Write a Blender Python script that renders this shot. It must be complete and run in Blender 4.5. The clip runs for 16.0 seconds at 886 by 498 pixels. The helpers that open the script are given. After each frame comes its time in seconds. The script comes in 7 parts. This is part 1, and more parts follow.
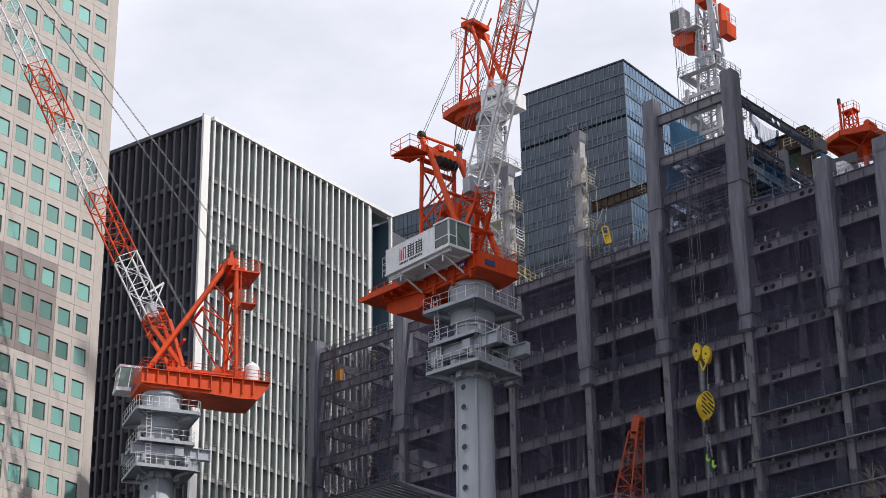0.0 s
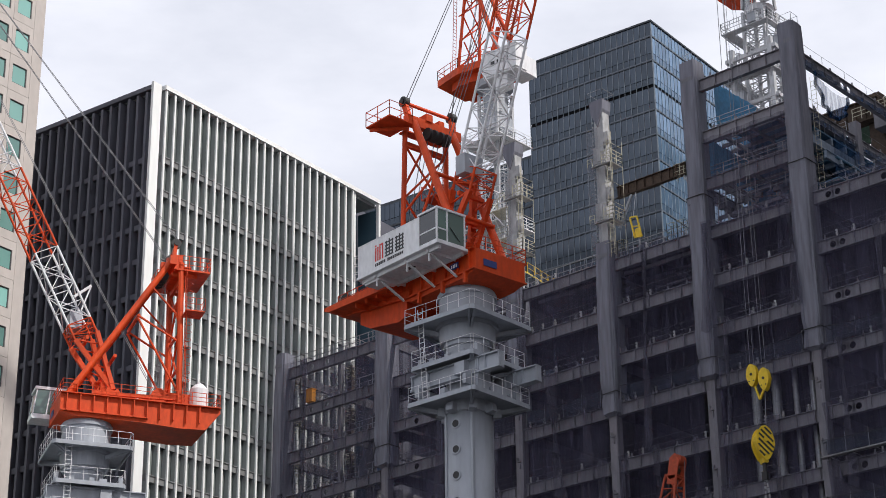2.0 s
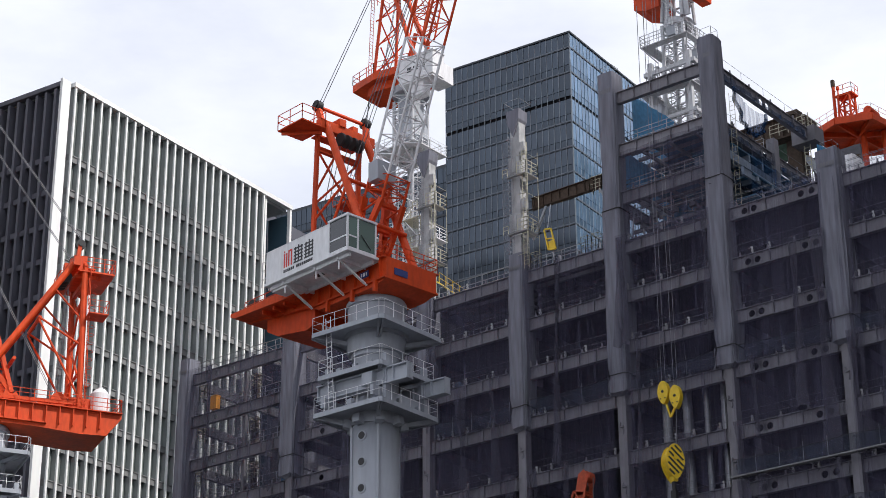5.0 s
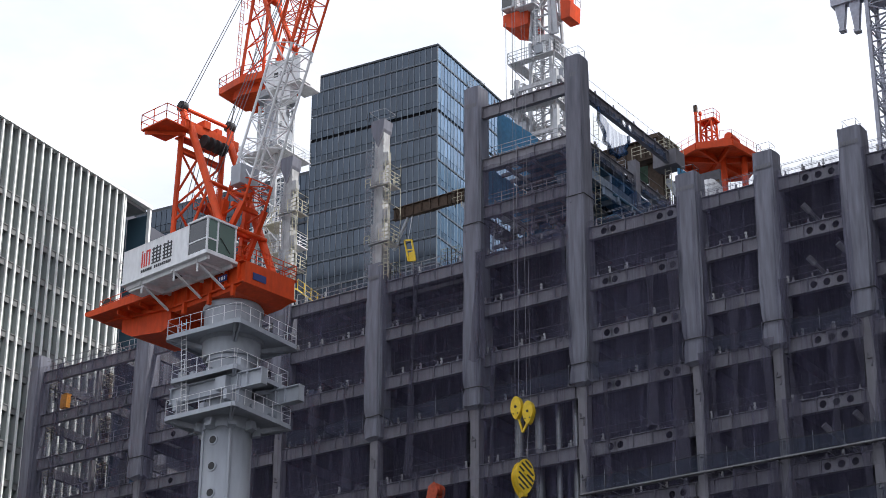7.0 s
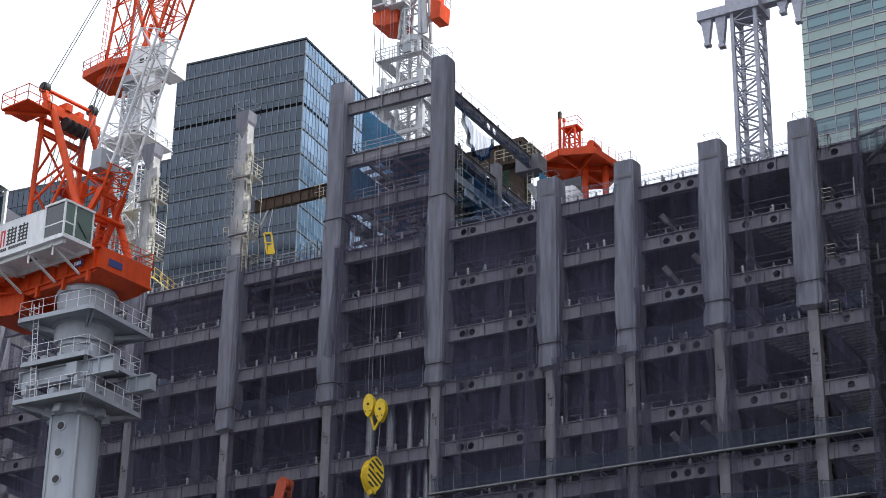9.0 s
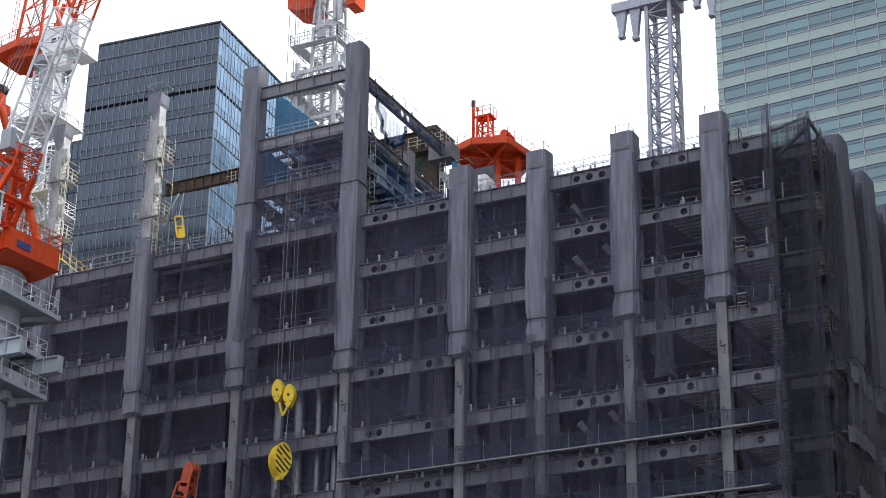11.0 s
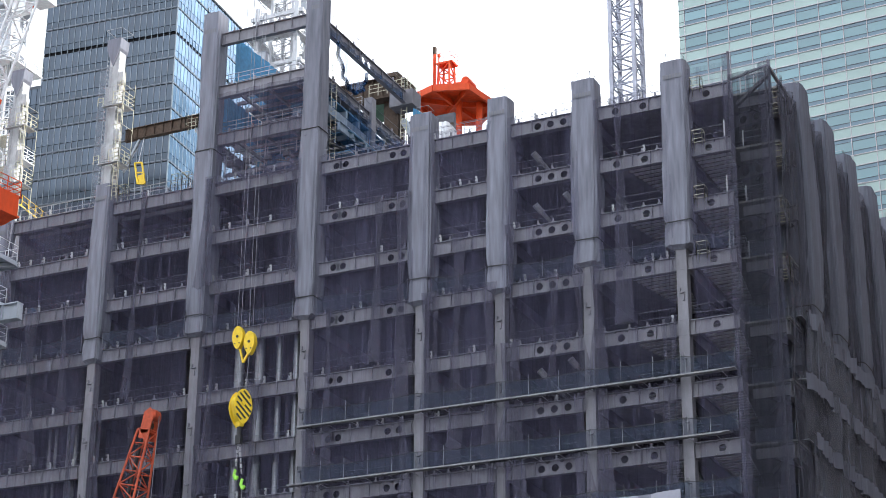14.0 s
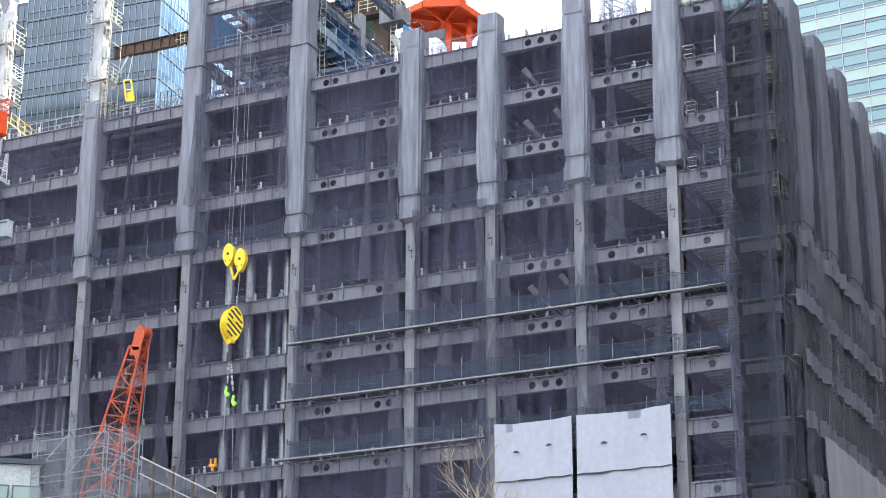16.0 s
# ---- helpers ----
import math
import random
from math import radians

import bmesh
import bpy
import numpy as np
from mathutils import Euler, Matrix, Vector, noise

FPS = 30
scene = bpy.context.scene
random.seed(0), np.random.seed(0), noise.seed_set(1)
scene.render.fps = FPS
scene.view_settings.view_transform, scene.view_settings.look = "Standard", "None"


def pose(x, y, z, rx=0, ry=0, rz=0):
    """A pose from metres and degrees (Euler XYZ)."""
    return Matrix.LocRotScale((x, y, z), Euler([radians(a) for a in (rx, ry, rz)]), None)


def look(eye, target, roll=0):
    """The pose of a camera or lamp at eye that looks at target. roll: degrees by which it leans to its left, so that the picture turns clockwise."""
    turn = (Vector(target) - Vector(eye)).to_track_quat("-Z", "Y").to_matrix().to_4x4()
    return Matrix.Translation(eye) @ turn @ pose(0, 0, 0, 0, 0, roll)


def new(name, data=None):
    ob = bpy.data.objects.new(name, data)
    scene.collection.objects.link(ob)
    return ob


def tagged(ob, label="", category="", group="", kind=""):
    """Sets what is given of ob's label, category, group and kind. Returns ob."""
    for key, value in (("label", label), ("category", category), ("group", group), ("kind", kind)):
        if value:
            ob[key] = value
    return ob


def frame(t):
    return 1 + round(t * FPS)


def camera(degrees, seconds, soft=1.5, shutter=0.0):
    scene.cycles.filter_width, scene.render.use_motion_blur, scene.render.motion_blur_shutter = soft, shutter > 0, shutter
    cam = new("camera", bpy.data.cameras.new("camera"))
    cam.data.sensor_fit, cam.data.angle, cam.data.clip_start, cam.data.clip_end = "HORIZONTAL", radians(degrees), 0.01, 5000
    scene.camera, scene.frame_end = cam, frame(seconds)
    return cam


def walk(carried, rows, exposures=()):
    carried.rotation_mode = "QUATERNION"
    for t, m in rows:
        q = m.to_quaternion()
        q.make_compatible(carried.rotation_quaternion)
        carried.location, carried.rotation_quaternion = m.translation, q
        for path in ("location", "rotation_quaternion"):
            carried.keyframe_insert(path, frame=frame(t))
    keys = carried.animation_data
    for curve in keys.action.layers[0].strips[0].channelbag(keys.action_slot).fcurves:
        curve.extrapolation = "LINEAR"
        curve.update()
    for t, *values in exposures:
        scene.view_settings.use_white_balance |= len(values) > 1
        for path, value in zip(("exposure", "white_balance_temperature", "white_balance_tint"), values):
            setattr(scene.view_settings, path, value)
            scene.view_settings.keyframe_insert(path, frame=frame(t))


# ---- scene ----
cam = camera(25.209, 16.0, soft=0.8)
walk(cam, [
    (0, look((22.990, -29.200, 1.300), (-37.075, 39.699, 41.694), -0.863)),
    (0.5, look((17.072, -21.928, 5.456), (-43.197, 46.985, 45.689), -0.829)),
    (1, look((11.307, -14.662, 9.794), (-49.211, 54.090, 49.928), -0.843)),
    (1.5, look((6.222, -8.082, 13.698), (-54.416, 60.606, 53.761), -0.810)),
    (2, look((1.513, -1.939, 17.480), (-59.226, 66.839, 57.235), -0.710)),
    (2.5, look((0.000, 0.000, 18.600), (-60.662, 68.905, 58.251), -0.558)),
    (3, look((0.000, 0.000, 18.600), (-60.408, 69.027, 58.427), -0.483)),
    (3.5, look((0.000, 0.000, 18.600), (-59.972, 69.372, 58.486), -0.421)),
    (6, look((0.000, 0.000, 18.600), (-54.495, 73.589, 58.787), -0.255)),
    (6.5, look((0.000, 0.000, 18.600), (-52.938, 74.673, 58.867), -0.038)),
    (7, look((0.000, 0.000, 18.600), (-51.477, 75.542, 59.139), 0.267)),
    (7.5, look((0.000, 0.000, 18.600), (-50.062, 76.415, 59.276), 0.103)),
    (8, look((0.000, 0.000, 18.600), (-48.476, 77.477, 59.188), 0.398)),
    (8.5, look((0.000, 0.000, 18.600), (-46.847, 78.543, 59.052), 0.537)),
    (9, look((0.000, 0.000, 18.600), (-45.482, 79.320, 59.094), 0.986)),
    (9.5, look((0.000, 0.000, 18.600), (-44.459, 79.920, 59.049), 1.096)),
    (10, look((0.000, 0.000, 18.600), (-43.483, 80.602, 58.755), 1.144)),
    (12.5, look((0.000, 0.000, 18.600), (-40.163, 82.545, 58.264), 0.239)),
    (13, look((0.000, 0.000, 18.600), (-40.236, 82.824, 57.604), 0.274)),
    (13.5, look((0.000, 0.000, 18.600), (-40.358, 83.121, 56.837), 0.357)),
    (14, look((0.000, 0.000, 18.600), (-40.312, 83.464, 56.133), 0.482)),
    (14.5, look((0.000, 0.000, 18.600), (-40.262, 83.912, 55.176), 0.481)),
    (15, look((0.000, 0.000, 18.600), (-40.451, 84.340, 53.962), 0.450)),
    (15.5, look((0.000, 0.000, 18.600), (-40.516, 84.714, 52.979), 0.263)),
    (16, look((0.000, 0.000, 18.600), (-40.496, 85.029, 52.217), 0.238)),
], exposures=[(0.0, -0.12, 6340, 11), (3.5, -0.08, 6330, 11), (6.0, 0.08, 6180, 10), (9.0, 0.42, 6160, 8), (12.5, 0.86, 6160, 7), (13.5, 1.16, 6150, 6.5), (14.5, 1.53, 6130, 5.0), (16.0, 2.05, 6150, 3.2)])

# ---- world, sun ----
SUN_EL, SUN_AZ = radians(48), radians(80)      # azimuth from +Y towards +X
world = bpy.data.worlds.new("sky")
scene.world = world
world.use_nodes = True
wn, wl = world.node_tree.nodes, world.node_tree.links
wn.clear()
w_out, w_bg = wn.new("ShaderNodeOutputWorld"), wn.new("ShaderNodeBackground")
w_sky = wn.new("ShaderNodeTexSky")
w_sky.sky_type, w_sky.sun_disc = "NISHITA", False
w_sky.sun_elevation, w_sky.sun_rotation = SUN_EL, SUN_AZ
w_gain = wn.new("ShaderNodeVectorMath"); w_gain.operation = "SCALE"; w_gain.inputs[3].default_value = 0.1
w_tc, w_map = wn.new("ShaderNodeTexCoord"), wn.new("ShaderNodeMapping")
w_map.inputs["Scale"].default_value = (1.0, 1.0, 2.6)
w_noise, w_ramp, w_mix = wn.new("ShaderNodeTexNoise"), wn.new("ShaderNodeValToRGB"), wn.new("ShaderNodeMixRGB")
w_noise.inputs["Scale"].default_value, w_noise.inputs["Detail"].default_value, w_noise.inputs["Roughness"].default_value = 4.2, 7, 0.55
w_ramp.color_ramp.elements[0].position, w_ramp.color_ramp.elements[1].position = 0.28, 0.62
w_ramp.color_ramp.elements[0].color, w_ramp.color_ramp.elements[1].color = (0.62, 0.62, 0.62, 1), (1, 1, 1, 1)
w_mix.inputs[2].default_value = (1.06, 1.07, 1.14, 1)
wl.new(w_tc.outputs["Generated"], w_map.inputs["Vector"]); wl.new(w_map.outputs[0], w_noise.inputs["Vector"])
wl.new(w_noise.outputs["Fac"], w_ramp.inputs["Fac"]); wl.new(w_ramp.outputs["Color"], w_mix.inputs[0])
wl.new(w_sky.outputs[0], w_gain.inputs[0]); wl.new(w_gain.outputs[0], w_mix.inputs[1])
wl.new(w_mix.outputs[0], w_bg.inputs["Color"]); wl.new(w_bg.outputs[0], w_out.inputs[0])
sun = new("sun", bpy.data.lights.new("sun", "SUN"))
sun.data.energy, sun.data.angle, sun.data.color = 4.0, radians(1.0), (1.0, 0.95, 0.87)
SUN_DIR = Vector((math.sin(SUN_AZ) * math.cos(SUN_EL), math.cos(SUN_AZ) * math.cos(SUN_EL), math.sin(SUN_EL)))
sun.matrix_world = look(SUN_DIR * 400, (0, 0, 0))


# ---- materials ----
def material(name, colour, rough=0.6, metal=0.0, grain=6.0, vary=0.18, bump=0.15, streak=1.0, dirt=(0.06, 0.05, 0.045), dirty=0.25, per_piece=0.0, spec=0.5):
    """Paint or stone: base colour with fine grain, larger stains, streaks down the face and relief."""
    m = bpy.data.materials.new(name)
    m.use_nodes = True
    n, l = m.node_tree.nodes, m.node_tree.links
    bsdf = n["Principled BSDF"]
    tc, mp = n.new("ShaderNodeTexCoord"), n.new("ShaderNodeMapping")
    mp.inputs["Scale"].default_value = (1, 1, 1 / streak)
    l.new(tc.outputs["Object"], mp.inputs["Vector"])
    fine, wide = n.new("ShaderNodeTexNoise"), n.new("ShaderNodeTexNoise")
    fine.inputs["Scale"].default_value, fine.inputs["Detail"].default_value = grain, 6
    wide.inputs["Scale"].default_value, wide.inputs["Detail"].default_value = grain * 0.12, 5
    l.new(mp.outputs[0], fine.inputs["Vector"]); l.new(mp.outputs[0], wide.inputs["Vector"])
    tone = n.new("ShaderNodeMapRange")
    tone.inputs[1].default_value, tone.inputs[2].default_value = 0.3, 0.7
    tone.inputs[3].default_value, tone.inputs[4].default_value = 1 - vary, 1 + vary
    l.new(fine.outputs["Fac"], tone.inputs[0])
    hsv = n.new("ShaderNodeHueSaturation")
    hsv.inputs["Color"].default_value = (*colour, 1)
    if per_piece:
        info, pr, mul = n.new("ShaderNodeObjectInfo"), n.new("ShaderNodeMapRange"), n.new("ShaderNodeMath")
        pr.inputs[3].default_value, pr.inputs[4].default_value = 1 - per_piece, 1 + per_piece
        mul.operation = "MULTIPLY"
        l.new(info.outputs["Random"], pr.inputs[0]); l.new(pr.outputs[0], mul.inputs[0]); l.new(tone.outputs[0], mul.inputs[1])
        l.new(mul.outputs[0], hsv.inputs["Value"])
    else:
        l.new(tone.outputs[0], hsv.inputs["Value"])
    ramp, mix = n.new("ShaderNodeMapRange"), n.new("ShaderNodeMixRGB")
    ramp.inputs[1].default_value, ramp.inputs[2].default_value, ramp.inputs[4].default_value = 0.48, 0.75, dirty
    mix.inputs[2].default_value = (*dirt, 1)
    l.new(wide.outputs["Fac"], ramp.inputs[0]); l.new(ramp.outputs[0], mix.inputs[0]); l.new(hsv.outputs[0], mix.inputs[1])
    l.new(mix.outputs[0], bsdf.inputs["Base Color"])
    bsdf.inputs["Roughness"].default_value, bsdf.inputs["Metallic"].default_value = rough, metal
    bsdf.inputs["Specular IOR Level"].default_value = spec
    if bump:
        b = n.new("ShaderNodeBump")
        b.inputs["Strength"].default_value, b.inputs["Distance"].default_value = bump, 0.05
        l.new(fine.outputs["Fac"], b.inputs["Height"]); l.new(b.outputs[0], bsdf.inputs["Normal"])
    return m


def netting(name, colour, cover, folds, scale=1.6, weave=0.0):
    """Woven safety net: part of the light goes through, more where it hangs in folds; weave: the narrow folds."""
    m = bpy.data.materials.new(name)
    m.use_nodes = True
    n, l = m.node_tree.nodes, m.node_tree.links
    n.remove(n["Principled BSDF"])
    out = n["Material Output"]
    tc, mp, no = n.new("ShaderNodeTexCoord"), n.new("ShaderNodeMapping"), n.new("ShaderNodeTexNoise")
    mp.inputs["Scale"].default_value = (scale, scale, 0.07)
    no.inputs["Scale"].default_value, no.inputs["Detail"].default_value, no.inputs["Roughness"].default_value = 1.0, 5, 0.6
    l.new(tc.outputs["Object"], mp.inputs["Vector"]); l.new(mp.outputs[0], no.inputs["Vector"])
    rng = n.new("ShaderNodeMapRange")
    rng.inputs[1].default_value, rng.inputs[2].default_value = 0.42, 0.72
    rng.inputs[3].default_value, rng.inputs[4].default_value = cover, folds
    l.new(no.outputs["Fac"], rng.inputs[0])
    mp2, no2, rng2, both = n.new("ShaderNodeMapping"), n.new("ShaderNodeTexNoise"), n.new("ShaderNodeMapRange"), n.new("ShaderNodeMath")
    mp2.inputs["Scale"].default_value = (scale * 3.1, scale * 3.1, 0.16)
    no2.inputs["Scale"].default_value, no2.inputs["Detail"].default_value, no2.inputs["Distortion"].default_value = 1.0, 3, 0.5
    l.new(tc.outputs["Object"], mp2.inputs["Vector"]); l.new(mp2.outputs[0], no2.inputs["Vector"])
    rng2.inputs[1].default_value, rng2.inputs[2].default_value, rng2.inputs[4].default_value = 0.56, 0.70, weave
    l.new(no2.outputs["Fac"], rng2.inputs[0])
    both.operation, both.use_clamp = "ADD", True
    l.new(rng.outputs[0], both.inputs[0]); l.new(rng2.outputs[0], both.inputs[1])
    tr, di, tl, mx, mx2 = n.new("ShaderNodeBsdfTransparent"), n.new("ShaderNodeBsdfDiffuse"), n.new("ShaderNodeBsdfTranslucent"), n.new("ShaderNodeMixShader"), n.new("ShaderNodeMixShader")
    di.inputs["Color"].default_value = tl.inputs["Color"].default_value = (*colour, 1)
    mx2.inputs[0].default_value = 0.25
    l.new(di.outputs[0], mx2.inputs[1]); l.new(tl.outputs[0], mx2.inputs[2])
    l.new(both.outputs[0], mx.inputs[0]); l.new(tr.outputs[0], mx.inputs[1]); l.new(mx2.outputs[0], mx.inputs[2])
    l.new(mx.outputs[0], out.inputs["Surface"])
    return m


def glazing(name, colour, rough=0.06, spec=0.9, vary=0.25, inner=0.0):
    """Coated curtain-wall glass seen from outside: dark body, mirror-like skin, each pane a little different."""
    m = bpy.data.materials.new(name)
    m.use_nodes = True
    n, l = m.node_tree.nodes, m.node_tree.links
    bsdf = n["Principled BSDF"]
    info, rng, hsv = n.new("ShaderNodeObjectInfo"), n.new("ShaderNodeMapRange"), n.new("ShaderNodeHueSaturation")
    rng.inputs[3].default_value, rng.inputs[4].default_value = 1 - vary, 1 + vary
    hsv.inputs["Color"].default_value = (*colour, 1)
    l.new(info.outputs["Random"], rng.inputs[0]); l.new(rng.outputs[0], hsv.inputs["Value"])
    l.new(hsv.outputs[0], bsdf.inputs["Base Color"])
    bsdf.inputs["Roughness"].default_value, bsdf.inputs["Specular IOR Level"].default_value = rough, spec
    bsdf.inputs["Metallic"].default_value = inner
    tc, no, b = n.new("ShaderNodeTexCoord"), n.new("ShaderNodeTexNoise"), n.new("ShaderNodeBump")
    no.inputs["Scale"].default_value = 0.35
    b.inputs["Strength"].default_value, b.inputs["Distance"].default_value = 0.05, 0.1
    l.new(tc.outputs["Object"], no.inputs["Vector"]); l.new(no.outputs["Fac"], b.inputs["Height"]); l.new(b.outputs[0], bsdf.inputs["Normal"])
    return m


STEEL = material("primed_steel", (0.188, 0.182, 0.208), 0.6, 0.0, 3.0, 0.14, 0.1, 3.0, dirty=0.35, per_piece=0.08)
# darker copy of the primer above, shade put into its colour
STEEL_SHADED = material("primed_steel_shaded", (0.118, 0.115, 0.132), 0.7, 0.0, 3.0, 0.15, 0.1)
RUST = material("rusted_steel", (0.075, 0.05, 0.035), 0.85, 0.0, 5.0, 0.35, 0.3)
GREEN = material("green_painted_steel", (0.06, 0.14, 0.09), 0.6)
FABRIC = material("grey_column_wrap", (0.170, 0.173, 0.212), 0.85, 0.0, 3.2, 0.26, 0.9, 10.0, dirt=(0.10, 0.10, 0.12), dirty=0.3, per_piece=0.06)
CONCRETE = material("concrete_deck", (0.2, 0.197, 0.195), 0.9, 0.0, 2.0, 0.2, 0.3)
DECK = material("galvanised_deck", (0.8, 0.8, 0.81), 0.5, 0.1, 4.0, 0.15, 0.1)
GALV = material("galvanised_pipe", (0.36, 0.36, 0.38), 0.4, 0.6, 8.0, 0.15, 0.1)
DUCT = material("silver_duct", (0.34, 0.35, 0.38), 0.45, 0.6, 3.0, 0.15, 0.05)
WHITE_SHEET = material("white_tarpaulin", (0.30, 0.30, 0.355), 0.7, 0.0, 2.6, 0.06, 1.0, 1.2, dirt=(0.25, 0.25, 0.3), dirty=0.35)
ORANGE = material("crane_vermilion", (0.64, 0.068, 0.011), 0.5, 0.0, 3.0, 0.14, 0.06, 2.5, dirt=(0.16, 0.02, 0.01), dirty=0.4, spec=0.28)
CRANE_WHITE = material("crane_white", (0.78, 0.78, 0.80), 0.45, 0.0, 3.0, 0.1, 0.05, 3.0, dirt=(0.3, 0.29, 0.28), dirty=0.3)
CRANE_GREY = material("crane_light_grey", (0.365, 0.388, 0.432), 0.5, 0.0, 2.0, 0.1, 0.06, 4.0, dirt=(0.2, 0.2, 0.21), dirty=0.3)
PLANK = material("weathered_steel_plank", (0.25, 0.25, 0.265), 0.6, 0.2, 5.0, 0.25, 0.1)
CLAMP_WHITE = material("pale_galvanised_clamp", (0.4, 0.4, 0.4), 0.4, 0.3, 8.0, 0.2, 0.05)
MAST_LILAC = material("mast_galvanised_grey", (0.38, 0.39, 0.46), 0.5, 0.2, 3.0, 0.12, 0.06)
STUB_GREY = material("dusty_column_grey", (0.40, 0.40, 0.41), 0.6, 0.0, 2.5, 0.25, 0.1, 2.0, dirt=(0.17, 0.165, 0.16), dirty=0.6)
MAST_PALE = material("mast_dull_white", (0.50, 0.51, 0.54), 0.5, 0.0, 3.0, 0.15, 0.05, 3.0, dirt=(0.2, 0.19, 0.18), dirty=0.45)
BLACK = material("black_rubber", (0.02, 0.02, 0.022), 0.6)
CABLE = material("steel_cable", (0.22, 0.22, 0.235), 0.5, 0.5)
DARK_INK = material("dark_lettering", (0.05, 0.05, 0.055), 0.6, vary=0.05, dirty=0.0, bump=0)
RED_INK = material("red_lettering", (0.60, 0.05, 0.04), 0.5, vary=0.05, dirty=0.0, bump=0)
BLUE_INK = material("blue_plate", (0.03, 0.05, 0.2), 0.5, vary=0.05, dirty=0.0, bump=0)
GREY_INK = material("grey_lettering", (0.17, 0.17, 0.19), 0.8, vary=0.05, dirty=0.0, bump=0)
YELLOW = material("hook_yellow", (0.75, 0.52, 0.02), 0.45, 0.0, 4.0, 0.12, 0.05, dirt=(0.15, 0.09, 0.02))
TAG_ORANGE = material("amber_paint", (0.62, 0.25, 0.02), 0.5)
LIME = material("lime_hook", (0.35, 0.75, 0.08), 0.5)
BLUE_STEEL = material("blue_grey_sheeted_steel", (0.19, 0.235, 0.30), 0.6, 0.0, 3.0, 0.2, 0.1, 2.0, dirt=(0.08, 0.15, 0.26), dirty=0.6)
NAVY = material("navy_sheeting", (0.05, 0.13, 0.21), 0.7)
BLUE_TARP = material("blue_tarpaulin", (0.06, 0.24, 0.44), 0.6, 0.0, 3.0, 0.2, 0.3)
CREAM_RAIL = material("cream_painted_rail", (0.50, 0.47, 0.36), 0.6)
GREEN_GLASS = glazing("greenish_cab_glass", (0.10, 0.16, 0.14), 0.08)
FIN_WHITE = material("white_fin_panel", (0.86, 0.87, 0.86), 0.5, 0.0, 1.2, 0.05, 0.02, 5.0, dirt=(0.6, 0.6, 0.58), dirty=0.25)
# grey-green sides of the white fins, their shadow side put into the colour
FIN_SIDE = material("shaded_fin_side", (0.335, 0.36, 0.36), 0.5, 0.0, 1.0, 0.1, 0.03, 6.0)
# street-face fins: that face's shade is put into the dark colour
FIN_SHADED = material("shaded_fin_panel", (0.118, 0.121, 0.15), 0.55, 0.0, 1.2, 0.12, 0.03, 5.0)
BAR_GREY = material("grey_spandrel", (0.21, 0.213, 0.215), 0.5, 0.0, 1.0, 0.1, 0.03)
WHITE_TOWER_GLASS = glazing("grey_green_glass", (0.20, 0.225, 0.215), 0.22, 0.4, 0.14)
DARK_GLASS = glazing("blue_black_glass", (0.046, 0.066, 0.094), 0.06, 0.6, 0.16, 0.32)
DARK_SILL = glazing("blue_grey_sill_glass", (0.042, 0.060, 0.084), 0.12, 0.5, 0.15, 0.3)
# flank sill panes: reflected sky is put into the blue
SKY_SILL = glazing("sky_reflection_sill", (0.12, 0.20, 0.31), 0.06, 0.8, 0.25, 0.5)
SILL_TRIM = material("grey_sill_trim", (0.13, 0.15, 0.18), 0.4, 0.4, 2.0, 0.1, 0.02)
# near-black for the shade inside the slot between floors
SLOT_SHADE = material("slot_shade_black", (0.008, 0.008, 0.01), 0.9, vary=0.3, spec=0.05, dirty=0.0)
# flank mullions: lighter than the front ones for the brighter face
LIT_MULLION = material("lit_face_mullion", (0.30, 0.37, 0.45), 0.4, 0.4, 2.0, 0.1, 0.02)
# street-face panes: dark counterpart of the flank glass, shade in the colour
SHADED_GLASS = glazing("shaded_face_glass", (0.05, 0.053, 0.066), 0.3, 0.4, 0.15)
# flank copy of the dark glass, lightened for the sky it mirrors
SKY_GLASS = glazing("sky_reflection_glass", (0.15, 0.245, 0.37), 0.05, 0.8, 0.22, 0.5)
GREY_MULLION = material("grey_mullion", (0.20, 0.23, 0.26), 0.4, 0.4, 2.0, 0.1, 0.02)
DARK_FRAME = material("dark_mullion", (0.035, 0.042, 0.052), 0.45, 0.3, 2.0, 0.1, 0.02)
BEIGE = material("beige_stone_panel", (0.50, 0.455, 0.425), 0.75, 0.0, 1.5, 0.06, 0.05, 2.0, dirt=(0.35, 0.31, 0.29), dirty=0.3, per_piece=0.04)
BROWN = material("brown_stone_panel", (0.27, 0.235, 0.225), 0.75, 0.0, 1.5, 0.06, 0.05, per_piece=0.04)
BEIGE_FRAME = material("dark_window_frame", (0.06, 0.06, 0.065), 0.5)
GREEN_PANE = glazing("mint_window_glass", (0.19, 0.39, 0.35), 0.08, 0.9, 0.5)
TEAL_GLASS = glazing("teal_glass", (0.145, 0.25, 0.275), 0.08, 0.7, 0.16)
PALE_SPANDREL = glazing("pale_green_spandrel", (0.29, 0.385, 0.36), 0.2, 0.6, 0.06)
BLUE_STRIP = glazing("slate_blue_glass", (0.10, 0.165, 0.21), 0.1, 0.6, 0.1)
MULLION = material("silver_mullion", (0.40, 0.38, 0.40), 0.5, 0.2)
ASPHALT = material("asphalt", (0.05, 0.05, 0.052), 0.9, 0.0, 3.0, 0.2, 0.2)
TUBE = material("weathered_scaffold_tube", (0.27, 0.27, 0.29), 0.5, 0.3, 6.0, 0.25, 0.1)
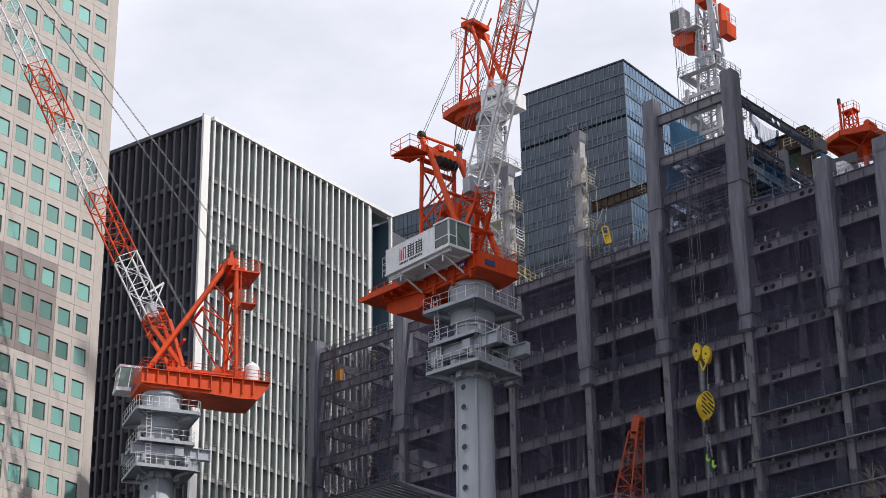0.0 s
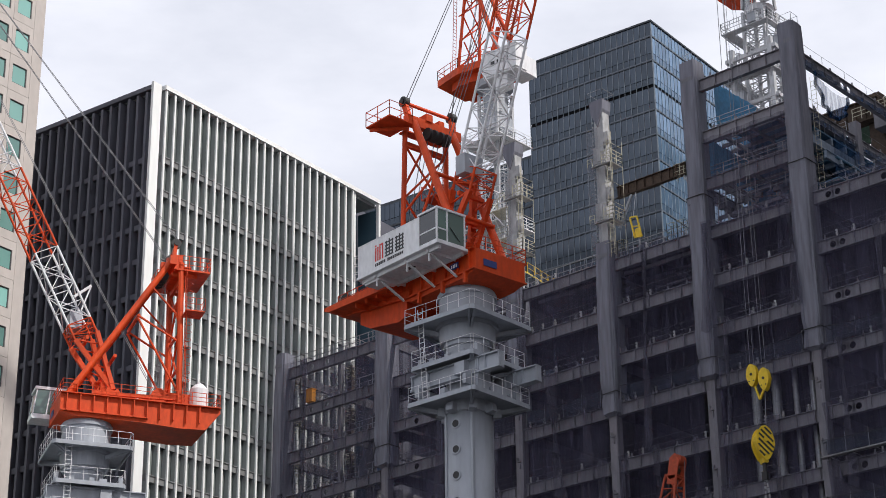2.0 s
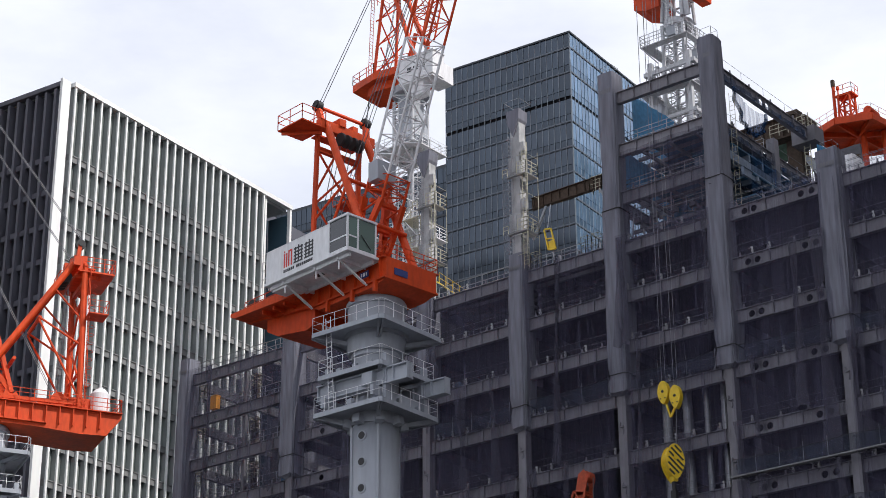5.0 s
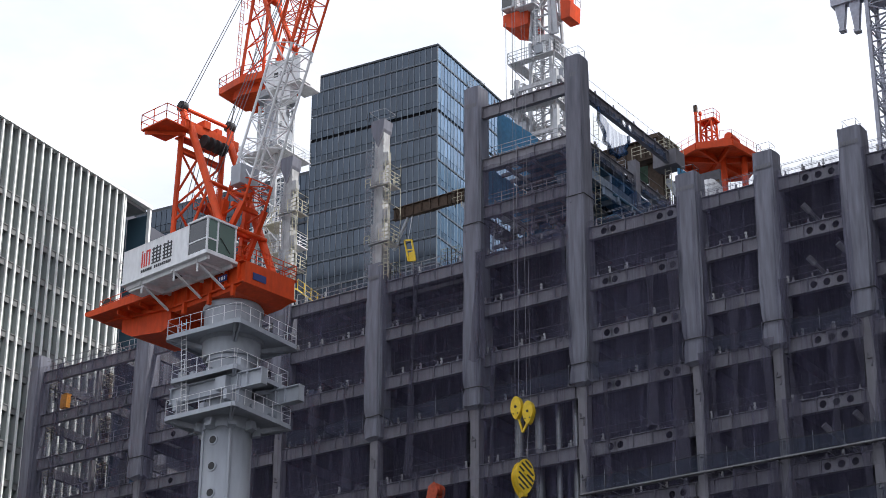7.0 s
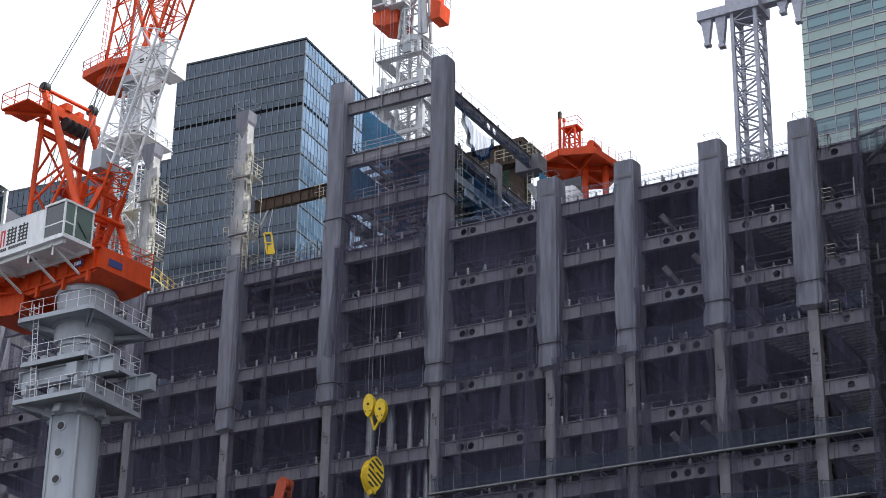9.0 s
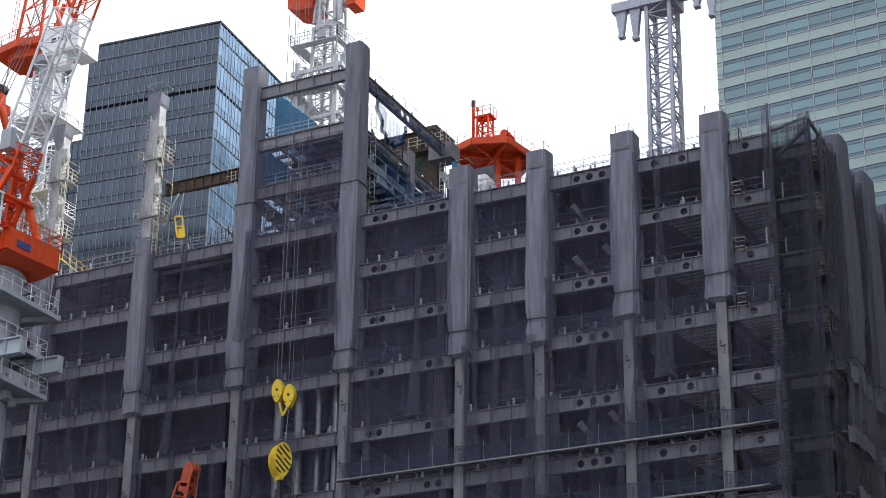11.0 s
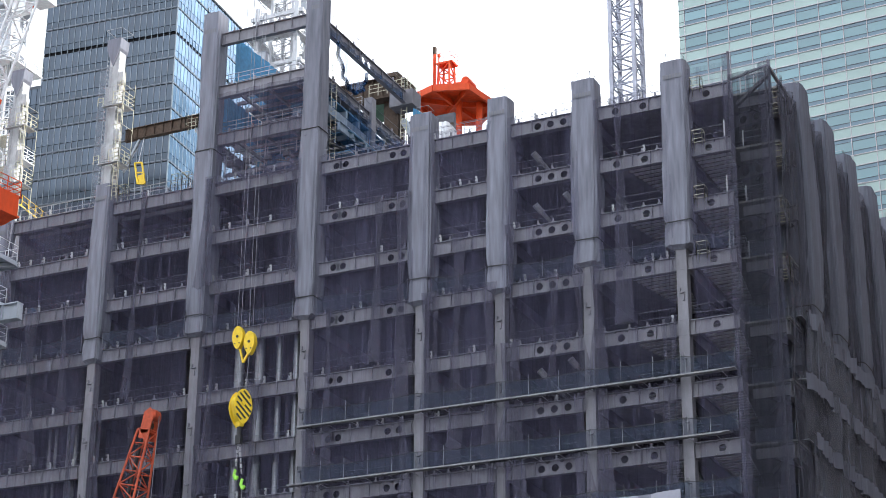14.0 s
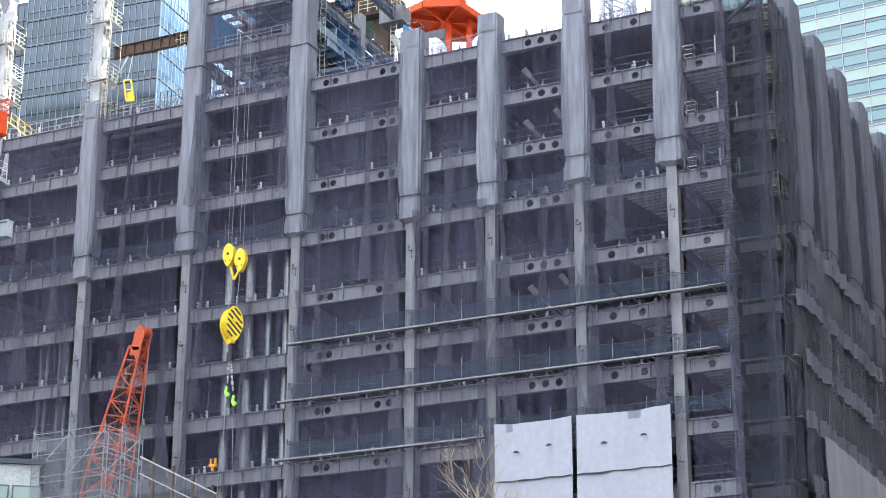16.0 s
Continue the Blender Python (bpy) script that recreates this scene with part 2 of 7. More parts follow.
RED_BOOM = material("faded_red_paint", (0.45, 0.07, 0.025), 0.6, 0.0, 4.0, 0.25, 0.1)
BARK = material("pale_bark", (0.30, 0.25, 0.20), 0.9)
PANEL_GREY = material("pale_grey_cladding", (0.42, 0.44, 0.44), 0.6)
NET = netting("grey_safety_net", (0.103, 0.098, 0.152), 0.26, 0.66, 1.5, 0.25)
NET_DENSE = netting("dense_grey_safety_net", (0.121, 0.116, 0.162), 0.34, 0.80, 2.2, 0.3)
NET_THIN = netting("thin_lilac_net", (0.116, 0.110, 0.178), 0.13, 0.36, 1.7, 0.30)
NET_FLANK = netting("flank_net", (0.165, 0.167, 0.20), 0.26, 0.72, 1.6, 0.35)
# white tarpaulin, darkened to offset the light it gets on the flank
GREY_SHEET = material("dimmed_white_tarpaulin", (0.2, 0.2, 0.235), 0.7, 0.0, 1.3, 0.06, 1.0, 1.2)
# corner net, blackened to stand in for the shade there
NET_SHADE = netting("corner_shade_net", (0.045, 0.046, 0.062), 0.42, 0.72, 1.5, 0.25)
NET_DUSK = netting("dusky_curtain_net", (0.10, 0.10, 0.128), 0.40, 0.78, 1.5, 0.3)
# flank version of the column wrap, its tone set to the flank's shade
NET_SLEEVE = netting("shade_toned_sleeve", (0.195, 0.20, 0.245), 0.80, 0.99, 1.6, 0.2)
NET_BLUE = netting("blue_fence_net", (0.07, 0.09, 0.135), 0.26, 0.46, 0.6, 0.15)
NET_NAVY = netting("navy_bundle_net", (0.03, 0.07, 0.16), 0.45, 0.98, 1.5)
NET_LOOP = netting("loose_navy_net", (0.22, 0.27, 0.40), 0.25, 0.7, 1.8, 0.3)
NET_PALE = netting("pale_scaffold_net", (0.30, 0.31, 0.35), 0.22, 0.42, 0.5)
NET_CLEAR = netting("clear_net", (0.30, 0.33, 0.40), 0.10, 0.3, 0.8)


# ---- building helpers ----
class Shape:
    """Collects boxes, bars and sheets into one mesh."""

    def __init__(self):
        self.v, self.f = [], []

    def add(self, verts, faces):
        o = len(self.v)
        self.v += [tuple(p) for p in verts]
        self.f += [tuple(i + o for i in f) for f in faces]
        return self

    def box(self, x0, x1, y0, y1, z0, z1):
        return self.add([(x, y, z) for z in (z0, z1) for y in (y0, y1) for x in (x0, x1)],
                        [(0, 2, 3, 1), (4, 5, 7, 6), (0, 1, 5, 4), (2, 6, 7, 3), (0, 4, 6, 2), (1, 3, 7, 5)])

    def bar(self, p, q, r=0.05, n=6, r2=None):
        p, q = Vector(p), Vector(q)
        d = (q - p).normalized()
        a = d.cross(Vector((0, 0, 1)) if abs(d.z) < 0.9 else Vector((1, 0, 0))).normalized()
        b = d.cross(a)
        r2 = r if r2 is None else r2
        vs = []
        for c, rr in ((p, r), (q, r2)):
            for i in range(n):
                t = 2 * math.pi * (i + 0.5) / n
                vs.append(c + (a * math.cos(t) + b * math.sin(t)) * rr)
        fs = [(i, (i + 1) % n, n + (i + 1) % n, n + i) for i in range(n)]
        return self.add(vs, fs + [tuple(range(n))[::-1], tuple(range(n, 2 * n))])

    def beam(self, p, q, w, h):
        """Rectangular bar of width w and height h from p to q."""
        p, q = Vector(p), Vector(q)
        d = (q - p).normalized()
        a = d.cross(Vector((0, 0, 1)) if abs(d.z) < 0.95 else Vector((0, 1, 0))).normalized() * w / 2
        b = a.normalized().cross(d) * h / 2
        vs = [c + s * a + t * b for c in (p, q) for s, t in ((-1, -1), (1, -1), (1, 1), (-1, 1))]
        return self.add(vs, [(0, 1, 5, 4), (1, 2, 6, 5), (2, 3, 7, 6), (3, 0, 4, 7), (0, 3, 2, 1), (4, 5, 6, 7)])

    def tube(self, c, r, z0, z1, n=24, r2=None):
        return self.bar((c[0], c[1], z0), (c[0], c[1], z1), r, n, r2)

    def prism(self, outline, z0, z1):
        n = len(outline)
        vs = [(x, y, z0) for x, y in outline] + [(x, y, z1) for x, y in outline]
        return self.add(vs, [(i, (i + 1) % n, n + (i + 1) % n, n + i) for i in range(n)] + [tuple(range(n))[::-1], tuple(range(n, 2 * n))])

    def sweep_side(self, outline, y0, y1):
        """Outline in x, z drawn out along y."""
        n = len(outline)
        vs = [(x, y0, z) for x, z in outline] + [(x, y1, z) for x, z in outline]
        return self.add(vs, [(i, (i + 1) % n, n + (i + 1) % n, n + i) for i in range(n)] + [tuple(range(n))[::-1], tuple(range(n, 2 * n))])

    def rail(self, pts, h=1.1, step=1.2, r=0.03, rails=3, closed=False):
        pts = [Vector(p) for p in pts]
        if closed:
            pts.append(pts[0])
        up = Vector((0, 0, 1))
        for a, b in zip(pts, pts[1:]):
            n = max(1, round((b - a).length / step))
            for i in range(n + 1):
                p = a.lerp(b, i / n)
                self.bar(p, p + up * h, r, 4)
            for k in range(1, rails + 1):
                self.bar(a + up * h * k / rails, b + up * h * k / rails, r * 0.85, 4)
        return self

    def ladder(self, p, q, side=(1, 0, 0), w=0.5, step=0.4, r=0.025, cage=0.0):
        p, q, s = Vector(p), Vector(q), Vector(side).normalized() * w / 2
        self.bar(p - s, q - s, r, 4).bar(p + s, q + s, r, 4)
        n = int((q - p).length / step)
        for i in range(1, n):
            c = p.lerp(q, i / n)
            self.bar(c - s, c + s, r * 0.8, 4)
        return self

    def lattice(self, p, q, w0, w1, bays, r=0.09, lace=0.05, side=(0, 1, 0), depth=1.0, w_mid=None):
        """Four-chord lattice from p to q; widths w0 and w1 along side."""
        p, q = Vector(p), Vector(q)
        d = (q - p).normalized()
        s = Vector(side)
        s = (s - d * s.dot(d)).normalized()
        u = d.cross(s)
        def corner(t, i, j):
            w = w0 + (w1 - w0) * t
            return p.lerp(q, t) + s * (i * w / 2) + u * (j * w * depth / 2)
        cs = [(-1, -1), (1, -1), (1, 1), (-1, 1)]
        for i, j in cs:
            self.bar(corner(0, i, j), corner(1, i, j), r, 6)
        for k in range(bays):
            t0, t1 = k / bays, (k + 1) / bays
            for a in range(4):
                i, j = cs[a], cs[(a + 1) % 4]
                if (k + a) % 2:
                    i, j = j, i
                self.bar(corner(t0, *i), corner(t1, *j), lace, 4)
                self.bar(corner(t1, *i), corner(t1, *j), lace, 4)
        return self

    def mesh(self, name, smooth=False):
        me = bpy.data.meshes.new(name)
        me.from_pydata(self.v, [], self.f)
        me.update()
        if smooth:
            me.polygons.foreach_set("use_smooth", [True] * len(me.polygons))
        return me


def thing(name, label, category, group="", kind="", at=(0, 0, 0), turn=0.0):
    ob = new(name)
    ob.empty_display_size = 0.5
    ob.matrix_world = pose(*at, 0, 0, turn)
    return tagged(ob, label, category, group, kind)


def part(name, shape, mat, parent, label="", at=None, turn=0.0, kind="", smooth=False):
    """One mesh object under a thing or a part. shape: a Shape, or a mesh to share."""
    me = shape.mesh(name, smooth) if isinstance(shape, Shape) else shape
    if not me.materials:
        me.materials.append(mat)
    ob = new(name, me)
    ob.parent = parent
    if at is not None:
        ob.matrix_basis = pose(*at, 0, 0, turn)
    return tagged(ob, label, kind=kind)


def single(name, shape, mat, label, category, group="", kind="", at=(0, 0, 0), turn=0.0, smooth=False):
    me = shape.mesh(name, smooth) if isinstance(shape, Shape) else shape
    if not me.materials:
        me.materials.append(mat)
    ob = new(name, me)
    ob.matrix_world = pose(*at, 0, 0, turn)
    return tagged(ob, label, category, group, kind)


def sheet(x0, x1, z0, z1, nx, nz, amp, seed, sag=0.0, freq=1.0, drift=0.0):
    """Hanging cloth in the x-z plane: folds run down it."""
    g, rows = Shape(), []
    for k in range(nz + 1):
        for i in range(nx + 1):
            u, v = i / nx, k / nz
            x, z = x0 + (x1 - x0) * u, z0 + (z1 - z0) * v
            y = amp * (noise.noise((x * freq + seed * 7.3, z * 0.05, seed)) + 0.5 * noise.noise((x * freq * 2.6, z * 0.11 + seed, 3.1)))
            y += 0.35 * amp * noise.noise((x * 0.3, z * 0.35, seed + 9))
            zz = z - sag * math.sin(math.pi * u) * v
            rows.append((x + drift * noise.noise((z * 0.25, u * 3, seed)), y, zz))
    w = nx + 1
    g.add(rows, [(k * w + i, k * w + i + 1, (k + 1) * w + i + 1, (k + 1) * w + i) for k in range(nz) for i in range(nx)])
    return g


def gathered(w, z0, z1, seed):
    """A length of net let down in gathered folds: tied narrow part-way, spread at the foot, hanging askew."""
    rng = random.Random(seed)
    tie, lean, nx, nz = rng.uniform(0.55, 0.85), rng.uniform(-0.7, 0.7), 22, 24
    g, vs = Shape(), []
    for k in range(nz + 1):
        v = k / nz
        spread = w * (0.3 + 0.9 * abs(v - tie) / max(tie, 1 - tie))
        for i in range(nx + 1):
            u = i / nx - 0.5
            vs.append((u * spread + lean * (1 - v) ** 1.5 + 0.18 * noise.noise((v * 3, seed, 1.0)), 0.2 * noise.noise((u * 7, v * 1.2, seed)) + 0.1 * noise.noise((u * 19, v * 2, seed + 3)), z0 + (z1 - z0) * v + 0.5 * noise.noise((u * 3, seed, 5.0)) * (1 - v)))
    g.add(vs, [(k * (nx + 1) + i, k * (nx + 1) + i + 1, (k + 1) * (nx + 1) + i + 1, (k + 1) * (nx + 1) + i) for k in range(nz) for i in range(nx)])
    return g


# ---- ground ----
g = Shape()
for i in range(40):
    for k in range(40):
        x0, y0 = -2500 + i * 125, -2500 + k * 125
        g.add([(x0, y0, 0), (x0 + 125, y0, 0), (x0 + 125, y0 + 125, 0), (x0, y0 + 125, 0)], [(0, 1, 2, 3)])
single("ground", g, ASPHALT, "dark asphalt city ground around the building site", "ground", kind="structure")

# unseen neighbouring block beyond the site's edge, added to shade the flank
single("neighbour_block", Shape().box(6, 48, 62, 250, 0, 190), BEIGE, "plain beige neighbouring block out of view, added to shade the flank", "building")

# ---- the tower under construction ----
FY = 120.0                                                       # plane of the street front
COLS = {"V": -126.2, "U": -113.0, "T": -97.7, "S": -88.0, "A": -78.55, "B": -69.05, "C": -59.55, "D": -53.3, "E": -46.6, "F": -39.8}
LEVELS = [33.7, 37.9, 42.1, 46.3, 50.5, 54.65, 58.8, 63.2, 67.9, 72.05, 76.2, 80.35]   # undersides of the floor beams
ROOF = 81.4
BH = 1.05                                                        # beam height
tower = thing("office_tower_under_construction", "grey steel frame of an unfinished office tower draped in safety nets", "building")


def pierced_web(g, x0, x1, z0, z1, y, holes, r, t=0.03):
    """Web plate with round holes cut through it."""
    hw = min(0.5, (z1 - z0) / 2)
    xs, n = x0, 16
    zc = (z0 + z1) / 2
    for h in sorted(holes):
        if h - hw > xs:
            g.box(xs, h - hw, y - t, y + t, z0, z1)
        ring, rim = [], []
        for i in range(n):
            a = 2 * math.pi * (i + 0.5) / n
            c, s = math.cos(a), math.sin(a)
            k = min(hw / max(abs(c), 1e-6), (z1 - z0) / 2 / max(abs(s), 1e-6))
            rim.append((h + c * k, zc + s * k)); ring.append((h + c * r, zc + s * r))
        for yy, flip in ((y - t, False), (y + t, True)):
            vs = [(x, yy, z) for x, z in ring] + [(x, yy, z) for x, z in rim]
            fs = [(i, (i + 1) % n, n + (i + 1) % n, n + i) for i in range(n)]
            g.add(vs, [f[::-1] for f in fs] if flip else fs)
        vs = [(x, y - t, z) for x, z in ring] + [(x, y + t, z) for x, z in ring]
        g.add(vs, [(i, n + i, n + (i + 1) % n, (i + 1) % n) for i in range(n)])
        g.box(h - hw, h + hw, y - t * 0.5, y + t * 0.5, z0, z0 + 0.02)
        xs = h + hw
    g.box(xs, x1, y - t, y + t, z0, z1)


def girder(x0, x1, holes=(), stiff=1.5, lugs=True, r=0.24):
    """I-beam along x with its underside at z = 0: flanges, web, stiffeners, bolt plates and lifting lugs."""
    g = Shape()
    g.box(x0, x1, -0.2, 0.2, 0, 0.05).box(x0, x1, -0.2, 0.2, BH - 0.05, BH)
    pierced_web(g, x0, x1, 0.05, BH - 0.05, 0, holes, r)
    n = max(1, int((x1 - x0) / stiff))
    for i in range(n + 1):
        x = x0 + 0.35 + (x1 - x0 - 0.7) * i / n
        if all(abs(x - h) > 0.4 for h in holes):
            g.box(x - 0.015, x + 0.015, -0.19, -0.03, 0.05, BH - 0.05)
    for i in range(int((x1 - x0) / 0.75)):
        x = x0 + 0.4 + i * 0.75
        g.box(x - 0.03, x + 0.03, -0.3, -0.2, 0.0, 0.045)
    if lugs:
        for u in (0.14, 0.38, 0.62, 0.86):
            x = x0 + (x1 - x0) * u + random.uniform(-0.3, 0.3)
            g.box(x - 0.11, x + 0.11, -0.14, 0.04, BH, BH + 0.1).box(x - 0.08, x + 0.02, -0.1, 0.0, BH + 0.1, BH + 0.36)
    for x in (x0 + 0.45, x1 - 0.45):
        g.box(x - 0.28, x + 0.28, -0.055, -0.03, 0.16, BH - 0.16)
        for k in range(5):
            for j in (-0.18, 0.18):
                g.box(x + j - 0.025, x + j + 0.025, -0.085, -0.055, 0.24 + k * 0.135, 0.285 + k * 0.135)
    return g


HW = 0.37                                                        # half a bare column
BAYS = [("V", "U", (-122.6, -120.6)), ("U", "T", (-109.5, -101.2)), ("T", "S", ()), ("S", "A", ()), ("A", "B", ()),
        ("B", "C", (-67.0, -66.2, -62.2, -61.3)), ("C", "D", ()), ("D", "E", (-50.4, -49.4, -48.4)), ("E", "F", (-44.4, -42.3))]
for a, b, holes in BAYS:
    me = girder(COLS[a] + HW, COLS[b] - HW, holes, r=0.27).mesh("beam")
    top = len(LEVELS)
    for z in LEVELS:
        part("beam", me, STEEL, tower, at=(0, FY, z))
    if (a, b) == ("A", "B"):
        for z in (84.6, 88.8, 93.55):
            part("beam", me, STEEL, tower, at=(0, FY, z))
me = girder(COLS["F"] + HW, -36.0, (-37.6,), lugs=False, r=0.26).mesh("beam")
for z in LEVELS:
    part("beam", me, STEEL, tower, at=(0, FY, z))


def bare_column(z0, z1, w=0.37):
    g = Shape()
    g.box(-w, w, -w, w, z0, z1)
    for z in LEVELS:
        if z0 < z < z1:
            g.box(-w - 0.02, w + 0.02, -w - 0.02, w + 0.02, z - 0.04, z + 0.02).box(-w - 0.02, w + 0.02, -w - 0.02, w + 0.02, z + BH - 0.02, z + BH + 0.04)
            for k in (-0.22, 0.22):
                for j in range(4):
                    g.box(k - 0.03, k + 0.03, -w - 0.05, -w, z + 0.18 + 0.2 * j, z + 0.24 + 0.2 * j)
            g.box(-0.16, 0.16, -w - 0.16, -w, z - 1.75, z - 1.65).box(-0.2, -0.1, -w - 0.2, -w, z - 1.65, z - 1.35).box(0.05, 0.13, -w - 0.14, -w, z - 2.3, z - 1.9)
            g.box(-w - 0.015, w + 0.015, -w - 0.015, w + 0.015, z - 2.55, z - 2.5)
    return g


TOPS = {"V": 82.6, "U": 82.8, "T": 95.6, "S": 96.2, "A": 96.2, "B": 96.3, "C": 83.2, "D": 83.3, "E": 83.3, "F": 83.4}
for k, x in COLS.items():
    part("column", bare_column(0, TOPS[k] - 0.15), STEEL, tower, at=(x, FY, 0))


def wrap(w, d, z0, z1, seed, cinch=(), flare=0.25, top_cap=True):
    """Cloth cover round a column: soft folds, tied with a rope, open and uneven at the foot."""
    nz, n = int((z1 - z0) / 0.35) + 2, 64
    g, vs = Shape(), []
    for k in range(nz + 1):
        z = z0 + (z1 - z0) * k / nz
        t = (z - z0) / (z1 - z0)
        pull = 1 + flare * 0.35 * math.sin(math.pi * min(1, (1 - t) * 1.1)) * (1 - t * 0.5)
        for c in cinch:
            pull -= 0.12 * math.exp(-((z - c) / 0.35) ** 2)
        for i in range(n):
            a = 2 * math.pi * i / n
            c, s = math.cos(a), math.sin(a)
            e = 0.3
            x, y = w / 2 * math.copysign(abs(c) ** e, c), d / 2 * math.copysign(abs(s) ** e, s)
            fold = 0.17 * noise.noise((a * 3.2 + seed * 5, z * 0.10, seed)) + 0.12 * noise.noise((a * 8 + seed, z * 0.16, seed + 4)) + 0.06 * noise.noise((a * 2, z * 0.7, seed + 8))
            kk = pull + fold * (1.3 - 0.7 * t)
            vs.append((x * kk, y * kk, z + (0.18 * noise.noise((a * 1.5, seed, 2.0)) if k == 0 else 0)))
    g.add(vs, [(k * n + i, k * n + (i + 1) % n, (k + 1) * n + (i + 1) % n, (k + 1) * n + i) for k in range(nz) for i in range(n)])
    if top_cap:
        g.add(vs[-n:], [tuple(range(n))])
    g.add([(x * 0.55, y * 0.55, z - 0.25) for x, y, z in vs[:n]] + vs[:n], [(i, (i + 1) % n, n + (i + 1) % n, n + i) for i in range(n)])
    return g


def rope_ring(w, d, z, seed):
    g, pts, n = Shape(), [], 28
    for i in range(n):
        a = 2 * math.pi * i / n
        c, s = math.cos(a), math.sin(a)
        pts.append(Vector((w / 2 * math.copysign(abs(c) ** 0.25, c), d / 2 * math.copysign(abs(s) ** 0.25, s), z + 0.07 * noise.noise((a, seed, 1)))))
    for i in range(n):
        g.bar(pts[i], pts[(i + 1) % n], 0.045, 5)
    return g


def bars_of_print(x0, x1, z, h, y, mat, parent, n=6, slope=0.0):
    """A printed word that stays plain bars."""
    w = (x1 - x0) / n
    me = Shape().box(w * 0.12, w * 0.88, -0.004, 0, 0, h).mesh("printed_bar")
    for i in range(n):
        part("printed_bar", me, mat, parent, at=(x0 + i * w, y, z + slope * i))


WRAPS = {"V": (64.0, 82.9, 1.2), "U": (69.2, 83.0, 1.6), "C": (68.55, 83.45, 1.72), "D": (68.5, 83.5, 1.62), "E": (69.4, 83.55, 1.78), "F": (69.6, 83.6, 1.78),
         "S": (68.1, 82.95, 1.45), "T": (70.5, 81.6, 1.4)}
seed = 1
for k, (z0, z1, w) in WRAPS.items():
    seed += 1
    cover = part("column_wrap", wrap(w, 1.55, z0, z1, seed, cinch=(z0 + 1.7,), flare=0.34), FABRIC, tower, "grey cloth wrap tied round a steel column", at=(COLS[k], FY, 0), smooth=True)
    part("tie_rope", rope_ring(w * 1.08, 1.66, z0 + 1.7, seed), BLACK, cover, "dark tie rope")
    bars_of_print(-w * 0.4, w * 0.4, z1 - 1.45, 0.34, -0.86, GREY_INK, cover)
for k in "AB":
    for j, (z0, z1) in enumerate(((68.9, 84.2), (83.6, 96.4))):
        seed += 1
        cover = part("column_wrap", wrap(1.62 if j == 0 else 1.45, 1.6 if j == 0 else 1.5, z0, z1, seed, cinch=(z0 + 1.4,) if j == 0 else (), flare=0.18 if j == 0 else 0.1), FABRIC, tower,
                     "grey cloth wrap tied round a steel column", at=(COLS[k], FY, 0), smooth=True)
        part("tie_rope", rope_ring(1.72, 1.7, z0 + (1.4 if j == 0 else 0.5), seed), BLACK, cover, "dark tie rope")
        if j:
            bars_of_print(-0.55, 0.55, 94.5, 0.36, -0.78, GREY_INK, cover)
for k in "CDEFABS":                                              # guard loops on the column heads
    if k != "S":
        part("guard_loop", Shape().rail([(-0.5, -0.5, 0), (0.5, -0.5, 0), (0.5, 0.5, 0), (-0.5, 0.5, 0)], 0.8, 1.2, 0.02, 1, True), GALV, tower, at=(COLS[k], FY, TOPS[k] + 0.15))

# floors: concrete on ribbed metal deck, edge trims
for i, z in enumerate(LEVELS):
    zt = z + BH
    g = Shape()
    if i == len(LEVELS) - 1:                                      # the roof deck stops short of the left edge
        g.box(-104.5, -97.9, FY + 3, FY + 52, zt + 0.002, zt + 0.16).box(-97.8, -79.6, FY + 1.1, FY + 52, zt + 0.002, zt + 0.16).box(-79.0, -36.3, FY + 0.25, FY + 52, zt + 0.002, zt + 0.16)
    else:
        g.box(-127.2 if i < 6 else -112.5, -104.0, FY + 0.25, FY + 40, zt + 0.002, zt + 0.16).box(-104.0, -36.3, FY + 0.25, FY + 52, zt + 0.002, zt + 0.16)
    g.box(-36.3, -33.2, FY + 2.2, FY + 52, zt + 0.002, zt + 0.16)
    slab = part("floor_slab", g, CONCRETE, tower, "bare concrete floor on metal deck")
    r = Shape()
    if i < len(LEVELS) - 1:
        for k in range(16):
            r.box(-44.6 + 0.12 * k, -40.6 - 0.1 * k, FY + 1.2 + k * 0.62, FY + 1.5 + k * 0.62, zt - 0.09, zt - 0.003)
            r.box(-39.4, -36.6 - 0.1 * k, FY + 1.2 + k * 0.62, FY + 1.5 + k * 0.62, zt - 0.09, zt - 0.003)
        part("deck_ribs", r, DECK, slab, "ribbed galvanised deck soffit")
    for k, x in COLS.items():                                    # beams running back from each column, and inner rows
        part("inner_beam", Shape().box(x - 0.18, x + 0.18, FY + 0.6, FY + (40 if k in "VU" else 50), z + 0.1, zt - 0.1), STEEL_SHADED, tower)
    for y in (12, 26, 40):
        part("inner_beam", Shape().box(-126, -36.5, FY + y - 0.2, FY + y + 0.2, z + 0.12, zt - 0.1), STEEL_SHADED, tower)
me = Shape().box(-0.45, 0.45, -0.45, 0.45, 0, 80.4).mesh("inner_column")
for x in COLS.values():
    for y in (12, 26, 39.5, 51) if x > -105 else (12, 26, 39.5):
        part("inner_column", me, STEEL_SHADED, tower, at=(x, FY + y, 0))
for x in (-94.5, -91.2, -84.9, -81.7):                            # purlins waiting for the roof deck
    part("roof_purlin", Shape().box(x - 0.1, x + 0.1, FY + 0.5, FY + 14, ROOF - 0.4, ROOF), STEEL, tower)
